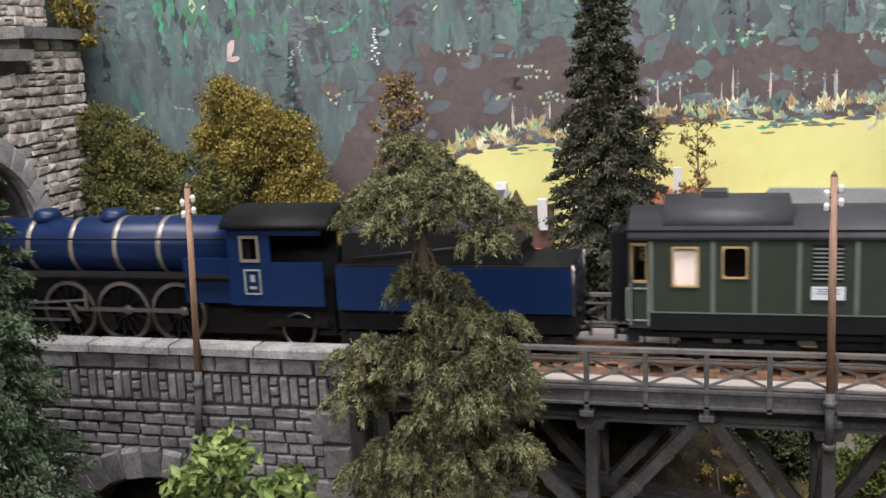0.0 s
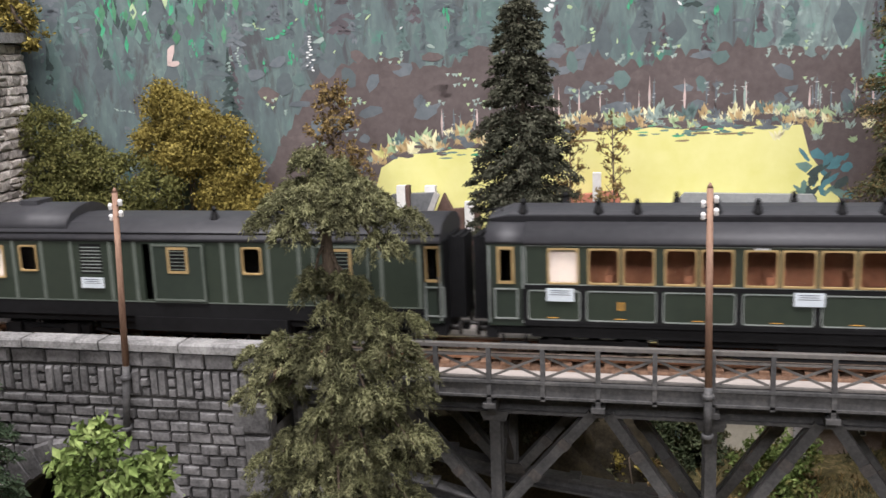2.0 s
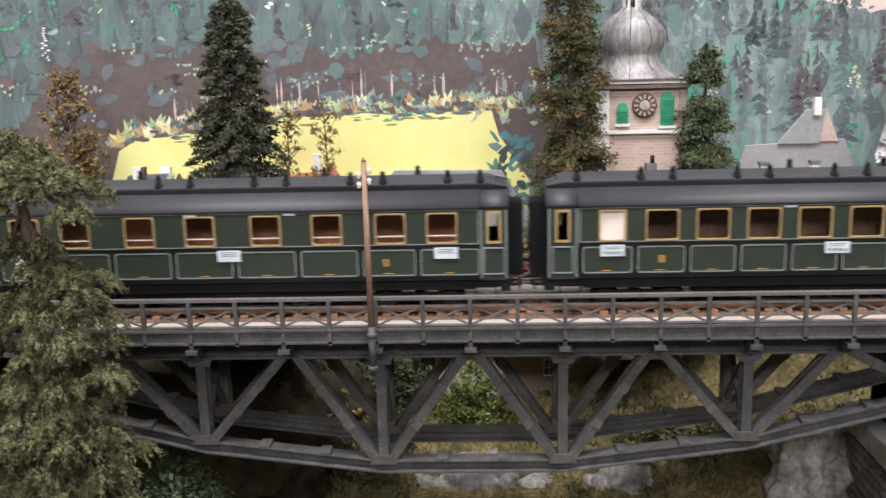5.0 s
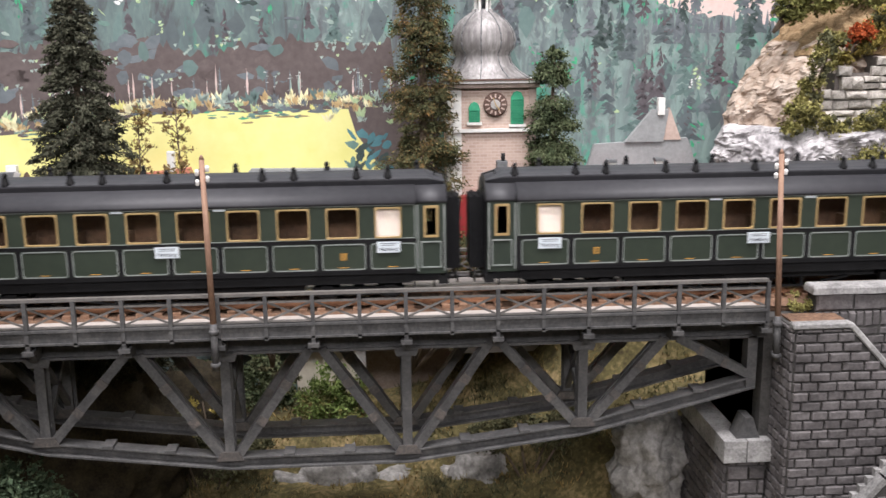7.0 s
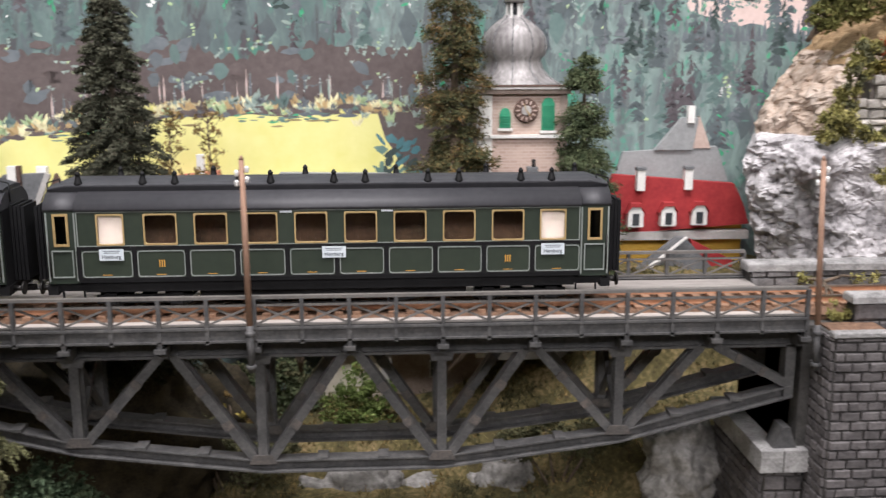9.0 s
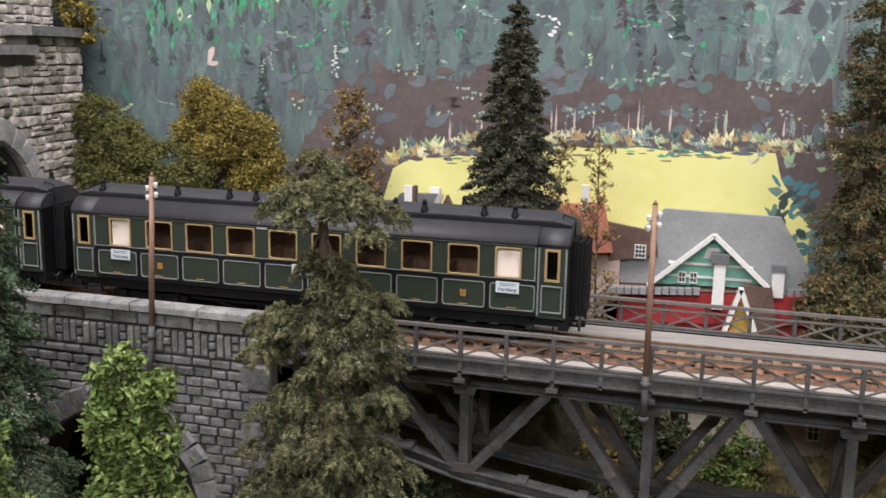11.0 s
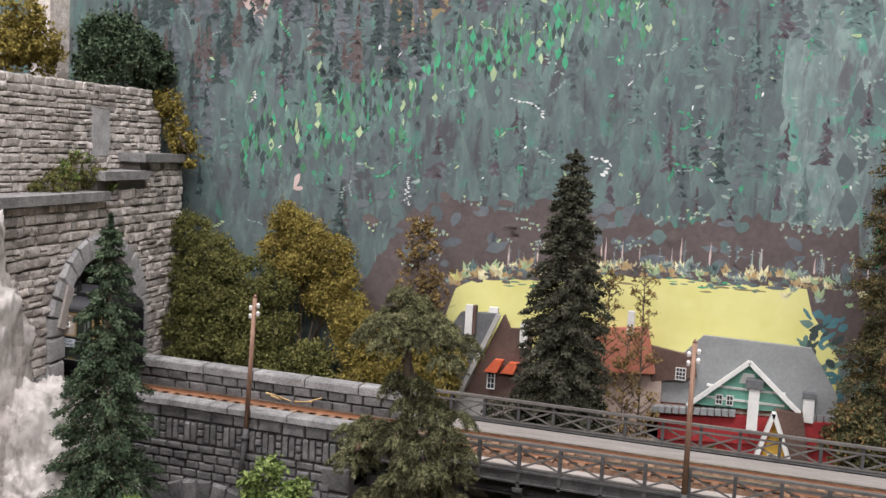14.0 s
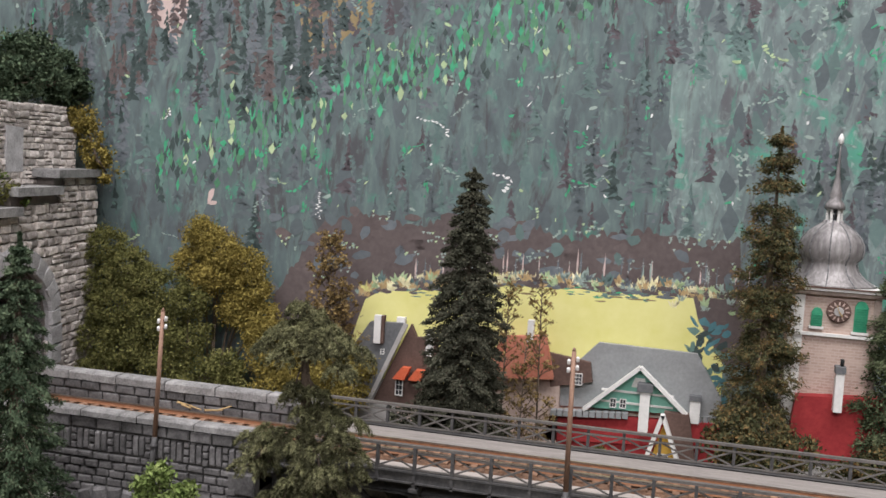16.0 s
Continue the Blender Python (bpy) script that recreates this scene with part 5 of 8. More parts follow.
def car_ends(parent, L, main):
    """Recessed end platforms with doors, gangway bellows and end walls."""
    for e in (-1, 1):
        a, b = sorted((e * main, e * L / 2))
        for side in (-1, 1):
            y0, y1 = sorted((side * 15.6, side * 14.6))
            xc = (a + b) / 2
            panel = B()
            panel_with_holes(panel, a, b, 9, 38, y0, y1, [(xc - 2.4, xc + 2.4, 24.5, 36)])
            d = part("end_door", panel, GREEN_DOOR, parent, "dark green end door")
            yy0, yy1 = sorted((side * 15.6, side * 16.1))
            part("window", ring_xz(B(), xc - 3, xc + 3, 23.8, 36.6, yy0, yy1, 0.9), GOLD, d)
            ln = B()
            ring_xz(ln, xc - 4.2, xc + 4.2, 11.4, 22.2, yy0, yy1, 0.45)
            box(ln, a + 0.3, a + 0.9, yy0, yy1, 10, 37)
            box(ln, b - 0.9, b - 0.3, yy0, yy1, 10, 37)
            part("lining", ln, LINING, d, "pale lining")
            hr = B()
            tube(hr, (b - 1.2 if e > 0 else a + 1.2, side * 16.6, 12), (b - 1.2 if e > 0 else a + 1.2, side * 16.6, 26), 0.3, 0.3, 6)
            part("handrail", hr, WHEEL, d)
            p_ = part("pane", box(B(), xc - 2.4, xc + 2.4, *sorted((side * 15.0, side * 15.2)), 24.5, 36), PANE, d)
            p_.visible_shadow = False
        part("end_wall", box(B(), e * L / 2 - 0.6, e * L / 2 + 0.6, -14.6, 14.6, 6, 38), BLACK, parent)
        bl = B()
        for k in range(4):
            x = e * (L / 2 + 1.4 + 1.5 * k)
            box(bl, x - 0.55, x + 0.55, -7.5, 7.5, 9, 39 - (k % 2) * 0.6)
        box(bl, min(e * L / 2, e * (L / 2 + 6)), max(e * L / 2, e * (L / 2 + 6)), -6.8, 6.8, 9.6, 38)
        part("gangway_bellows", bl, RUBBER, parent, "black gangway bellows")


def vents(parent, xs, high=True):
    bm = B()
    lathe(bm, (0, 0, 0), [(1.7, -0.5), (1.7, 0.3), (1.35, 1.2), (1.05, 2.6), (0.8, 3.3), (1.05, 3.5), (1.05, 3.9), (0.35, 4.9)], 12)
    me = mesh_of("roof_vent", bm, BLACK)
    for i, x in enumerate(xs):
        ob = new("roof_vent", me)
        ob.parent = parent
        y = (-8.8, 7.5, -8.8)[i % 3]
        ob.location = (x * MM, y * MM, (47.2 if high else 44.6) * MM)


def seats(parent, xs, material):
    for x in xs:
        b = B()
        box(b, x - 1.2, x + 1.2, -14, 14, 8, 27)
        box(b, x - 5, x + 5, -14, 14, 8, 15.5)
        part("bench_seat", b, material, parent, "red-brown bench seats")


def coach(L, main, wins, w, blinds, edges, plates, classes, vent_x, seat_x, text, label, seat_mat=SEAT):
    c = thing("passenger_coach", label, "railway coach", "train")
    holes = [(x - w / 2, x + w / 2, 24.4, 36.4) for x in wins] + [(x - 5.2, x + 5.2, 24.4, 36.4) for x in blinds]
    for side in (-1, 1):
        y0, y1 = sorted((side * 17, side * 16))
        part("side_wall", panel_with_holes(B(), -main, main, 10.6, 38, y0, y1, holes), GREEN, c)
        for x in wins:
            window(c, x, w, 24.4, 36.4, side)
            if seat_mat == SEAT and len(wins) == 8:
                part("window_rail", box(B(), x - w / 2, x + w / 2, *sorted((side * 15.5, side * 15.8)), 27, 27.4), BLIND, c, "pale rail across the window")
        for x in blinds:
            window(c, x, 10.4, 24.4, 36.4, side)
            part("frosted_blind", box(B(), x - 4.9, x + 4.9, *sorted((side * 15.4, side * 15.8)), 24, 36.4), BLIND, c, "cream frosted blind")
        ya, yb = sorted((side * 17, side * 17.22))
        belt = B()
        box(belt, -main, main, ya, yb, 22.4, 23.9)
        part("waist_belt", belt, BLACK, c, "black waist belt")
        part("lower_belt", box(B(), -main, main, ya, yb, 10.6, 11.5), BLACK, c, "black band along the sill")
        line = B()
        box(line, -main + 0.6, main - 0.6, ya, yb, 23.9, 24.2)
        box(line, -main + 0.6, main - 0.6, ya, yb, 37.2, 37.5)
        for x in (-main + 0.4, main - 0.8):
            box(line, x, x + 0.4, ya, yb, 23.9, 37.5)
        part("upper_lining", line, LINING, c, "pale lining")
        for a, b in zip(edges, edges[1:]):
            part("black_strip", box(B(), a - 0.7, a + 1.2, ya, yb, 11.5, 22.4), BLACK, c)
            part("panel_lining", round_ring(B(), a + 1.25, b - 0.75, 11.6, 22.1, ya - 0.05, yb + 0.05, 0.38, 1.3, 1.0), LINING, c, "pale panel lining")
            mk = B()
            xm = (a + b) / 2
            box(mk, xm - 1.9, xm + 1.9, ya, yb, 12.45, 12.65)
            part("small_lettering", mk, ORANGE, c)
        part("sill", box(B(), -main, main, *sorted((side * 15, side * 17.1)), 9.6, 10.6), BLACK, c)
        for x in plates:
            plate(c, x, 20.6, side, text=text)
        for x in classes:
            k = B()
            for d in (-0.9, 0, 0.9):
                box(k, x + d - 0.2, x + d + 0.2, ya, yb, 15.8, 18.2)
                box(k, x + d - 0.32, x + d + 0.32, ya, yb, 15.65, 15.85)
                box(k, x + d - 0.32, x + d + 0.32, ya, yb, 18.1, 18.3)
            part("class_number", k, ORANGE, c, "orange class number")
        for x in (-18, 22):
            part("lamp_strip", box(B(), x - 2.4, x + 2.4, ya, yb + 0.1, 36.4, 37.6), PLATE, c)
    car_ends(c, L, main)
    part("floor", box(B(), -L / 2 + 1, L / 2 - 1, -14.2, 14.2, 8.4, 10.4), INTERIOR, c)
    for side in (-1, 1):
        part("solebar", box(B(), -main + 2, main - 2, *sorted((side * 14.5, side * 15.6)), 5.4, 9.6), BLACK, c, "black solebar")
    low = B()
    extrude_x(low, ROOF_LOW, -main, main, True)
    part("lower_roof", low, ROOFGREY, c, "dark grey curved roof")
    for e in (-1, 1):
        a, b = sorted((e * main, e * (L / 2 + 0.5)))
        part("porch_roof", extrude_x(B(), [(y * 0.9, z) for y, z in ROOF_LOW], a, b, True), ROOFGREY, c)
    up = B()
    extrude_x(up, ROOF_HIGH, -L / 2 + 7, L / 2 - 7)
    for e in (-1, 1):
        x0, x1 = e * (L / 2 - 7), e * (L / 2)
        a = [up.verts.new((x0 * MM, y * MM, z * MM)) for y, z in ROOF_HIGH]
        b = [up.verts.new((x1 * MM, y * 0.95 * MM, (44.2 + (z - 44.2) * 0.45) * MM)) for y, z in ROOF_HIGH]
        n = len(a)
        for k in range(n):
            up.faces.new((a[k], a[(k + 1) % n], b[(k + 1) % n], b[k]))
        up.faces.new(b)
    part("clerestory_roof", up, ROOFGREY, c, "dark grey clerestory roof")
    vents(c, vent_x)
    for e in (-1, 1):
        rl = B()
        tube(rl, (e * (L / 2 - 4), -6, 45.5), (e * (L / 2 - 4), -6, 48.8), 0.3, 0.3, 6)
        tube(rl, (e * (L / 2 - 4), -6, 48.8), (e * (L / 2 + 1), -6, 47.4), 0.3, 0.3, 6)
        tube(rl, (e * (L / 2 + 1), -6, 47.4), (e * (L / 2 + 1), -6, 40), 0.3, 0.3, 6)
        part("end_ladder", rl, BLACK, c)
    underframe(c, L)
    for e in (-1, 1):
        bogie(c, e * (L / 2 - 36))
    seats(c, seat_x, seat_mat)
    part("corridor_wall", box(B(), -main, main, -0.5, 0.5, 10.4, 38), seat_mat, c)
    return c


W8 = [-67.2 + 19.65 * i for i in range(8)]
E10 = [-99.5, -78] + [-57.4 + 19.65 * i for i in range(8)] + [100.4]
coach4 = coach(224, 100, W8, 12.8, (-86.6, 88.6), E10, (-86.6, 0.6, 88.6), (-67.2, 70.4), [-100 + 12.6 * i for i in range(17)], [-56 + 19.7 * i for i in range(7)], "Hamburg",
               "dark green third-class coach with ochre windows and grey clerestory roof", INTERIOR)
coach3 = copy_thing(coach4, Matrix.Identity(4))
coach2 = coach(217, 97.5, [-85.5, -65, -38.7, -14.3, 12.2, 36.7, 62, 82.5], 12, (), [-97.5, -75, -51, -26, -1, 24.5, 49.5, 72.5, 97.9], (-86.6, -3, 84), (-66, 60), [-97 + 13 * i for i in range(16)], [-77, -54, -28, -3, 22, 47, 72], "",
               "dark green second-class coach with ochre windows and brown seats")
coach1 = coach(218, 96, [c + d for c in (-63, -37.7, -12.2, 11.2, 37, 63.6) for d in (-5.8, 5.8)], 10.4, (-82.5, 83.5), [-96, -76, -50.5, -25, -0.5, 24, 50, 76, 96.4], (-83.5, -3, 83.5), (-63, 63.6), [-97 + 13 * i for i in range(16)], [-67, -41, -15, 10.8, 36.6, 62.4], "",
               "dark green first-class coach with paired windows and red seats")


def baggage_car():
    L = 197.5
    c = thing("baggage_car", "dark green baggage car with sliding doors and raised lookout roof", "railway car", "train")
    main = 92
    wins = ((-66, 7.5, 25.8, 35.6), (27.5, 7.5, 25.8, 35.6))
    holes = [(x - w / 2, x + w / 2, a, b) for x, w, a, b in wins] + [(-85.1, -76.9, 23, 35.5)]
    holes.append((-17, -13.4, 15.4, 36.5))
    for side in (-1, 1):
        ya, yb = sorted((side * 17, side * 17.25))
        part("side_wall", panel_with_holes(B(), -main, main, 14.4, 38, *sorted((side * 17, side * 16)), sorted(holes)), GREEN, c)
        for x, w, a, b in wins[:2]:
            window(c, x, w, a, b, side)
        window(c, -81, 8.2, 23, 35.5, side)
        part("frosted_blind", box(B(), -84.9, -77.1, *sorted((side * 15.4, side * 15.8)), 23, 35.5), BLIND, c, "cream frosted blind")
        for x in (-2, 62):
            dr = part("sliding_door", box(B(), x - 11, x + 11, *sorted((side * 17.1, side * 17.8)), 15, 37), GREEN_DOOR, c, "dark green sliding door")
            y0, y1 = sorted((side * 17.8, side * 18.1))
            part("door_lining", ring_xz(B(), x - 10.6, x + 10.6, 15.4, 36.7, y0, y1, 0.7), RIB, dr, "pale lining")
            part("window", ring_xz(B(), x - 4.2, x + 4.2, 25.8, 35.6, y0, y1, 0.9), GOLD, dr, "ochre grille frame")
            g = B()
            for k in range(6):
                box(g, x - 3.4, x + 3.4, y0, y1, 27.2 + 1.35 * k, 27.5 + 1.35 * k)
            part("grille", g, RIB, dr)
            part("dark_opening", box(B(), x - 3.6, x + 3.6, *sorted((side * 17.75, side * 17.85)), 26.6, 34.8), BLACK, dr)
        lv = B()
        for k in range(8):
            box(lv, -43, -34.5, ya, yb, 25.8 + 1.3 * k, 26.2 + 1.3 * k)
        part("louvre", lv, LINING, c, "pale louvre slats")
        part("louvre_back", box(B(), -43.3, -34.2, *sorted((side * 16.9, side * 17.08)), 25, 36.4), BLACK, c)
        plate(c, -38.7, 21.6, side, 9.6, 4)
        ln = B()
        for x in (-91.6, -72.6, -60, -47, -30.5, -20, 16, 22, 34, 46, 77, 91):
            box(ln, x - 0.7, x + 0.7, ya, yb, 15, 37.4)
        box(ln, -main, main, ya, yb, 14.5, 14.9)
        part("rib_lining", ln, RIB, c, "grey-green body ribs")
        part("sill", box(B(), -main, main, *sorted((side * 15, side * 17.1)), 9, 14.4), BLACK, c)
        part("step_box", box(B(), -22, 40, *sorted((side * 14, side * 17.5)), 3.6, 9), BLACK, c)
    car_ends(c, L, main)
    roof = B()
    extrude_x(roof, ROOF_PLAIN, -L / 2, L / 2, True)
    part("roof", roof, ROOFGREY, c, "dark grey curved roof")
    for sgn in (-1, 1):
        part("gutter", box(B(), -L / 2, L / 2, *sorted((sgn * 16.2, sgn * 16.9)), 40.3, 40.8), BLACK, c)
    lk = B()
    extrude_x(lk, [(15.5, 40), (15, 44), (12, 47), (6, 49), (0, 49.6), (-6, 49), (-12, 47), (-15, 44), (-15.5, 40)], -88, -49, True)
    part("lookout_roof", lk, ROOFGREY, c, "raised lookout roof")
    for x in (-72,):
        part("roof_hatch", box(B(), x - 4, x + 4, -5, 5, 49.2, 51), ROOFGREY, c)
    vents(c, (10, 62), False)
    part("floor", box(B(), -main, main, -14.2, 14.2, 8.4, 10.4), BLACK, c)
    part("corridor_wall", box(B(), -main, main, -0.5, 0.5, 10.4, 37), BLACK, c)
    underframe(c, L)
    for e in (-1, 1):
        bogie(c, e * (L / 2 - 34))
    return c


baggage = baggage_car()


def tender_car():
    t = thing("tender", "deep blue tender with a black coal bunker", "tender", "train")
    b = B()
    box(b, -41, 41, -16, 16, 13, 28)
    part("tank", b, BLUE, t, "deep blue water tank")
    top = B()
    extrude_y(top, [(-39, 28.4), (25, 28.4), (20, 34), (14, 35), (13, 38.4), (-39, 39.6)], -13.5, 13.5)
    part("bunker", top, BLACK, t, "black coal bunker")
    part("bunker_ledge", box(B(), 12, 24, -12, 12, 32, 35.5), BLACK, t)
    part("tank_deck", box(B(), -41, 41, -15.6, 15.6, 28, 28.5), BLACK, t)
    r_ = random.Random(4)
    coal = B()
    for k in range(520):
        x, y = r_.uniform(-37, 12), r_.uniform(-12, 12)
        s = r_.uniform(0.6, 1.5)
        z = 39.2 + 2.6 * (1 - (y / 13) ** 2) * (1 - ((x + 12) / 34) ** 4) + r_.uniform(-0.5, 0.5)
        bmesh.ops.create_icosphere(coal, subdivisions=1, radius=s * MM, matrix=Matrix.Translation((x * MM, y * MM, z * MM)) @ Euler((r_.uniform(0, 3), r_.uniform(0, 3), 0)).to_matrix().to_4x4())
    part("coal_heap", coal, COAL, t, "heap of glossy black coal")["kind"] = "stuff"
    part("frame", box(B(), -42, 42, -13, 13, 5.5, 13), BLACK, t)
    # added black block stands in for the shade beneath the tender
    part("brake_gear", box(B(), -38, 38, -7, 7, -1.2, 5.5), BLACK, t)
    for x in (-24, 24):
        bogie(t, x * 0.95)
    for s in (-1, 1):
        bf = B()
        tube(bf, (41, s * 9.6, 7), (46, s * 9.6, 7), 1.1)
        lathe(bf, (46, s * 9.6, 7), [(1.2, 0), (2.6, 0.1), (2.6, 0.8)], 14, "x")
        part("buffer", bf, WHEEL, t)
        hr = B()
        tube(hr, (41.6, s * 14, 12), (41.6, s * 14, 29), 0.35, 0.35, 6)
        part("handrail", hr, TYRE, t)
        part("tail_lamp", lathe(B(), (42.5, s * 10, 13), [(1.6, -1), (1.6, 1), (0.8, 1.6)], 10, "x"), BLACK, t)
    for k in range(5):
        part("ladder_rung", box(B(), 41, 42, -4, 4, 14 + 3.4 * k, 14.5 + 3.4 * k), WHEEL, t)
    fr = B()
    tube(fr, (-36, -16.5, 31), (8, -16.5, 35.5), 0.5, 0.5, 6)
    part("fire_iron", fr, WHEEL, t)
    return t


tender = tender_car()
DRIVERS = (-50.5, -27, -3.5)


def locomotive():
    """Origin under the third coupled axle's rear; x grows towards the cab."""
    e = thing("steam_locomotive", "deep blue steam locomotive with brass boiler bands and black cab roof", "locomotive", "train")
    bo = B()
    lathe(bo, (0, 0, 33), [(9.2, -96), (10.4, -95), (10.4, -48), (10.8, -47), (10.8, 22)], 28, "x")
    part("boiler", bo, BLUE, e, "deep blue boiler")
    part("smokebox", lathe(B(), (0, 0, 33), [(3, -112), (8.5, -110.5), (10.6, -107), (10.6, -95)], 28, "x"), BLACK, e)
    for x in (-84, -65.5, -46.5, -27.5, -9):
        part("boiler_band", lathe(B(), (0, 0, 33), [(10.95, x - 0.9), (11.0, x - 0.8), (11.0, x + 0.8), (10.95, x + 0.9)], 28, "x"), BAND, e, "brass boiler band")
    part("chimney", lathe(B(), (-101, 0, 43), [(3.6, 0), (3.2, 1), (3, 6), (3.8, 6.4), (3.8, 7)], 16), BLACK, e)
    for x in (-63, -33):
        part("dome", lathe(B(), (x, 0, 42), [(5.8, 0), (5.4, 2), (5, 3.4), (3.8, 4.6), (1, 5)], 18), BLUE, e, "deep blue dome")
    part("dome_cap", lathe(B(), (-48, 0, 42.6), [(3, 0), (2.6, 2.5), (1, 3.4)], 14), BLACK, e)
    part("safety_valve", lathe(B(), (-14, 0, 43), [(1.2, 0), (1, 3), (1.4, 3.2), (0.6, 4)], 10), BAND, e)
    for s in (-1, 1):
        part("running_board", box(B(), -100, 24, min(s * 9, s * 15.5), max(s * 9, s * 15.5), 23.2, 24.4), BLACK, e, "black running board")
        part("footplate_edge", box(B(), -100, 24, *sorted((s * 15.5, s * 15.9)), 23.4, 24.2), WHEEL, e)
        hr = B()
        tube(hr, (-96, s * 11.6, 37), (22, s * 11.6, 37), 0.35, 0.35, 6)
        part("handrail", hr, BLACK, e)
        part("firebox_side", box(B(), 2, 24, min(s * 8, s * 13.2), max(s * 8, s * 13.2), 14, 30), BLUE, e)
        cy = B()
        tube(cy, (-90, s * 12, 11), (-70, s * 12, 11), 5.4, 5.4, 16)
        part("cylinder", cy, BLUE, e)
        gd = B()
        box(gd, -70, -48, s * 13.6 - 0.5, s * 13.6 + 0.5, 13, 13.8)
        box(gd, -70, -48, s * 13.6 - 0.5, s * 13.6 + 0.5, 8.6, 9.4)
        part("slide_bar", gd, TYRE, e)
        vg = B()
        beam(vg, (-48, s * 14, 16), (-44, s * 14, 8), 1.2, 0.8)
        beam(vg, (-72, s * 14, 15), (-40, s * 14, 17), 0.8, 0.8)
        beam(vg, (-40, s * 14, 20), (-40, s * 14, 13), 1.2, 0.8)
        part("valve_gear", vg, TYRE, e)
    # frame, drawn extra deep so its black also stands in for shade below
    part("main_frame", box(B(), -104, 58, -7.2, 7.2, 1.2, 22), BLACK, e)
    part("buffer_beam", box(B(), -110, -107, -15, 15, 7, 14), BLACK, e)
    cab = B()
    for s in (-1, 1):
        panel_with_holes(cab, 23, 58, 14, 42, *sorted((s * 15, s * 16)), [(27.4, 34.2, 30, 38.6), (38.5, 58, 29.5, 39)])
    box(cab, 22, 23, -16, 16, 14, 44)
    part("cab", cab, BLUE, e, "deep blue cab")
    part("cab_interior", box(B(), 23.2, 30, -14, 14, 14, 38), BLACK, e)
    part("cab_partition", box(B(), 30, 58, -0.6, 0.6, 14, 42), BLACK, e)
    for s in (-1, 1):
        y0, y1 = sorted((s * 16, s * 16.5))
        part("cab_window", ring_xz(B(), 27, 34.6, 29.6, 39, y0, y1, 1), BAND, e, "pale cab window frame")
        pl = part("number_plate", ring_xz(B(), 28, 34.4, 18, 27, y0, y1, 0.5), LINING, e)
        m_ = B()
        box(m_, 30.4, 32, y0, y1, 22.6, 25)
        box(m_, 30, 32.4, y0, y1, 20, 20.9)
        part("lettering", m_, LINING, pl)
    rf = B()
    extrude_x(rf, [(17.4, 41.4), (16.6, 43), (13, 45.6), (7, 47.2), (0, 47.8), (-7, 47.2), (-13, 45.6), (-16.6, 43), (-17.4, 41.4)], 20, 61, True)
    part("cab_roof", rf, BLACK, e, "matt black cab roof")
    tr = B()
    for s in (-1, 1):
        lathe(tr, (45, 0, 6.5), [(6.5, s * 8.8 - 1.1), (6.5, s * 8.8 + 1.1)], 24, "y")
        box(tr, 33, 57, min(s * 10.8, s * 12), max(s * 10.8, s * 12), 8, 11)
    part("trailing_wheelset", tr, WHEEL, e)
    for s in (-1, 1):
        part("trailing_tyre", lathe(B(), (45, 0, 6.5), [(5.6, s * 10), (5.6, s * 10.3), (6.4, s * 10.3), (6.4, s * 10)], 24, "y"), TYRE, e)
    for x in (-97, -74):
        pw_ = B()
        for s in (-1, 1):
            lathe(pw_, (x, 0, 5.7), [(5.7, s * 8.8 - 1.1), (5.7, s * 8.8 + 1.1)], 20, "y")
        part("pony_wheelset", pw_, WHEEL, e)
    return e


loco = locomotive()
wheelsets, rods = [], []
for x in DRIVERS:
    w = new("driving_wheelset")
    w.parent = loco
    w.location = (x * MM, 0, 11.6 * MM)
    for s in (-1, 1):
        rim = B()
        for k in range(32):
            a, b = 2 * math.pi * k / 32, 2 * math.pi * (k + 1) / 32
            q = []
            for ang in (a, b):
                for rad in (10.1, 11.6):
                    for y in (s * 8.8 - 1.2, s * 8.8 + 1.2):
                        q.append((rad * math.cos(ang), y, rad * math.sin(ang)))
            v = [rim.verts.new(Vector(c) * MM) for c in q]
            for f in ((0, 1, 5, 4), (2, 6, 7, 3), (0, 4, 6, 2), (1, 3, 7, 5)):
                rim.faces.new([v[i] for i in f])
        bmesh.ops.remove_doubles(rim, verts=rim.verts[:], dist=1e-6)
        part("tyre", rim, TYRE, w, "bright wheel tyre")
        sp = B()
        for k in range(13):
            a = 2 * math.pi * k / 13
            beam(sp, (1.4 * math.cos(a), s * 8.8, 1.4 * math.sin(a)), (10.2 * math.cos(a), s * 8.8, 10.2 * math.sin(a)), 0.7, 1.0)
        lathe(sp, (0, s * 8.8, 0), [(2.4, -1.3), (2.4, 1.5)], 14, "y")
        box(sp, -5, 5, min(s * 8.4, s * 9.6), max(s * 8.4, s * 9.6), -8.8, -5)
        part("spoke_wheel", sp, BLACK, w)
        part("crank_pin", lathe(B(), (0, s * 11.4, 4), [(0.9, -1.6), (0.9, 1.6)], 10, "y"), TYRE, w)
    wheelsets.append(w)
for s in (-1, 1):
    rd = B()
    beam(rd, (DRIVERS[0], s * 12, 11.6), (DRIVERS[2], s * 12, 11.6), 1.5, 0.7)
    for x in DRIVERS:
        lathe(rd, (x, s * 12, 11.6), [(1.7, -0.6), (1.7, 0.6)], 12, "y")
    rods.append(part("coupling_rod", rd, TYRE, loco, "bright coupling rod"))

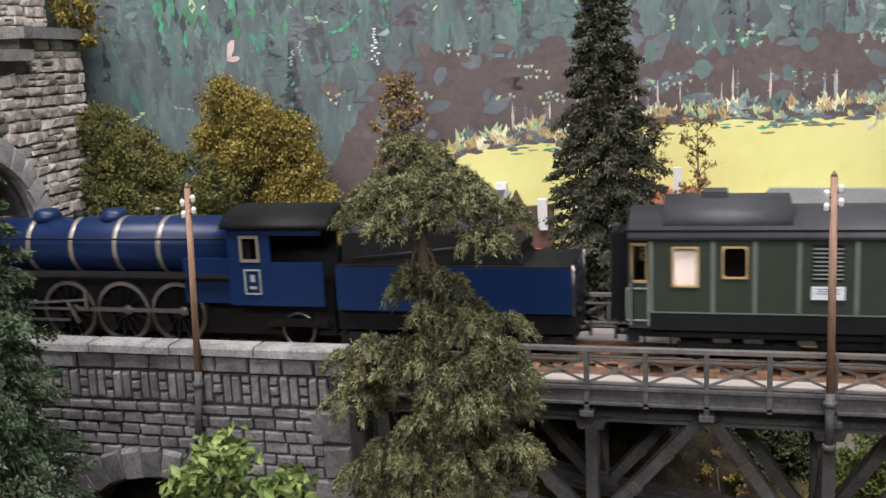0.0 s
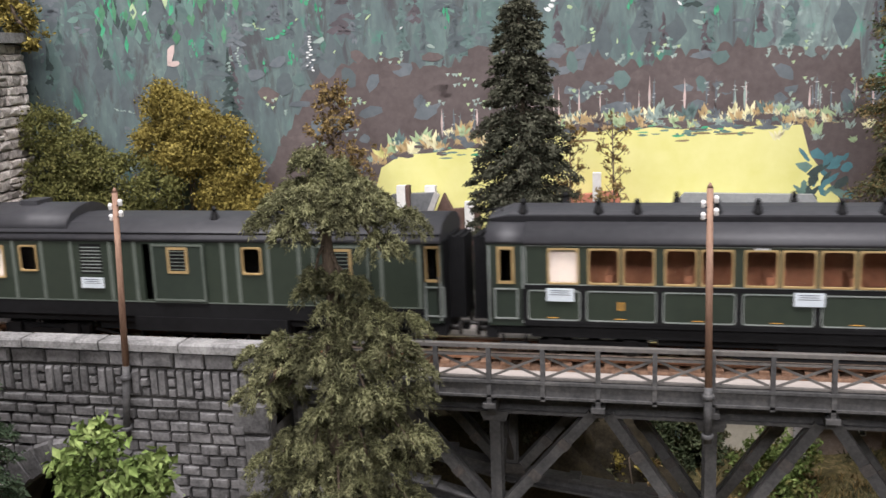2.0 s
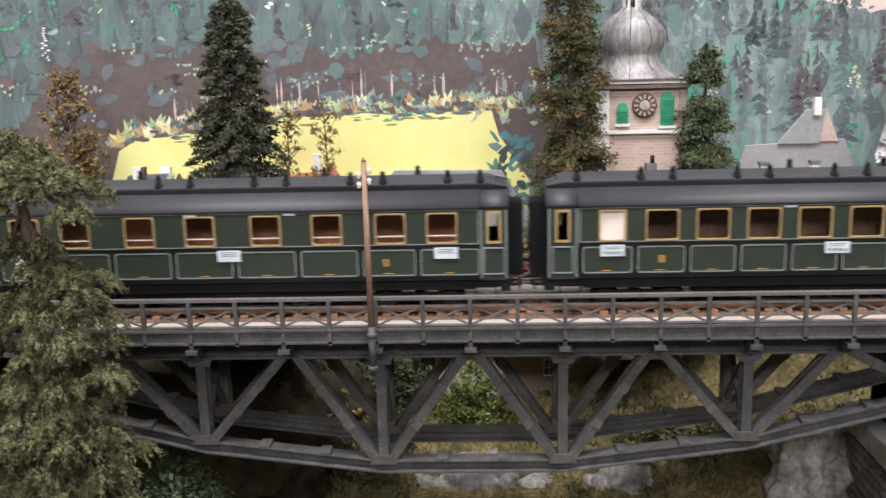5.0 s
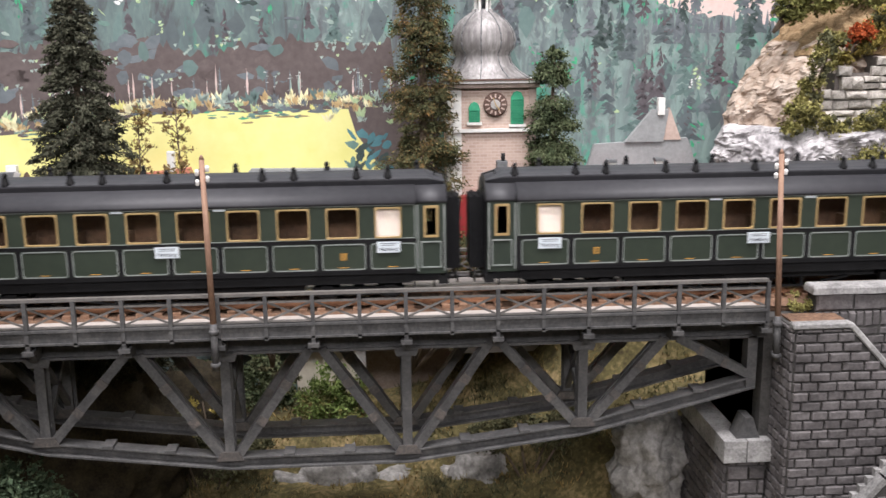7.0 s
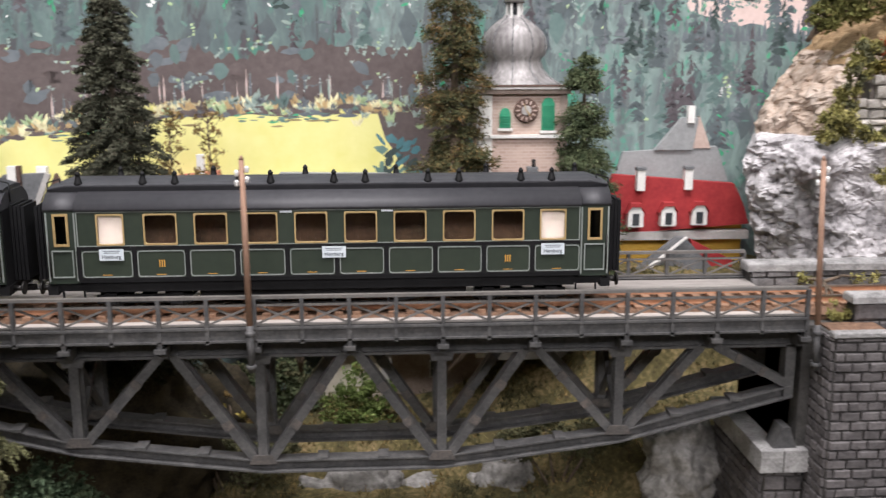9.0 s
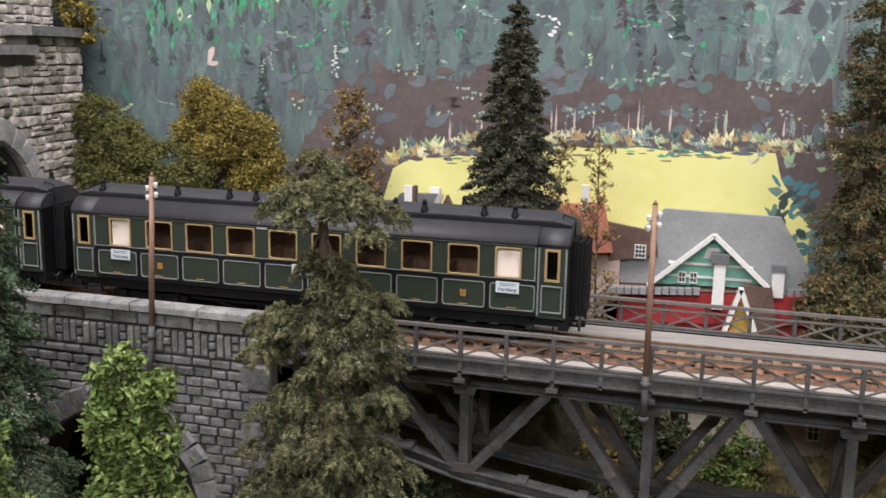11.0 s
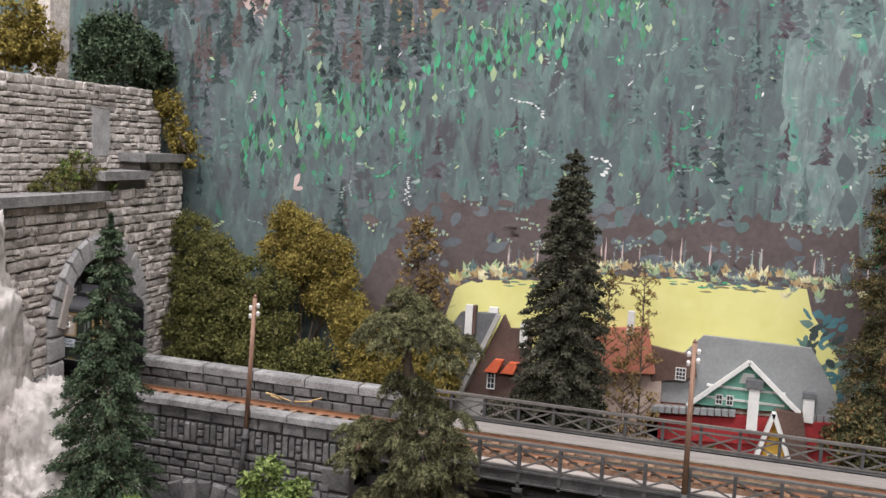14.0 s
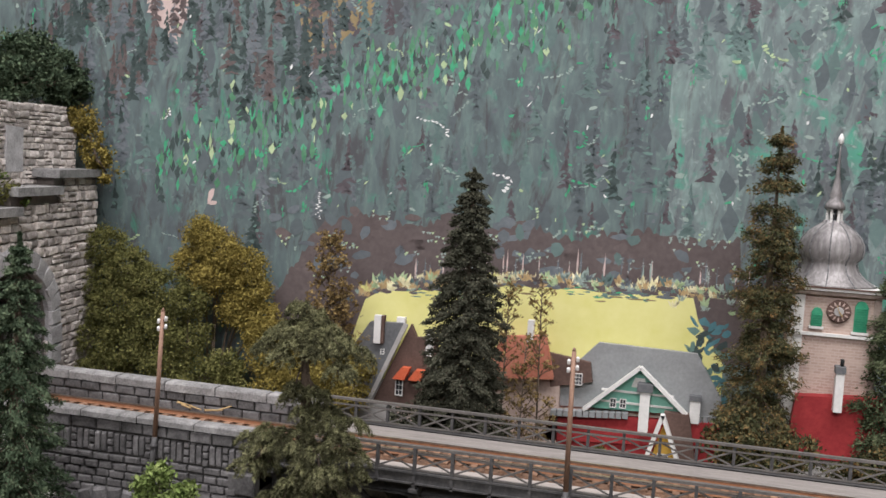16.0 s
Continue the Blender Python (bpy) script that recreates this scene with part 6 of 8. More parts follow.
# bodies ride on their wheels: lift all but the running gear
for car in (coach4, coach3, coach2, coach1, baggage, tender, loco):
    for ob in car.children:
        if not any(w in ob.name for w in ("bogie", "wheelset", "rod", "trailing_tyre", "cylinder", "slide_bar", "valve_gear")):
            ob.location.z += 2.6 * MM
    car.scale = (0.982, 0.982, 1.0)

# vehicle middles behind the tail of the train, in millimetres
OFFSETS = ((coach4, -109), (coach3, -345.6), (coach2, -577.6), (coach1, -810), (baggage, -1030), (tender, -1185.5), (loco, -1287.5))
TAIL = [(0.0, 1139), (0.5, 1085), (1.0, 1027.5), (1.5, 971), (2.0, 914.5), (2.5, 860.5), (3.0, 806.5), (3.5, 753.5), (4.0, 700.5), (4.5, 647.6), (5.0, 594), (5.2, 572.5), (7.3, 367), (7.5, 347), (8.0, 301), (8.5, 256), (9.0, 210.5), (9.5, 167), (10.0, 123.5), (10.2, 105.5), (12.5, -89), (13.0, -133), (13.5, -177), (14.0, -226), (16.0, -405)]


def tail_at(t):
    for (a, xa), (b, xb) in zip(TAIL, TAIL[1:]):
        if t <= b:
            return xa + (xb - xa) * (t - a) / (b - a)
    return TAIL[-1][1]


def motions():
    for ob, off in OFFSETS:
        walk(ob, [(t, pose((x + off) * MM, TY * MM, RAILTOP * MM)) for t, x in TAIL])
    for i, w in enumerate(wheelsets):
        walk(w, [(k / 10, pose(DRIVERS[i] * MM, 0, 11.6 * MM, 0, math.degrees(-(tail_at(0) - tail_at(k / 10)) / 11.6) + 70)) for k in range(161)])
    for rod in rods:
        rows = []
        for k in range(161):
            a = -(tail_at(0) - tail_at(k / 10)) / 11.6 + radians(70)
            rows.append((k / 10, pose(4 * math.sin(a) * MM, 0, 4 * math.cos(a) * MM)))
        walk(rod, rows)

# ---- telegraph poles ----
def pole(top, foot, low, label):
    p_ = thing("telegraph_pole", label, "pole", "telegraph poles")
    top, foot, low = Vector(top), Vector(foot), Vector(low)
    shaft = B()
    tube(shaft, foot, top, 1.2, 1.0, 12)
    tube(shaft, top, top + (top - foot).normalized() * 1.6, 1.0, 0.3, 12)
    part("shaft", shaft, WOODPOLE, p_, "brown wooden shaft")
    sl = B()
    tube(sl, low, foot + (top - foot) * 0.01, 1.3, 1.35, 12)
    part("steel_socket", sl, STEEL, p_, "grey steel socket")
    for q in (0.12, 0.85):
        c = low + (foot - low) * q
        cl = B()
        lathe(cl, c, [(1.8, -0.8), (2.0, -0.5), (2.0, 0.5), (1.8, 0.8)], 12)
        box(cl, c.x - 0.9, c.x + 0.9, c.y, c.y + 4, c.z - 0.7, c.z + 0.7)
        part("clamp", cl, STEEL, p_)
    for k, (dx, dz) in enumerate(((-1.9, 8.5), (1.9, 7.2), (-1.9, 4.8), (1.9, 3.4))):
        c = top + Vector((dx, -0.4, -dz))
        part("insulator", lathe(B(), c, [(0.5, -1.2), (0.85, -0.8), (0.7, 0), (0.95, 0.5), (0.4, 1.2)], 10), PORCELAIN, p_, "white porcelain insulator")
        pin = B()
        tube(pin, (top.x, c.y, c.z - 1), (c.x, c.y, c.z - 1), 0.25, 0.25, 6)
        part("pin", pin, BLACK, p_)


pole((-125, -12, 234), (-127.5, -12, 172), (-130, -12, 146), "leaning brown wooden telegraph pole in front of the wall")
pole((70, -3.5, 233.5), (70.5, -3.5, 170), (70.5, -3.5, 152), "brown wooden telegraph pole clamped to the bridge railing")
pole((290, -0.5, 231), (291.5, -3, 166), (292, -3, 148), "brown wooden telegraph pole at the bridge end")

# ---- foliage ----
NR = np.random.RandomState(11)


def leaf_mesh(name, pts, size, material, flat=0.35, tri=False, spread=0.5, hang=0.0):
    """Small leaf faces scattered at points (n, 3) in millimetres, each turned at random."""
    pts = np.asarray(pts, float)
    n = len(pts)
    nrm = NR.normal(size=(n, 3))
    nrm[:, 2] += flat
    nrm /= np.linalg.norm(nrm, axis=1)[:, None]
    a = np.cross(nrm, NR.normal(size=(n, 3)))
    if hang:
        a = a * (1 - hang) + np.array((0, 0, -1.0)) * hang * np.linalg.norm(a, axis=1)[:, None] * 2
        a -= nrm * (a * nrm).sum(1)[:, None]
    a /= np.linalg.norm(a, axis=1)[:, None] + 1e-9
    b = np.cross(nrm, a)
    s = size * NR.uniform(1 - spread, 1 + spread, size=(n, 1))
    k = 3 if tri else 4
    cs = [(-1, -0.6), (1, -0.3), (0.1, 0.9)] if tri else [(-1, 0), (0, -0.55), (1, 0), (0, 0.55)]
    v = np.stack([pts + s * (a * c[0] + b * c[1]) + nrm * s * (0.25 if i % 2 else 0) for i, c in enumerate(cs)], 1).reshape(-1, 3) * MM
    me = bpy.data.meshes.new(name)
    me.from_pydata(v.tolist(), [], np.arange(n * k).reshape(n, k).tolist())
    me.materials.append(material)
    return me


def needles(name, starts, ends, wide, material):
    """Thin three-cornered needles from start to end, each turned at random."""
    p, e = np.concatenate(starts), np.concatenate(ends)
    sd = np.cross(e - p, NR.normal(size=p.shape))
    sd *= wide / (np.linalg.norm(sd, axis=1)[:, None] + 1e-9)
    me = bpy.data.meshes.new(name)
    me.from_pydata((np.stack([p - sd, p + sd, e], 1).reshape(-1, 3) * MM).tolist(), [], np.arange(len(p) * 3).reshape(-1, 3).tolist())
    me.materials.append(material)
    return me


def clump_points(lobes, n, gap=0.35, shell=0.55):
    """Points in small tufts spread over rounded lobes (x, y, z, rx, rz); thinner inside and with gaps."""
    lobes = np.asarray(lobes, float)
    wts = lobes[:, 3] * lobes[:, 4]
    pick = NR.choice(len(lobes), size=n // 34 + 1, p=wts / wts.sum())
    d = NR.normal(size=(len(pick), 3))
    d /= np.linalg.norm(d, axis=1)[:, None]
    rad = NR.uniform(shell, 1.08, size=(len(pick), 1)) ** 0.7
    keep = NR.uniform(size=len(pick)) > gap * (0.5 + 0.5 * np.sin(d[:, 0] * 5 + pick) * np.cos(d[:, 2] * 6 + pick * 2))
    c = lobes[pick][:, :3] + d * rad * lobes[pick][:, [3, 3, 4]]
    c = c[keep]
    tuft = NR.uniform(0.1, 0.22, size=(len(c), 1, 1)) * lobes[pick][keep][:, 3][:, None, None] + 0.6
    return (c[:, None, :] + NR.normal(size=(len(c), 34, 3)) * tuft * 0.75).reshape(-1, 3)


def limbs(bm, base, targets, r0, r1):
    for t in targets:
        p, q = Vector(base), Vector(t)
        m_ = p + (q - p) * 0.5 + Vector((0, 0, (q - p).length * 0.08))
        tube(bm, p, m_, r0, (r0 + r1) / 2, 5)
        tube(bm, m_, q, (r0 + r1) / 2, r1, 5)


def conifer(x, y, z0, z1, radius, material, label, n=9000, size=1.5, layers=20, droop=0.35, power=0.85, start=0.08, name="conifer_tree", lean=(0, 0), ragged=0.3, seed=1, loose=0.0):
    rg = np.random.RandomState(seed)
    t = thing(name, label, "tree")
    h = z1 - z0
    trunk = B()
    tube(trunk, (x, y, z0), (x + lean[0] * 0.5, y + lean[1] * 0.5, z0 + h * 0.5), radius * 0.09 + 0.8, radius * 0.06 + 0.6, 8)
    tube(trunk, (x + lean[0] * 0.5, y + lean[1] * 0.5, z0 + h * 0.5), (x + lean[0], y + lean[1], z1 - 1), radius * 0.06 + 0.6, 0.3, 8)
    part("trunk", trunk, BARK, t, "thin brown trunk")
    br, pts, ends = B(), [], []
    for k in range(layers):
        f = start + (1 - start) * (k + rg.uniform(-0.3 - loose, 0.3 + loose)) / layers
        f = min(max(f, 0.02), 0.985)
        zc = z0 + h * f
        cx, cy = x + lean[0] * f, y + lean[1] * f
        rr = radius * (1 - f) ** power + 1.2
        m_ = max(5, int(5 + 7 * (1 - f))) if not loose else 4
        a0 = rg.uniform(0, 6.28)
        for j in range(m_):
            a = a0 + 6.283 * j / m_ + rg.uniform(-0.3 - loose, 0.3 + loose)
            L = rr * (1 - ragged * rg.uniform(0, 1)) * (1.12 if rg.uniform() < 0.15 else 1)
            e = np.array((cx + L * math.cos(a), cy + L * math.sin(a), zc - droop * L + rg.uniform(-1, 1)))
            o = np.array((cx, cy, zc + 0.12 * L))
            tube(br, o, e, 0.45, 0.15, 4)
            m2 = int(n / (layers * m_) * (0.35 + 1.3 * (1 - f)))
            q = rg.uniform(0.12, 1.04, size=(m2, 1)) ** 0.7
            w = (0.17 + 0.1 * loose) * L * (1.15 - q) + 0.7 + 0.9 * loose
            pt = o + (e - o) * q + rg.normal(size=(m2, 3)) * w * np.array((0.8, 0.8, 0.55))
            pts.append(pt)
            dd = (e - o) / L * 0.9 + rg.normal(size=pt.shape) * 0.55 + np.array((0, 0, -0.2))
            ends.append(pt + dd / np.linalg.norm(dd, axis=1)[:, None] * size * rg.uniform(1.1, 2.6, size=(m2, 1)))
    q = rg.uniform(0, 1, size=(int(n * 0.02) + 10, 1))
    pts.append(np.array((x + lean[0], y + lean[1], z1)) - np.array((0, 0, h * 0.08)) * q + rg.normal(size=q.shape[:1] + (3,)) * 0.6 * (0.4 + q))
    ends.append(pts[-1] + rg.normal(size=pts[-1].shape) * 0.5 + np.array((0, 0, 0.8)))
    part("branchwork", br, BARK, t)
    cr = new("crown", needles("crown", pts, ends, size * 0.52, material))
    cr.parent = t
    cr["label"] = "needle foliage"
    return t


def bush(name, label, base, lobes, n, size, material, second=None, category="bush", gap=0.35):
    t = thing(name, label, category)
    st = B()
    limbs(st, base, [(l[0], l[1], l[2]) for l in lobes], 1.0, 0.35)
    part("stem", st, BARK, t)
    cr = new("crown", leaf_mesh("crown", clump_points(lobes, n, gap), size, material, tri=False))
    cr.parent = t
    if second:
        cr = new("crown", leaf_mesh("crown", clump_points([(l[0] + 1, l[1] - 2, l[2] + 2, l[3] * 1.02, l[4]) for l in lobes], n // 4, 0.5), size, second))
        cr.parent = t
        cr["label"] = "lighter outer foliage"
    return t


def sapling(x, y, z0, z1, label, leafs, material, seed, spread=10, twigs=26, name="bare_sapling"):
    rg = np.random.RandomState(seed)
    t = thing(name, label, "tree")
    st, pts = B(), []
    top = Vector((x + rg.uniform(-3, 3), y, z1))
    tube(st, (x, y, z0), top, 0.9, 0.25, 6)
    for k in range(twigs):
        f = rg.uniform(0.2, 0.98)
        o = Vector((x, y, z0)).lerp(top, f)
        a = rg.uniform(0, 6.28)
        L = spread * (1.1 - f) * rg.uniform(0.6, 1.3) + 2
        e = o + Vector((math.cos(a) * L, math.sin(a) * L * 0.5, L * rg.uniform(0.5, 1.1)))
        tube(st, o, e, 0.35, 0.12, 4)
        for j in range(3):
            q = o.lerp(e, rg.uniform(0.4, 1))
            e2 = q + Vector((rg.uniform(-4, 4), rg.uniform(-2, 2), rg.uniform(0, 4)))
            tube(st, q, e2, 0.18, 0.08, 3)
            pts += [np.array(e2) + rg.normal(size=3) * 0.9 for _ in range(leafs)]
    part("stem", st, BARK, t, "thin brown twigs")
    cr = new("crown", leaf_mesh("crown", pts, 1.0, material))
    cr.parent = t
    return t


# near trees
SP = -61
conifer(-170, SP, 40, 271, 50, LEAF_SPRUCE, "blue-green spruce in front of the tunnel wall", 110000, 0.85, 40, 0.32, 0.82, 0.1, "spruce_tree", (3, 0), 0.5, 2)
ot = thing("mossy_tree", "shaggy olive-green tree standing before the bridge", "tree")
tr = B()
OX, OY = -37, -52
tube(tr, (OX + 4, OY, 10), (OX + 1, OY, 150), 4.2, 3.4, 9)
tube(tr, (OX + 1, OY, 150), (OX + 3, OY, 205), 3.4, 2.4, 9)
tube(tr, (OX + 3, OY, 205), (OX + 1, OY, 236), 2.4, 1.4, 8)
tube(tr, (OX + 1, OY, 236), (OX - 2, OY, 252), 1.4, 0.4, 8)
part("trunk", tr, BARK, ot, "grey-brown trunk")
# boughs: height on the trunk, way round, reach, fall at the tip, fullness
BOUGHS = [(249, 200, 6, 2, 0.3), (246, 20, 7, 3, 0.3), (244, 270, 6, 4, 0.35), (241, 165, 15, 7, 0.8), (238, 195, 18, 8, 0.9), (241, 345, 17, 7, 0.8), (238, 12, 22, 10, 0.9), (240, 255, 11, 8, 0.9), (239, 305, 14, 9, 1), (236, 228, 14, 9, 0.9), (236, 90, 12, 8, 0.8), (235, 330, 20, 12, 0.9),
          (224, 250, 6, 9, 0.6), (222, 310, 6.5, 9, 0.6), (218, 190, 6, 8, 0.6), (218, 350, 7.5, 8, 0.6), (213, 275, 6.5, 8, 0.6), (207, 10, 20, 8, 0.9), (205, 335, 22, 11, 0.9), (206, 285, 7, 9, 0.7),
          (194, 178, 25, 7, 1), (191, 200, 24, 13, 1), (188, 165, 21, 13, 0.8), (200, 262, 8, 10, 0.8), (198, 350, 25, 12, 1), (194, 322, 20, 14, 1.1), (190, 8, 23, 13, 1), (190, 285, 12, 14, 1),
          (181, 342, 26, 14, 1.1), (180, 305, 18, 15, 1.1), (178, 235, 11, 14, 0.9), (172, 15, 22, 13, 0.9), (169, 196, 21, 12, 1.1), (165, 168, 19, 13, 0.9), (166, 285, 14, 16, 1.1), (161, 345, 24, 13, 1.1), (160, 320, 20, 15, 1.1), (160, 238, 17, 15, 1.1),
          (154, 186, 26, 14, 1.2), (151, 15, 28, 14, 1.2), (150, 265, 16, 16, 1.2), (148, 338, 27, 14, 1.2), (146, 212, 23, 16, 1.2), (143, 305, 17, 16, 1.2), (140, 165, 27, 14, 1.1), (137, 195, 29, 16, 1.2), (134, 350, 28, 15, 1.2), (133, 245, 20, 16, 1.2), (130, 320, 24, 16, 1.2), (128, 285, 20, 16, 1.2), (124, 182, 30, 16, 1.2), (121, 215, 26, 17, 1.2), (118, 15, 28, 16, 1.2), (115, 300, 22, 17, 1.2), (112, 250, 24, 17, 1.2), (110, 335, 26, 16, 1.2), (106, 195, 31, 17, 1.2)]
MR = np.random.RandomState(21)
br, needle_o, needle_e, tip_o, tip_e = B(), [], [], [], []
for hz, turn_, reach, fall, full in BOUGHS:
    a = radians(turn_ + MR.uniform(-8, 8))
    out_ = np.array((math.cos(a), math.sin(a) * 0.85, 0))
    o = np.array((OX + 2.0, OY, hz))
    at_ = lambda q: o + out_ * reach * q + np.array((0, 0, 2.2 * math.sin(q * 2.2) - fall * q ** 2.2))
    for q0, q1 in ((0, 0.35), (0.35, 0.7), (0.7, 1.0)):
        tube(br, at_(q0), at_(q1), 0.8 - 0.5 * q0, 0.8 - 0.5 * q1, 5)
    side = np.array((-out_[1], out_[0], 0))
    pads = [(q, w) for q, w in ((0.3, 0.55), (0.62, 0.85), (0.95, 1.0)) if reach * q > 5 or full < 0.5]
    for q, w in pads:
        c = at_(q) + MR.normal(size=3) * np.array((0.8, 0.8, 0.5))
        rx = (2.4 + 0.2 * reach) * w * min(1.15, full + 0.15)
        twigs = int(20 + 3.2 * rx)
        for k in range(twigs):
            g, d0 = MR.uniform(0, 6.283), math.sqrt(MR.uniform(0, 1))
            flat_ = out_ * math.cos(g) + side * math.sin(g)
            p0 = c + flat_ * rx * d0 * 0.75 + np.array((0, 0, 0.42 * rx * (1 - d0 * d0)))
            way = flat_ * (0.35 + 0.75 * d0) + out_ * 0.3 + np.array((0, 0, 0.35 - 1.25 * d0))
            way /= np.linalg.norm(way)
            L = MR.uniform(2.2, 4.6) * (0.7 + 0.5 * d0)
            n = 48
            s_ = MR.uniform(0, 1, size=(n, 1))
            p = p0 + way * L * s_ + np.array((0, 0, -1.0)) * L * 0.4 * s_ ** 2 + MR.normal(size=(n, 3)) * (0.62 - 0.32 * s_)
            d = way + np.array((0, 0, -0.15)) + MR.normal(size=(n, 3)) * 0.8
            d /= np.linalg.norm(d, axis=1)[:, None]
            e = p + d * MR.uniform(0.7, 1.9, size=(n, 1))
            # paler needles, nudged upwards, put the light on the pad tops into colour
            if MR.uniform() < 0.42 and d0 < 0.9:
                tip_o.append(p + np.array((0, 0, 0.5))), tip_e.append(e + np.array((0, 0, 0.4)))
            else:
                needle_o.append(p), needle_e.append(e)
part("branchwork", br, BARK, ot)


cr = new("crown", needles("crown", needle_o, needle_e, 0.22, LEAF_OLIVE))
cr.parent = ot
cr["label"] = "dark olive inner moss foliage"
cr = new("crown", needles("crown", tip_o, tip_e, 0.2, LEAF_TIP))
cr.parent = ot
cr["label"] = "pale olive moss-like needles standing in for lit pad tops"
bush("garden_bush", "bright green leafy bush at the layout's front edge", (-25, -186, 130), [(-23, -186, 220, 3.5, 4), (-29, -184, 214, 4, 4), (-16, -187, 216, 3.5, 4), (-22, -188, 210, 6, 5), (-18, -186, 204, 6, 7), (-27, -184, 204, 6, 7), (-22, -185, 190, 9, 10), (-24, -184, 172, 10, 10)], 15000, 0.85, LEAF_BRIGHT)
bush("garden_bush", "bright green leafy bush at the layout's front edge", (-68, -186, 130), [(-65, -186, 202, 4.5, 4), (-77, -184, 197, 5, 4), (-57, -186, 199, 4, 4), (-67, -186, 192, 9, 6), (-66, -186, 178, 12, 9)], 12000, 0.85, LEAF_BRIGHT)
ledge = B()
extrude_x(ledge, [(-260, -2), (-260, 120), (-215, 165), (-170, 150), (-140, 60), (-138, -2)], -200, 60)
solid("front_bank", ledge, GRASS, kind="structure")

# trees and bushes behind the track
conifer(-2, 98, 100, 309, 36, LEAF_FIR, "dark grey-green fir behind the bridge", 110000, 0.95, 42, 0.2, 0.62, 0.12, "fir_tree", (-2, 8), 0.28, 3)
conifer(160, 158, 110, 342, 30, LEAF_RUST, "rust-tipped conifer beside the church tower", 54000, 0.95, 46, 0.3, 0.45, 0.06, "pine_tree", (0, 2), 0.62, 4, 1.0)
conifer(230, 160, 110, 270, 29, LEAF_PINE, "green conifer beside the church tower", 46000, 1.0, 34, 0.3, 0.5, 0.1, "pine_tree", (0, 2), 0.5, 5, 1.0)
bush("yellow_tree", "mustard-yellow autumn tree behind the parapet", (-182, 148, 130), [(-192, 150, 256, 12, 10), (-178, 148, 248, 13, 10), (-163, 150, 240, 13, 9), (-200, 150, 236, 11, 10), (-180, 146, 230, 14, 10), (-158, 150, 222, 13, 11), (-164, 148, 210, 13, 10), (-150, 148, 206, 13, 11), (-146, 148, 194, 13, 10)], 46000, 0.85, LEAF_YELLOW, None, "tree")
bush("yellow_bush", "low mustard-yellow bush behind the parapet", (-120, 140, 110), [(-140, 142, 196, 13, 11), (-124, 140, 192, 13, 12), (-108, 142, 190, 12, 10), (-92, 144, 186, 12, 9), (-78, 144, 180, 9, 8), (-138, 140, 182, 14, 12), (-120, 138, 176, 15, 12), (-100, 140, 172, 14, 12), (-84, 142, 166, 11, 11), (-128, 136, 164, 16, 12), (-106, 138, 160, 16, 12), (-90, 140, 190, 9, 8)], 42000, 0.85, LEAF_YELLOW)
bush("green_bush", "dense olive-green bush behind the parapet", (-245, 142, 120), [(-258, 142, 244, 13, 12), (-240, 140, 232, 14, 12), (-226, 140, 226, 12, 10), (-262, 140, 218, 13, 12), (-244, 136, 208, 17, 13), (-224, 138, 204, 14, 12), (-258, 134, 186, 16, 13), (-234, 132, 182, 17, 14), (-250, 130, 162, 18, 12)], 38000, 0.9, LEAF_GREEN)
bush("green_bush", "olive-green bush below the yellow tree", (-198, 138, 110), [(-206, 138, 222, 12, 10), (-192, 136, 214, 13, 11), (-208, 134, 198, 13, 12), (-190, 132, 190, 14, 12), (-204, 128, 172, 15, 12), (-180, 130, 168, 16, 12), (-164, 132, 176, 12, 10), (-158, 130, 160, 14, 11)], 28000, 0.9, LEAF_GREEN)
sapling(-101, 150, 130, 262, "thin dry brown autumn tree", 13, LEAF_BROWN, 7, 30, 100, "autumn_tree")
sapling(-95, 148, 130, 230, "thin dry brown autumn tree", 11, LEAF_BROWN, 17, 26, 80, "autumn_tree")
sapling(10, 150, 110, 240, "thin bare sapling with a few brown leaves", 7, LEAF_BROWN, 8, 15, 48)
sapling(34, 152, 110, 246, "thin bare sapling with a few brown leaves", 7, LEAF_BROWN, 9, 15, 48)
sapling(24, 140, 110, 206, "twiggy brown shrub behind the railing", 6, LEAF_BROWN, 10, 16, 46, "brown_shrub")
bush("green_bush", "dark green bush at the fir's foot", (-30, 110, 110), [(-34, 112, 160, 14, 10), (-18, 108, 156, 15, 10), (14, 108, 156, 14, 11), (0, 104, 150, 18, 10)], 7000, 1.2, LEAF_FIR)
bush("green_bush", "small green shrub in front of the red roof", (78, 120, 110), [(76, 120, 150, 8, 7), (70, 118, 142, 9, 8), (84, 120, 140, 9, 8)], 2600, 1.1, LEAF_GREEN)
bush("green_bush", "dark conifer-like bush below the tower", (150, 130, 100), [(146, 132, 168, 15, 12), (164, 130, 160, 16, 12), (180, 132, 164, 13, 11), (150, 126, 148, 18, 12), (205, 136, 150, 14, 10), (226, 138, 160, 14, 12)], 9000, 1.3, LEAF_RUST)
bush("leafy_shrub", "light green leafy shrub below the bridge", (108, 158, 60), [(104, 158, 88, 11, 9), (118, 156, 82, 11, 9), (96, 154, 76, 11, 8), (110, 152, 72, 14, 8)], 3600, 1.2, LEAF_BRIGHT, LEAF_GREEN)
bush("dark_shrub", "dark green drooping shrub under the bridge", (-20, 20, 20), [(-18, 18, 96, 12, 9), (-8, 20, 88, 12, 9), (-28, 20, 86, 12, 9), (-16, 14, 76, 16, 10)], 7000, 1.3, LEAF_SPRUCE)
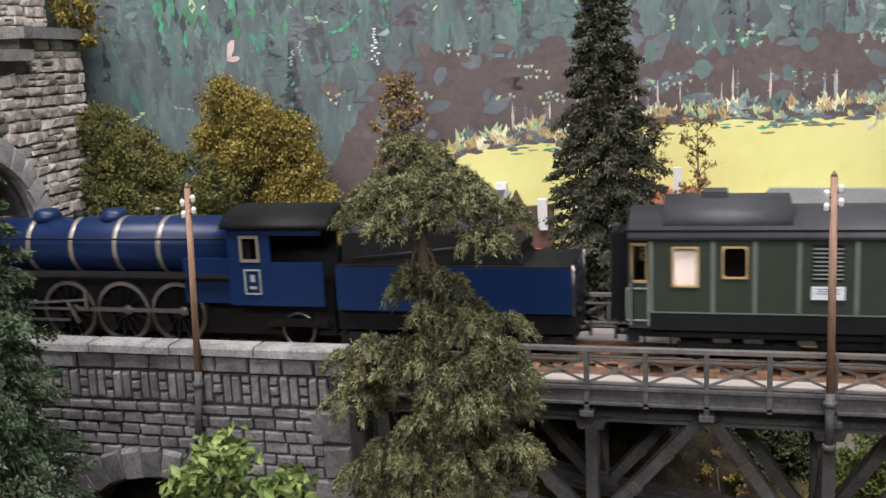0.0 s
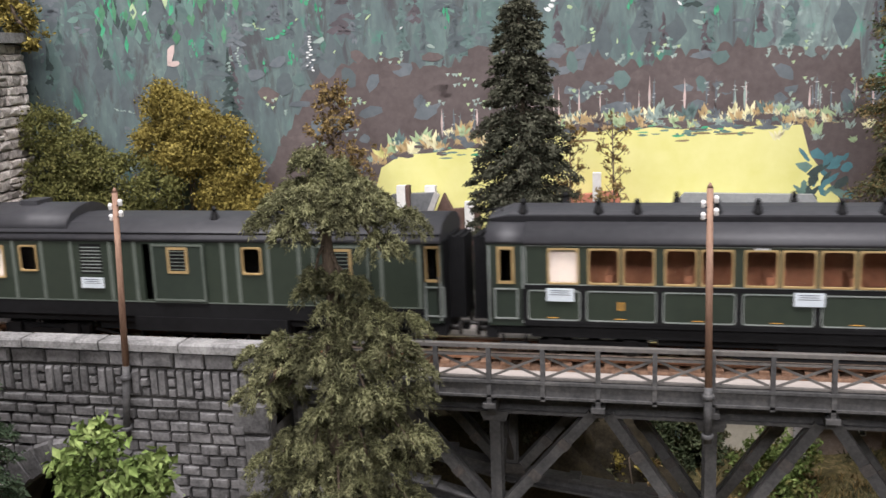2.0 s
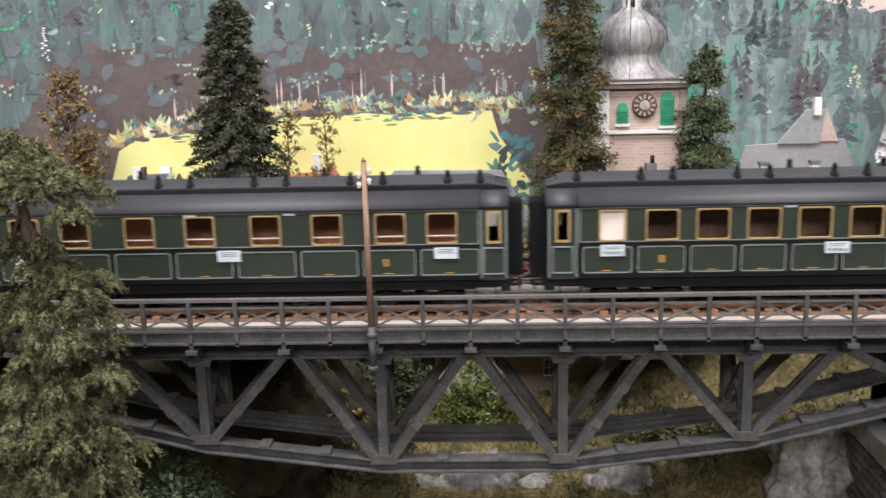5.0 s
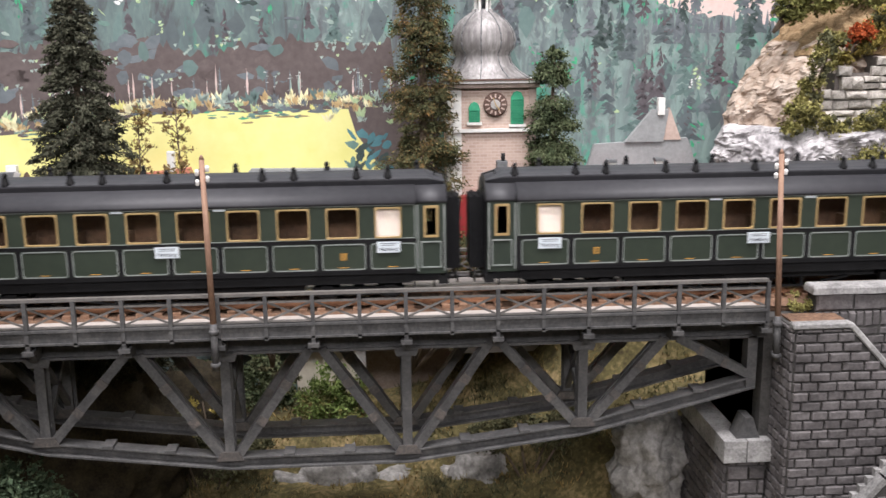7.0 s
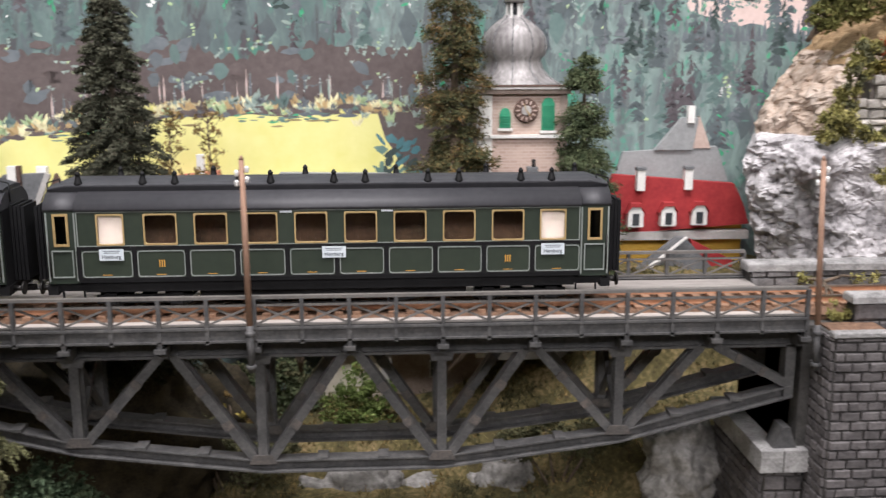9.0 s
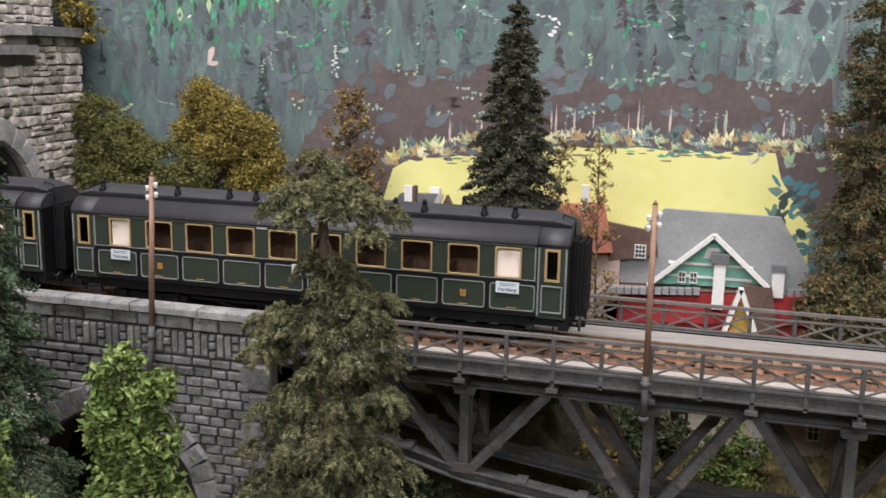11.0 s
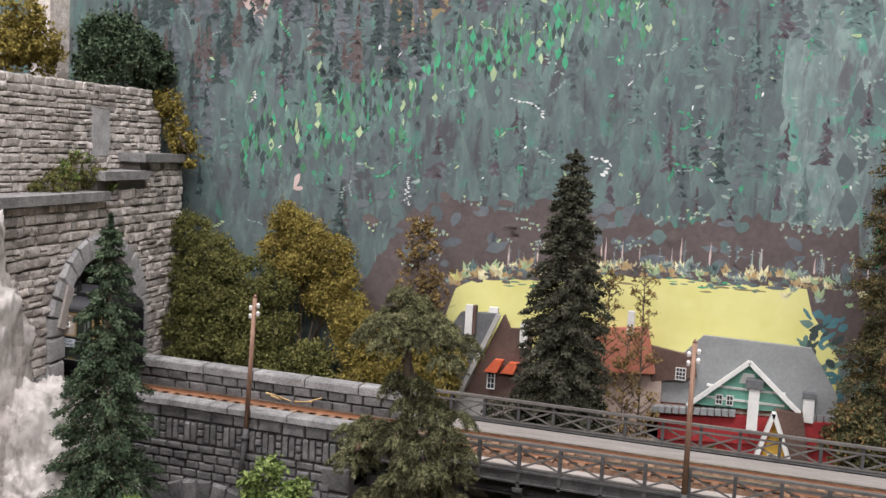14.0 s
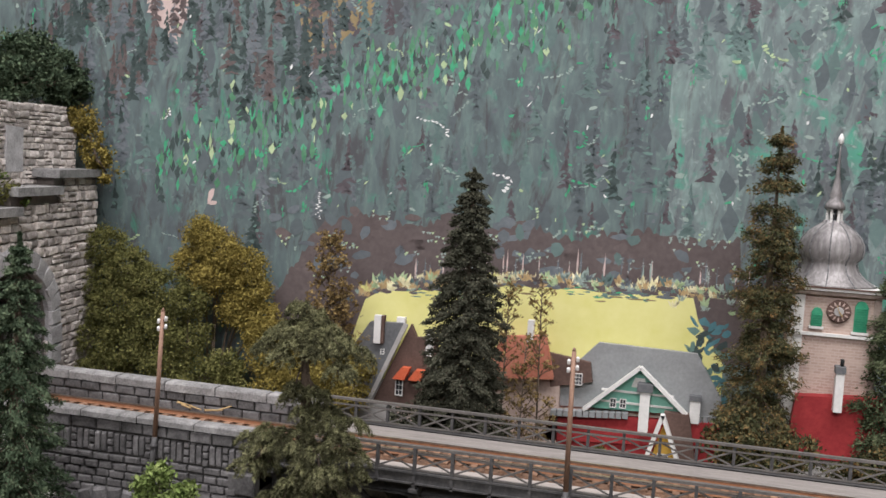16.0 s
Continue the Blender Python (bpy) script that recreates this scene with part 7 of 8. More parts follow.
bush("dark_shrub", "dark green bushes against the backdrop below the bridge", (60, 172, 50), [(34, 172, 84, 12, 12), (50, 174, 80, 12, 14), (64, 174, 86, 11, 12), (76, 176, 78, 9, 12), (20, 168, 80, 12, 12), (58, 166, 70, 12, 9)], 14000, 1.1, LEAF_PINE, LEAF_OLIVE)
bush("autumn_shrub", "ochre-leaved shrub below the bridge", (44, 128, 40), [(40, 126, 90, 6, 6), (50, 128, 82, 5, 5), (30, 130, 74, 7, 5), (58, 130, 72, 6, 4)], 900, 1.0, LEAF_YELLOW, LEAF_BROWN)
bush("dark_shrub", "brown-green undergrowth on the valley floor", (40, 120, 20), [(30, 118, 66, 14, 8), (52, 116, 60, 13, 8), (20, 120, 78, 12, 9), (64, 122, 66, 11, 7)], 4200, 1.2, LEAF_OLIVE)
bush("dark_shrub", "olive undergrowth under the bridge", (210, 110, 40), [(204, 112, 78, 12, 8), (222, 108, 74, 12, 8), (190, 116, 70, 11, 7), (236, 100, 82, 10, 8)], 4200, 1.2, LEAF_OLIVE)

# greenery on terraces and cliff
bush("ledge_plant", "small green plant on the portal ledge", (-262, 40, 268), [(-262, 24, 280, 8, 7), (-263, 36, 285, 8, 8), (-263, 48, 280, 8, 6), (-263, 60, 277, 7, 6), (-262, 12, 276, 8, 6)], 2600, 1.0, LEAF_GREEN, LEAF_BRIGHT)
bush("terrace_bush", "dark green bush on the upper terrace", (-290, 120, 345), [(-294, 104, 350, 16, 14), (-294, 124, 350, 16, 14), (-300, 116, 366, 17, 12), (-292, 144, 346, 14, 11), (-296, 94, 344, 12, 10), (-296, 138, 360, 13, 11), (-298, 100, 364, 12, 10), (-292, 158, 352, 9, 8)], 15000, 1.3, LEAF_SPRUCE)
bush("terrace_bush", "yellow-brown bush on the upper terrace", (-320, 60, 345), [(-308, 54, 356, 13, 13), (-308, 40, 352, 13, 12), (-306, 60, 344, 11, 9), (-308, 46, 368, 11, 9), (-306, 26, 346, 10, 10)], 6500, 1.3, LEAF_YELLOW)
bush("ivy", "yellow-green plant hanging at the wall's end", (-262, 136, 300), [(-276, 140, 326, 9, 8), (-272, 140, 314, 9, 9), (-266, 142, 302, 9, 8), (-260, 144, 292, 8, 6)], 3800, 1.1, LEAF_YELLOW)
bush("cliff_bush", "dark olive bush at the cliff top", (345, 150, 276), [(354, 148, 289, 8, 7), (364, 147, 293, 9, 8), (374, 146, 297, 9, 8), (360, 148, 300, 8, 7)], 5200, 1.2, LEAF_GREEN)
bush("cliff_bush", "dark olive bush high on the dry grass slope", (404, 150, 284), [(394, 148, 292, 8, 7), (404, 148, 296, 10, 8), (416, 148, 294, 9, 8)], 4200, 1.1, LEAF_GREEN)
bush("cliff_bush", "mustard-olive bush above the terrace wall", (386, 124, 268), [(392, 122, 282, 7, 6), (384, 120, 276, 7, 6), (376, 116, 270, 6, 5), (400, 122, 284, 6, 5), (366, 112, 264, 5, 4)], 4200, 1.0, LEAF_YELLOW, LEAF_OLIVE)
bush("cliff_bush", "red autumn bush on the cliff", (366, 110, 262), [(366, 108, 273, 5, 3), (373, 107, 276, 5, 3)], 1100, 1.0, LEAF_RED)
bush("cliff_bush", "olive-green bush trailing beside the terrace wall", (350, 104, 240), [(356, 106, 270, 6, 6), (352, 104, 262, 6, 6), (346, 100, 250, 6, 7), (340, 98, 240, 7, 6), (348, 98, 234, 7, 4), (336, 97, 231, 5, 4), (359, 98, 230, 7, 4)], 5200, 1.0, LEAF_MOSS, LEAF_OLIVE)
bush("cliff_bush", "moss cushion at the foot of the terrace wall", (390, 98, 226), [(378, 97, 234, 7, 4), (388, 97, 232, 8, 4), (370, 98, 232, 5, 3), (384, 98, 240, 5, 3)], 2600, 0.9, LEAF_MOSS, LEAF_OLIVE)
bush("cliff_bush", "moss cushion on the rock ledge", (368, 84, 210), [(358, 78, 214, 6, 3), (368, 77, 217, 8, 4), (379, 78, 215, 6, 3)], 2600, 0.9, LEAF_MOSS, LEAF_OLIVE)
bush("cliff_bush", "dark olive bush on the cliff beside the pilaster", (425, 98, 232), [(422, 98, 236, 7, 8), (428, 98, 244, 6, 8), (424, 97, 226, 6, 5)], 2400, 1.0, LEAF_OLIVE, LEAF_TIP)
bush("cliff_bush", "small moss tuft low on the cliff", (412, 78, 178), [(412, 76, 180, 4, 3), (364, 76, 178, 3, 2), (372, 78, 192, 3, 2)], 800, 0.8, LEAF_MOSS)
bush("cliff_bush", "moss beside the track", (318, 52, 170), [(312, 58, 170, 5, 2), (340, 60, 170, 8, 2), (306, 20, 168, 4, 3), (308, 14, 166, 4, 3)], 1200, 0.8, LEAF_MOSS)

# grass: tufts of blades over the ground, joined by colour
for name, material, count, seed, label in (("grass", GRASSB, 1500, 3, "tufts of dry straw-coloured grass on the valley floor"), ("undergrowth", LEAF_OLIVE, 1100, 4, "olive-green ground scatter on the valley floor"), ("fallen_leaves", LEAF_BROWN, 420, 5, "brown leaf litter on the valley floor")):
    gp, tips = [], []
    rg = np.random.RandomState(seed)
    for k in range(count):
        x, y = rg.uniform(-60, 300), rg.uniform(52, 190)
        if noise.noise(Vector((x / 24, y / 24, seed * 3.1))) < -0.08:
            continue
        for q in range(16):
            a, b = x + rg.normal() * 2.4, y + rg.normal() * 2.4
            g = (a, b, ground_height(a, b) - 0.3)
            gp.append(g)
            tips.append((a + rg.normal() * 1.7, b + rg.normal() * 1.7, g[2] + rg.uniform(1.2, 4.6)))
    gp, tips = np.array(gp), np.array(tips)
    ang = rg.uniform(0, 6.28, size=len(gp))
    sd = np.stack([np.cos(ang), np.sin(ang), np.zeros(len(gp))], 1) * (0.28 if name == "grass" else 0.55)
    vv = np.stack([gp - sd, gp + sd, tips], 1).reshape(-1, 3) * MM
    me = bpy.data.meshes.new(name)
    me.from_pydata(vv.tolist(), [], np.arange(len(vv)).reshape(-1, 3).tolist())
    me.materials.append(material)
    tagged(new(name, me), label, "grass", kind="stuff")
# straw left beside the track
straw = B()
for a, b in (((-152, 52, 172), (-146, 56, 170)), ((-146, 55, 170), (-136, 50, 170)), ((-128, 52, 170), (-120, 54, 173)), ((-134, 50, 170), (-124, 51, 171)), ((-149, 52, 171), (-142, 50, 170))):
    tube(straw, a, b, 0.7, 0.3, 5)
solid("dry_twig", straw, mat("pale_straw", (0.5, 0.33, 0.14), (0.68, 0.5, 0.26), 200, 0.8), "pale dry twig lying beside the track", "twig")

# ---- village in low relief before the backdrop ----
SLATE = mat("grey_slate_roof", (0.1, 0.105, 0.11), (0.19, 0.195, 0.2), 70, 0.8, bump=0.2, coords="Position")
PALE_SLATE = mat("pale_grey_roof", (0.24, 0.25, 0.25), (0.34, 0.35, 0.35), 70, 0.8, bump=0.2, coords="Position")
BROWNROOF = mat("brown_tile_roof", (0.09, 0.055, 0.045), (0.16, 0.1, 0.08), 90, 0.85, bump=0.2, coords="Position")
REDROOF = mat("red_tile_roof", (0.27, 0.02, 0.025), (0.42, 0.045, 0.045), 70, 0.75, bump=0.15, coords="Position")
SALMON = mat("salmon_tile_roof", (0.5, 0.16, 0.1), (0.66, 0.28, 0.19), 60, 0.8, bump=0.15, coords="Position")
ORANGETILE = mat("orange_tile", (0.6, 0.1, 0.04), (0.75, 0.18, 0.08), 90, 0.7, coords="Position")
WHITEWASH = mat("whitewashed_wall", (0.68, 0.67, 0.64), (0.85, 0.84, 0.8), 80, 0.85, bump=0.1, coords="Position")
GREYWALL = mat("grey_plaster_wall", (0.36, 0.35, 0.33), (0.5, 0.48, 0.46), 80, 0.85, coords="Position")
CREAMWALL = mat("cream_plaster_wall", (0.55, 0.5, 0.4), (0.7, 0.65, 0.54), 60, 0.85, coords="Position")
MINT = mat("mint_green_boards", (0.16, 0.42, 0.32), (0.25, 0.52, 0.42), 90, 0.75, coords="Position")
YELLOWWALL = mat("golden_yellow_boards", (0.62, 0.36, 0.05), (0.75, 0.48, 0.1), 120, 0.75, coords="Position")
TOWERSTONE = mat("pinkish_sandstone", (0.25, 0.19, 0.16), (0.44, 0.36, 0.31), 110, 0.85, bump=0.3, coords="Position")
TOWERPALE = mat("pale_pink_plaster", (0.42, 0.31, 0.26), (0.58, 0.46, 0.4), 80, 0.85, bump=0.2, coords="Position")
DOME = mat("grey_metal_dome", (0.13, 0.12, 0.12), (0.46, 0.44, 0.43), 40, 0.5, metal=0.2, bump=0.1, coords="Position", third=(0.26, 0.245, 0.24), stretch=(2, 2, 0.4))
LOUVRE = mat("green_louvre_paint", (0.02, 0.24, 0.13), (0.06, 0.36, 0.2), 60, 0.6, coords="Position")
DARKGLASS = mat("dark_window_glass", (0.03, 0.035, 0.04), (0.07, 0.075, 0.08), 60, 0.2, coords="Position")


LIFT = [4.0]


def slab_of(parent, name, pts, front, depth, material, label=""):
    """A raised piece: outline (x, z), its front before the backdrop by front, with depth."""
    pts = [(x, z + LIFT[0]) for x, z in pts]
    xm = sum(q[0] for q in pts) / len(pts)
    y = back_y(xm)
    return part(name, extrude_y(B(), pts, y - front, y - front + depth), material, parent, label)


def rect(x0, x1, z0, z1):
    return [(x0, z0), (x1, z0), (x1, z1), (x0, z1)]


def bars(parent, x0, x1, z0, z1, front, nx=1, nz_=1):
    """A small window: white frame and bars before dark glass."""
    g = slab_of(parent, "window", rect(x0, x1, z0, z1), front + 0.4, 0.6, DARKGLASS, "dark window glass")
    f = B()
    y = back_y((x0 + x1) / 2) - front - 0.9
    z0, z1 = z0 + LIFT[0], z1 + LIFT[0]
    ring_xz(f, x0 - 0.3, x1 + 0.3, z0 - 0.3, z1 + 0.3, y, y + 0.6, 0.5)
    for k in range(1, nx + 1):
        x = x0 + (x1 - x0) * k / (nx + 1)
        box(f, x - 0.15, x + 0.15, y, y + 0.5, z0, z1)
    for k in range(1, nz_ + 1):
        z = z0 + (z1 - z0) * k / (nz_ + 1)
        box(f, x0, x1, y, y + 0.5, z - 0.15, z + 0.15)
    part("frame", f, WHITEWASH, g, "white window bars")


ha = thing("village_house", "narrow house with a steep grey slate roof and brown wing", "house", "village")
slab_of(ha, "wall", [(-98, 110), (-62, 110), (-62, 160), (-98, 172)], 8, 8, GREYWALL)
slab_of(ha, "roof", [(-82, 148), (-98, 176), (-80, 203), (-57, 204), (-66, 178)], 13, 5, SLATE, "grey slate roof")
slab_of(ha, "verge", [(-82, 147), (-79, 147), (-55, 203), (-57.5, 204.5)], 14, 2, GREYWALL)
slab_of(ha, "wing_roof", [(-78, 149), (-54, 203), (-50, 195), (-36, 196), (-36, 150)], 11, 4, BROWNROOF, "brown tiled roof")
slab_of(ha, "wing_wall", rect(-76, -36, 110, 158), 9, 8, TOWERPALE)
ch = slab_of(ha, "chimney", rect(-76.5, -72, 190, 208), 16, 4, WHITEWASH, "white chimney")
# brown slab colours in the shaded side of the white chimney
slab_of(ch, "chimney_shade_side", rect(-72, -70, 190, 208), 15.8, 4, BROWNROOF)
slab_of(ha, "chimney", rect(-63.5, -58, 201, 207), 11, 4, WHITEWASH, "white chimney")
slab_of(ha, "chimney", rect(-43, -38.5, 184, 199), 14, 4, WHITEWASH, "white chimney")
slab_of(ha, "dormer", [(-92, 156), (-85, 156), (-85, 162), (-88.5, 169), (-92, 162)], 16, 4, WHITEWASH, "white dormer gable")
slab_of(ha, "dormer_roof", [(-89, 170), (-77, 170), (-81, 158), (-84.6, 161)], 17, 4, SLATE)
for x in (-86, -72, -66):
    bars(ha, x, x + 2.2, 183, 186, 13, 0, 1)
slab_of(ha, "awning", [(-63, 168), (-55, 168), (-51.5, 176), (-57, 176)], 17, 5, ORANGETILE, "orange-red awning")
slab_of(ha, "awning", [(-53, 168), (-45, 168), (-42, 175), (-48, 175)], 17, 5, ORANGETILE, "orange-red awning")
bars(ha, -61.5, -57, 157, 167, 12, 1, 2)

hp = thing("village_house", "salmon-roofed house half hidden by saplings", "house", "village")
slab_of(hp, "wall", rect(-6, 42, 110, 178), 6, 6, TOWERPALE)
slab_of(hp, "roof", [(-8, 172), (38, 176), (32, 203), (4, 200)], 11, 5, SALMON, "salmon tiled roof")
slab_of(hp, "side_roof", [(36, 170), (62, 176), (60, 188), (32, 192)], 9, 4, BROWNROOF)
slab_of(hp, "chimney", rect(20, 24, 198, 212), 12, 4, WHITEWASH)

LIFT[0] = 5.5
hb = thing("village_house", "large house with grey hipped roof, mint-green gable and red lower roof", "house", "village")
slab_of(hb, "wall", rect(36, 138, 100, 168), 6, 6, CREAMWALL)
slab_of(hb, "roof", [(34, 166), (64, 199), (124, 198), (140, 172), (140, 160), (34, 156)], 9, 4, PALE_SLATE, "pale grey hipped roof")
slab_of(hb, "gable_wall", [(60, 158), (91, 185), (119, 160)], 12, 4, MINT, "mint-green boarded gable")
for a, b in (((58, 157.5), (91, 187.5)), ((91, 187.5), (121, 160.5))):
    vb = B()
    y = back_y(90) - 15.5
    beam(vb, (a[0], y, a[1] + LIFT[0]), (b[0], y, b[1] + LIFT[0]), 2.2, 5)
    part("bargeboard", vb, WHITEWASH, hb, "white bargeboard")
for z in (163, 170):
    slab_of(hb, "trim_board", rect(68, 112, z, z + 1.2), 13, 2, WHITEWASH)
for x in (74, 80, 103):
    bars(hb, x, x + 3.4, 160.5, 166, 12.5, 1, 1)
slab_of(hb, "trim_board", [(86, 174), (96, 174), (94, 180), (88, 180)], 12.6, 2, WHITEWASH)
slab_of(hb, "lower_roof", [(32, 134), (142, 142), (140, 157), (38, 152)], 13, 6, REDROOF, "red lower roof")
for k in range(26):
    x = 38 + 4 * k
    if not 84 < x < 120:
        z = 152 + LIFT[0] + (x - 38) * 0.05
        part("ridge_tile", box(B(), x, x + 3.4, back_y(x) - 15, back_y(x) - 9, z, z + 3.6), PALE_SLATE, hb)
slab_of(hb, "wall_below", rect(34, 142, 96, 140), 11, 6, REDROOF)
slab_of(hb, "chimney", rect(92, 98, 148, 174), 19, 6, WHITEWASH, "white round chimney")
slab_of(hb, "chimney_cap", rect(90, 99.5, 173, 178), 20, 7, SLATE)
slab_of(hb, "chimney", rect(122, 128, 156, 171), 18, 5, WHITEWASH, "white chimney")
slab_of(hb, "chimney_cap", rect(121.4, 128.6, 170, 173), 18.6, 6, SLATE)
slab_of(hb, "yellow_gable", [(97, 118), (121, 118), (108, 156)], 20, 6, YELLOWWALL, "golden yellow gable")
for a, b in (((94, 118), (106.5, 161)), ((106.5, 161), (123, 118))):
    vb = B()
    y = back_y(108) - 23
    beam(vb, (a[0], y, a[1] + LIFT[0]), (b[0], y, b[1] + LIFT[0]), 2.4, 6)
    part("bargeboard", vb, WHITEWASH, hb, "white bargeboard")
slab_of(hb, "porch_roof", [(107, 162), (122, 162), (130, 120), (123, 118)], 22, 6, BROWNROOF)
bars(hb, 105, 111, 126, 136, 20.5, 1, 1)
bars(hb, 50, 55.5, 172, 179, 9.5, 2, 2)
bars(hb, 116, 121.5, 176, 182, 9.5, 2, 2)

ct = thing("church_tower", "pinkish stone church tower with a grey onion dome and clock", "church tower", "village")
TX0, TX1, TYF = 174, 221, 168


def brick_paint(name, a, b, joint):
    """Small bricks in courses of 1.7 mm, for a wall in the xz plane."""
    m = mat(name, a, b, 200, 0.85, bump=0.2, coords="Position")
    nt = m.node_tree
    bsdf = nt.nodes["Principled BSDF"]
    geo = nt.nodes.new("ShaderNodeNewGeometry")
    sep = nt.nodes.new("ShaderNodeSeparateXYZ")
    com = nt.nodes.new("ShaderNodeCombineXYZ")
    nt.links.new(geo.outputs["Position"], sep.inputs[0])
    nt.links.new(sep.outputs["X"], com.inputs["X"])
    nt.links.new(sep.outputs["Z"], com.inputs["Y"])
    br_ = node(nt, "ShaderNodeTexBrick", Scale=1.0, Brick_Width=0.0042, Row_Height=0.0017, Mortar_Size=0.00022, Color1=(*a, 1), Color2=(*b, 1), Mortar=(*joint, 1))
    nt.links.new(com.outputs[0], br_.inputs["Vector"])
    mx = nt.nodes.new("ShaderNodeMix")
    mx.data_type = "RGBA"
    mx.inputs["Factor"].default_value = 0.6
    old = bsdf.inputs["Base Color"].links[0].from_socket
    nt.links.new(old, mx.inputs["A"])
    nt.links.new(br_.outputs["Color"], mx.inputs["B"])
    nt.links.new(mx.outputs["Result"], bsdf.inputs["Base Color"])
    return m


TOWERBRICK = brick_paint("pinkish_brick", (0.42, 0.3, 0.25), (0.58, 0.45, 0.38), (0.62, 0.52, 0.46))
part("shaft", box(B(), TX0, TX1, TYF, 204, 100, 252), TOWERBRICK, ct, "pinkish brick shaft")
# the brightly lit left face, put on the front as a white strip
part("corner_pilaster", box(B(), TX0 - 1, TX0 + 7, TYF - 1, TYF + 4, 100, 249), WHITEWASH, ct, "white strip for the tower's lit left face")
part("corner_pilaster", box(B(), TX1 - 3, TX1 + 1, TYF - 1, TYF + 4, 100, 249), TOWERSTONE, ct)
part("string_course", box(B(), TX0 - 1.6, TX1 + 1.6, TYF - 2, 205, 224.6, 226.4), WHITEWASH, ct)
part("cornice", box(B(), TX0 - 2.6, TX1 + 2.6, TYF - 3, 206, 248.5, 251), TOWERSTONE, ct)
part("eave_board", box(B(), TX0 - 3, TX1 + 2, TYF - 4.4, 206, 251, 252.6), WHITEWASH, ct, "pale eave board")
part("gutter", box(B(), TX0 - 3.4, TX1 + 2.4, TYF - 5, TYF - 4.4, 252.4, 253.3), BROWNROOF, ct, "thin red-brown gutter")
cx, cy = 195, 188
prof = [(27, 252.8), (25, 254), (20.5, 257), (16.8, 261), (15.4, 265), (15.8, 267), (17.8, 269), (18.6, 273), (18.2, 277), (16.2, 281), (12.8, 284.6), (8.6, 287.6), (6.2, 289), (5.8, 290.4)]
dome_m = Matrix.Translation((cx * MM, cy * MM, 0)) @ Matrix.Diagonal((1, 0.72, 1, 1)) @ Matrix.Translation((-cx * MM, -cy * MM, 0))
rb = lathe(B(), (cx, cy, 0), prof, 32)
rb.transform(dome_m)
dome = part("onion_dome", rb, DOME, ct, "grey sheet-metal onion dome")
for k in range(10):
    a = 2 * math.pi * (k + 0.3) / 10
    seam = B()
    for (r0, z0), (r1, z1) in zip(prof, prof[1:]):
        tube(seam, (cx + r0 * math.cos(a), cy + r0 * math.sin(a), z0), (cx + r1 * math.cos(a), cy + r1 * math.sin(a), z1), 0.32, 0.32, 5)
    seam.transform(dome_m)
    part("seam", seam, SLATE, dome)
for k in range(6):
    a = math.pi / 3 * k
    part("lantern_post", box(B(), cx + 4 * math.cos(a) - 0.7, cx + 4 * math.cos(a) + 0.7, cy + 4 * math.sin(a) - 0.7, cy + 4 * math.sin(a) + 0.7, 288, 297), WHITEWASH, ct)
part("lantern_core", lathe(B(), (cx, cy, 0), [(2.2, 288), (2.2, 297)], 8), DARKGLASS, ct)
part("spire", lathe(B(), (cx, cy, 0), [(6, 297), (5.2, 300), (3, 303), (3.6, 305), (2.4, 309), (1.2, 318), (0.5, 330), (0.35, 336)], 10), DOME, ct)
part("finial", lathe(B(), (cx, cy, 0), [(0.3, 334), (1.6, 336), (1.6, 338.5), (0.3, 341)], 10), WHITEWASH, ct)
ck = part("clock_face", lathe(B(), (199.5, TYF - 0.4, 239.5), [(6.6, 0), (6.6, -1), (5.8, -1.3), (2.6, -1.3)], 28, "y"), BROWNROOF, ct, "dark round clock face")
tk = B()
for k in range(12):
    a = 2 * math.pi * k / 12
    beam(tk, (199.5 + 3.6 * math.sin(a), TYF - 2.0, 239.5 + 3.6 * math.cos(a)), (199.5 + 5.7 * math.sin(a), TYF - 2.0, 239.5 + 5.7 * math.cos(a)), 0.8, 0.3)
part("hour_ring", tk, TOWERPALE, ck)
part("clock_centre", lathe(B(), (199.5, TYF - 1.6, 239.5), [(2.7, 0), (2.7, -0.3), (2.4, -0.4)], 16, "y"), GREYWALL, ck)
hd = B()
beam(hd, (199.5, TYF - 2.5, 239.5), (201.6, TYF - 2.5, 236.8), 0.6, 0.3)
beam(hd, (199.5, TYF - 2.7, 239.5), (198.2, TYF - 2.7, 243.2), 0.45, 0.3)
part("clock_pointer", hd, GOLD, ck)
for x, w, z0, z1 in ((188, 3.0, 230, 238), (211.5, 3.5, 228.6, 243)):
    lv = part("belfry_window", extrude_y(B(), [(x - w, z0), (x + w, z0), (x + w, z1), (x + w * 0.6, z1 + w * 0.8), (x, z1 + w), (x - w * 0.6, z1 + w * 0.8), (x - w, z1)], TYF - 1.6, TYF), LOUVRE, ct, "green louvred belfry window")
    sl = B()
    for k in range(int((z1 - z0) / 1.4)):
        box(sl, x - w + 0.5, x + w - 0.5, TYF - 2.2, TYF - 1.5, z0 + 0.6 + 1.4 * k, z0 + 1.2 + 1.4 * k)
    part("slat", sl, LOUVRE, lv)
    part("sill", box(B(), x - w - 1, x + w + 1, TYF - 2.4, TYF, z0 - 1.4, z0), WHITEWASH, lv)
chn = part("nave_roof", extrude_y(B(), [(176, 154), (246, 156), (240, 194), (180, 190)], 160, 168), REDROOF, ct, "red nave roof")
part("nave_wall", box(B(), 178, 244, 162, 170, 100, 156), GREYWALL, ct)
cs = part("nave_chimney", box(B(), 199.5, 204, 154, 160, 184, 208), WHITEWASH, ct, "white chimney with dark cap")
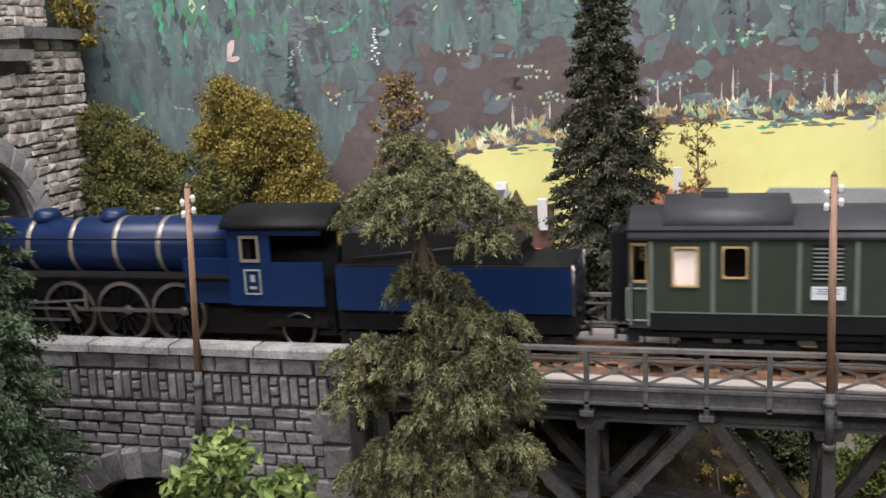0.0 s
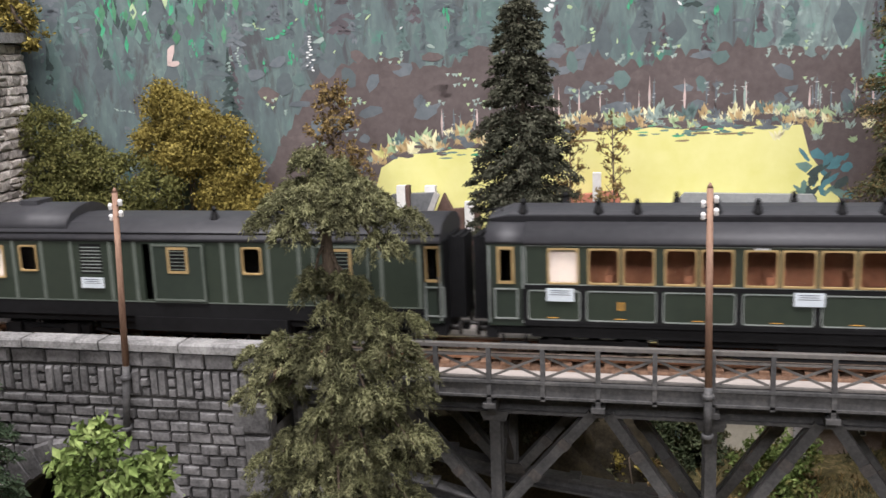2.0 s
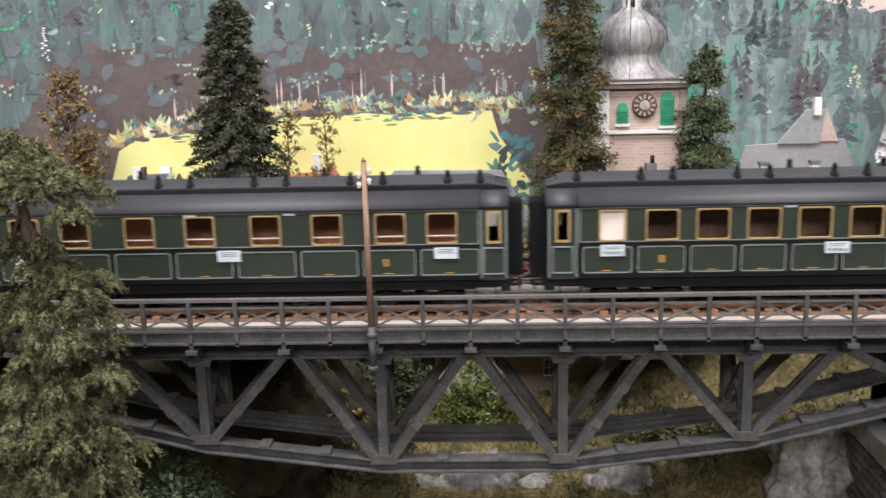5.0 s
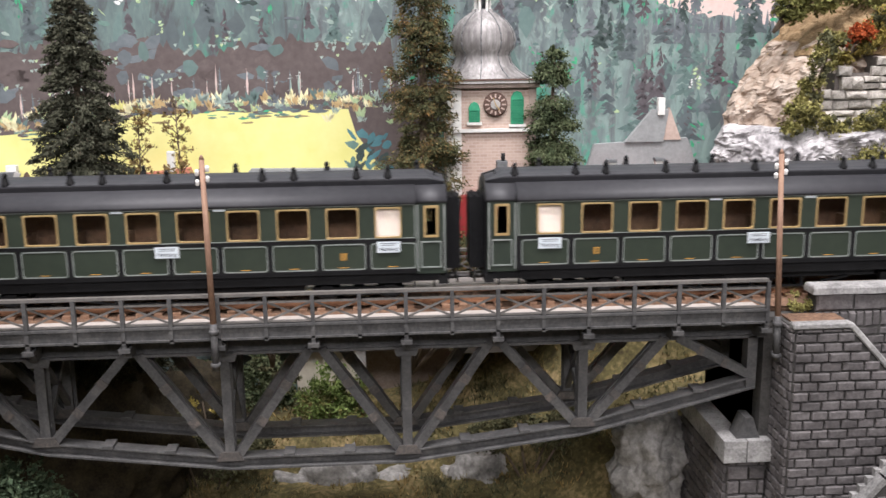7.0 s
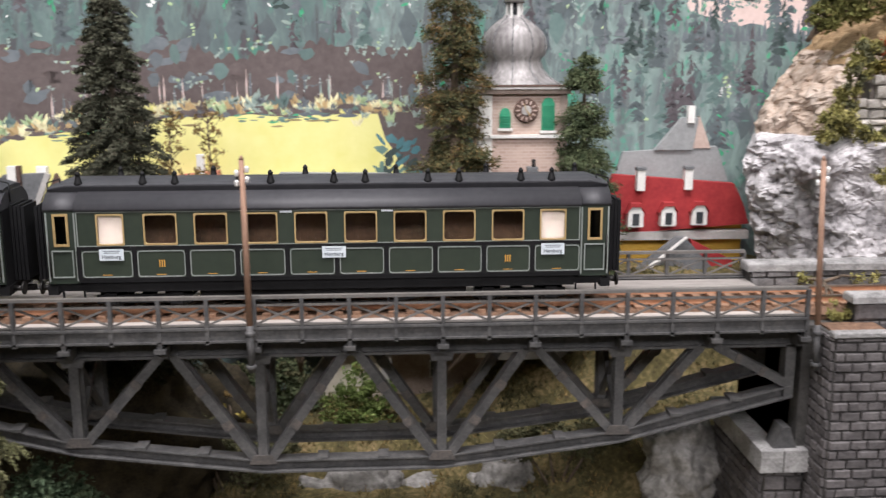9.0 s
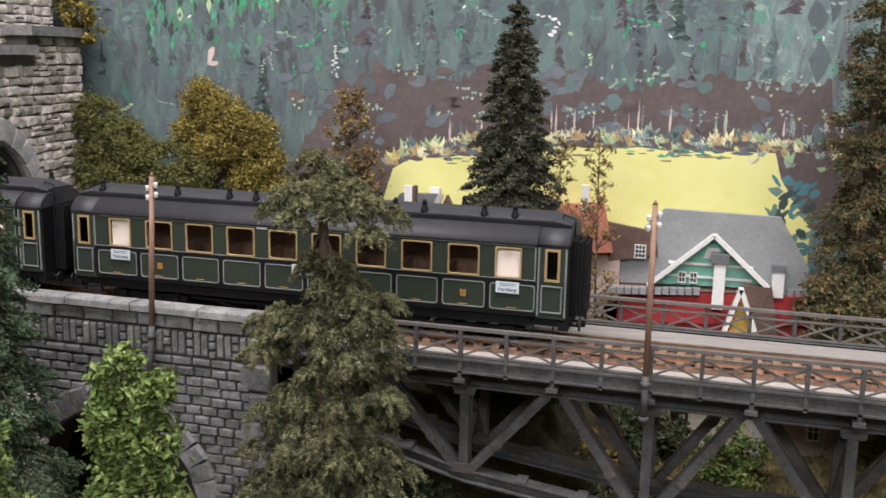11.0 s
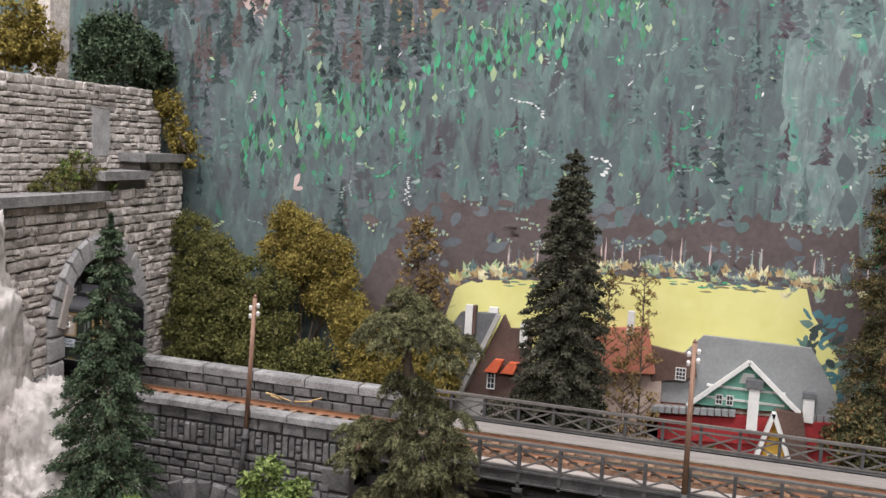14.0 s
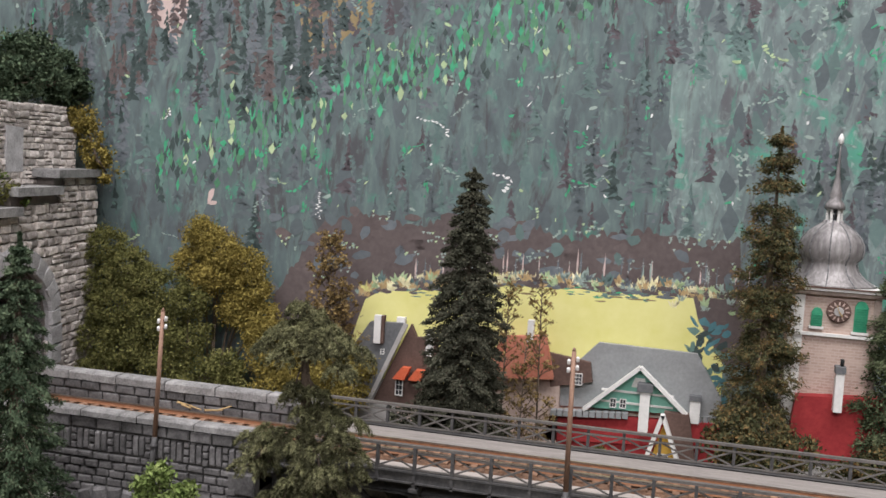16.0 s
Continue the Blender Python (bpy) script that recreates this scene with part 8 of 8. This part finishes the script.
part("chimney_cap", box(B(), 199, 204.5, 153.6, 160.4, 206, 210), SLATE, cs)
pipe = B()
tube(pipe, (202.5, 157, 209), (202.5, 157, 214), 1.1, 1.1, 8)
part("chimney_pipe", pipe, BLACK, cs)

LIFT[0] = 4.0
hr_ = thing("village_house", "house with a red mansard roof, white dormers and yellow wall", "house", "village")
slab_of(hr_, "wall", rect(252, 336, 100, 164), 12, 8, YELLOWWALL, "yellow wall")
slab_of(hr_, "roof", [(250, 160), (338, 166), (334, 178), (328, 190), (256, 196), (248, 178)], 18, 6, REDROOF, "red mansard roof")
slab_of(hr_, "eave_board", rect(248, 338, 157, 162), 19, 7, GREYWALL)
for x in (268, 288, 307):
    d = slab_of(hr_, "dormer", [(x - 4.5, 166), (x + 4.5, 166), (x + 4.5, 174), (x + 2.6, 178), (x - 2.6, 178), (x - 4.5, 174)], 23, 6, WHITEWASH, "white rounded dormer")
    slab_of(d, "dormer_hood", [(x - 6, 174), (x - 3, 180), (x + 3, 180), (x + 6, 174), (x + 2.6, 178), (x - 2.6, 178)], 24, 6, REDROOF)
    slab_of(d, "window", rect(x - 2, x + 2, 167, 174), 23.4, 1, DARKGLASS)
for x in (271, 300):
    slab_of(hr_, "chimney", rect(x - 2.3, x + 2.3, 187, 199), 21, 5, WHITEWASH, "white chimney")
    slab_of(hr_, "chimney_cap", rect(x - 2.8, x + 2.8, 199, 200.6), 21.6, 6, SLATE)
hg = thing("village_house", "distant house with pale grey-green roof and gable", "house", "village")
slab_of(hg, "roof", [(258, 190), (264, 208), (320, 211), (328, 190)], 7, 4, PALE_SLATE, "pale grey roof")
slab_of(hg, "upper_roof", [(282, 209), (298, 228), (308, 228), (305, 209)], 9, 4, PALE_SLATE)
slab_of(hg, "gable", [(304, 210), (308.5, 229), (316, 210)], 9.5, 4, TOWERPALE, "pale gable")
slab_of(hg, "chimney", rect(301, 305, 225, 235), 11, 4, WHITEWASH)
hk = thing("village_house", "small house with a grey gabled roof and red annexe", "house", "village")
slab_of(hk, "wall", rect(270, 312, 100, 142), 24, 6, YELLOWWALL, "yellow wall")
slab_of(hk, "roof", [(264, 136), (270, 142), (292, 160), (297, 160), (316, 140), (316, 136)], 28, 5, SLATE, "grey gabled roof")
slab_of(hk, "annexe_roof", [(300, 159), (326, 146), (324, 128), (312, 130), (306, 142)], 30, 5, REDROOF, "red annexe roof")
slab_of(hk, "bargeboard", [(264, 135), (296, 161), (297.5, 161), (267, 135)], 31, 2, WHITEWASH, "pale bargeboard")
LIFT[0] = 0.0
hs = thing("village_house", "cream house wall and shed below the bridge", "house", "village")
slab_of(hs, "wall", rect(84, 122, 60, 112), 6, 5, CREAMWALL, "cream plaster wall")
slab_of(hs, "brick_wall", rect(122, 250, 60, 112), 9, 8, TOWERSTONE, "brown stone wall")
slab_of(hs, "corner_post", rect(119, 125, 60, 112), 12, 10, GREYWALL)
bars(hs, 148, 154, 80, 90, 6.5, 1, 1)
slab_of(hs, "shed_roof", [(120, 98), (172, 98), (168, 106), (124, 106)], 16, 10, BROWNROOF)

motions()
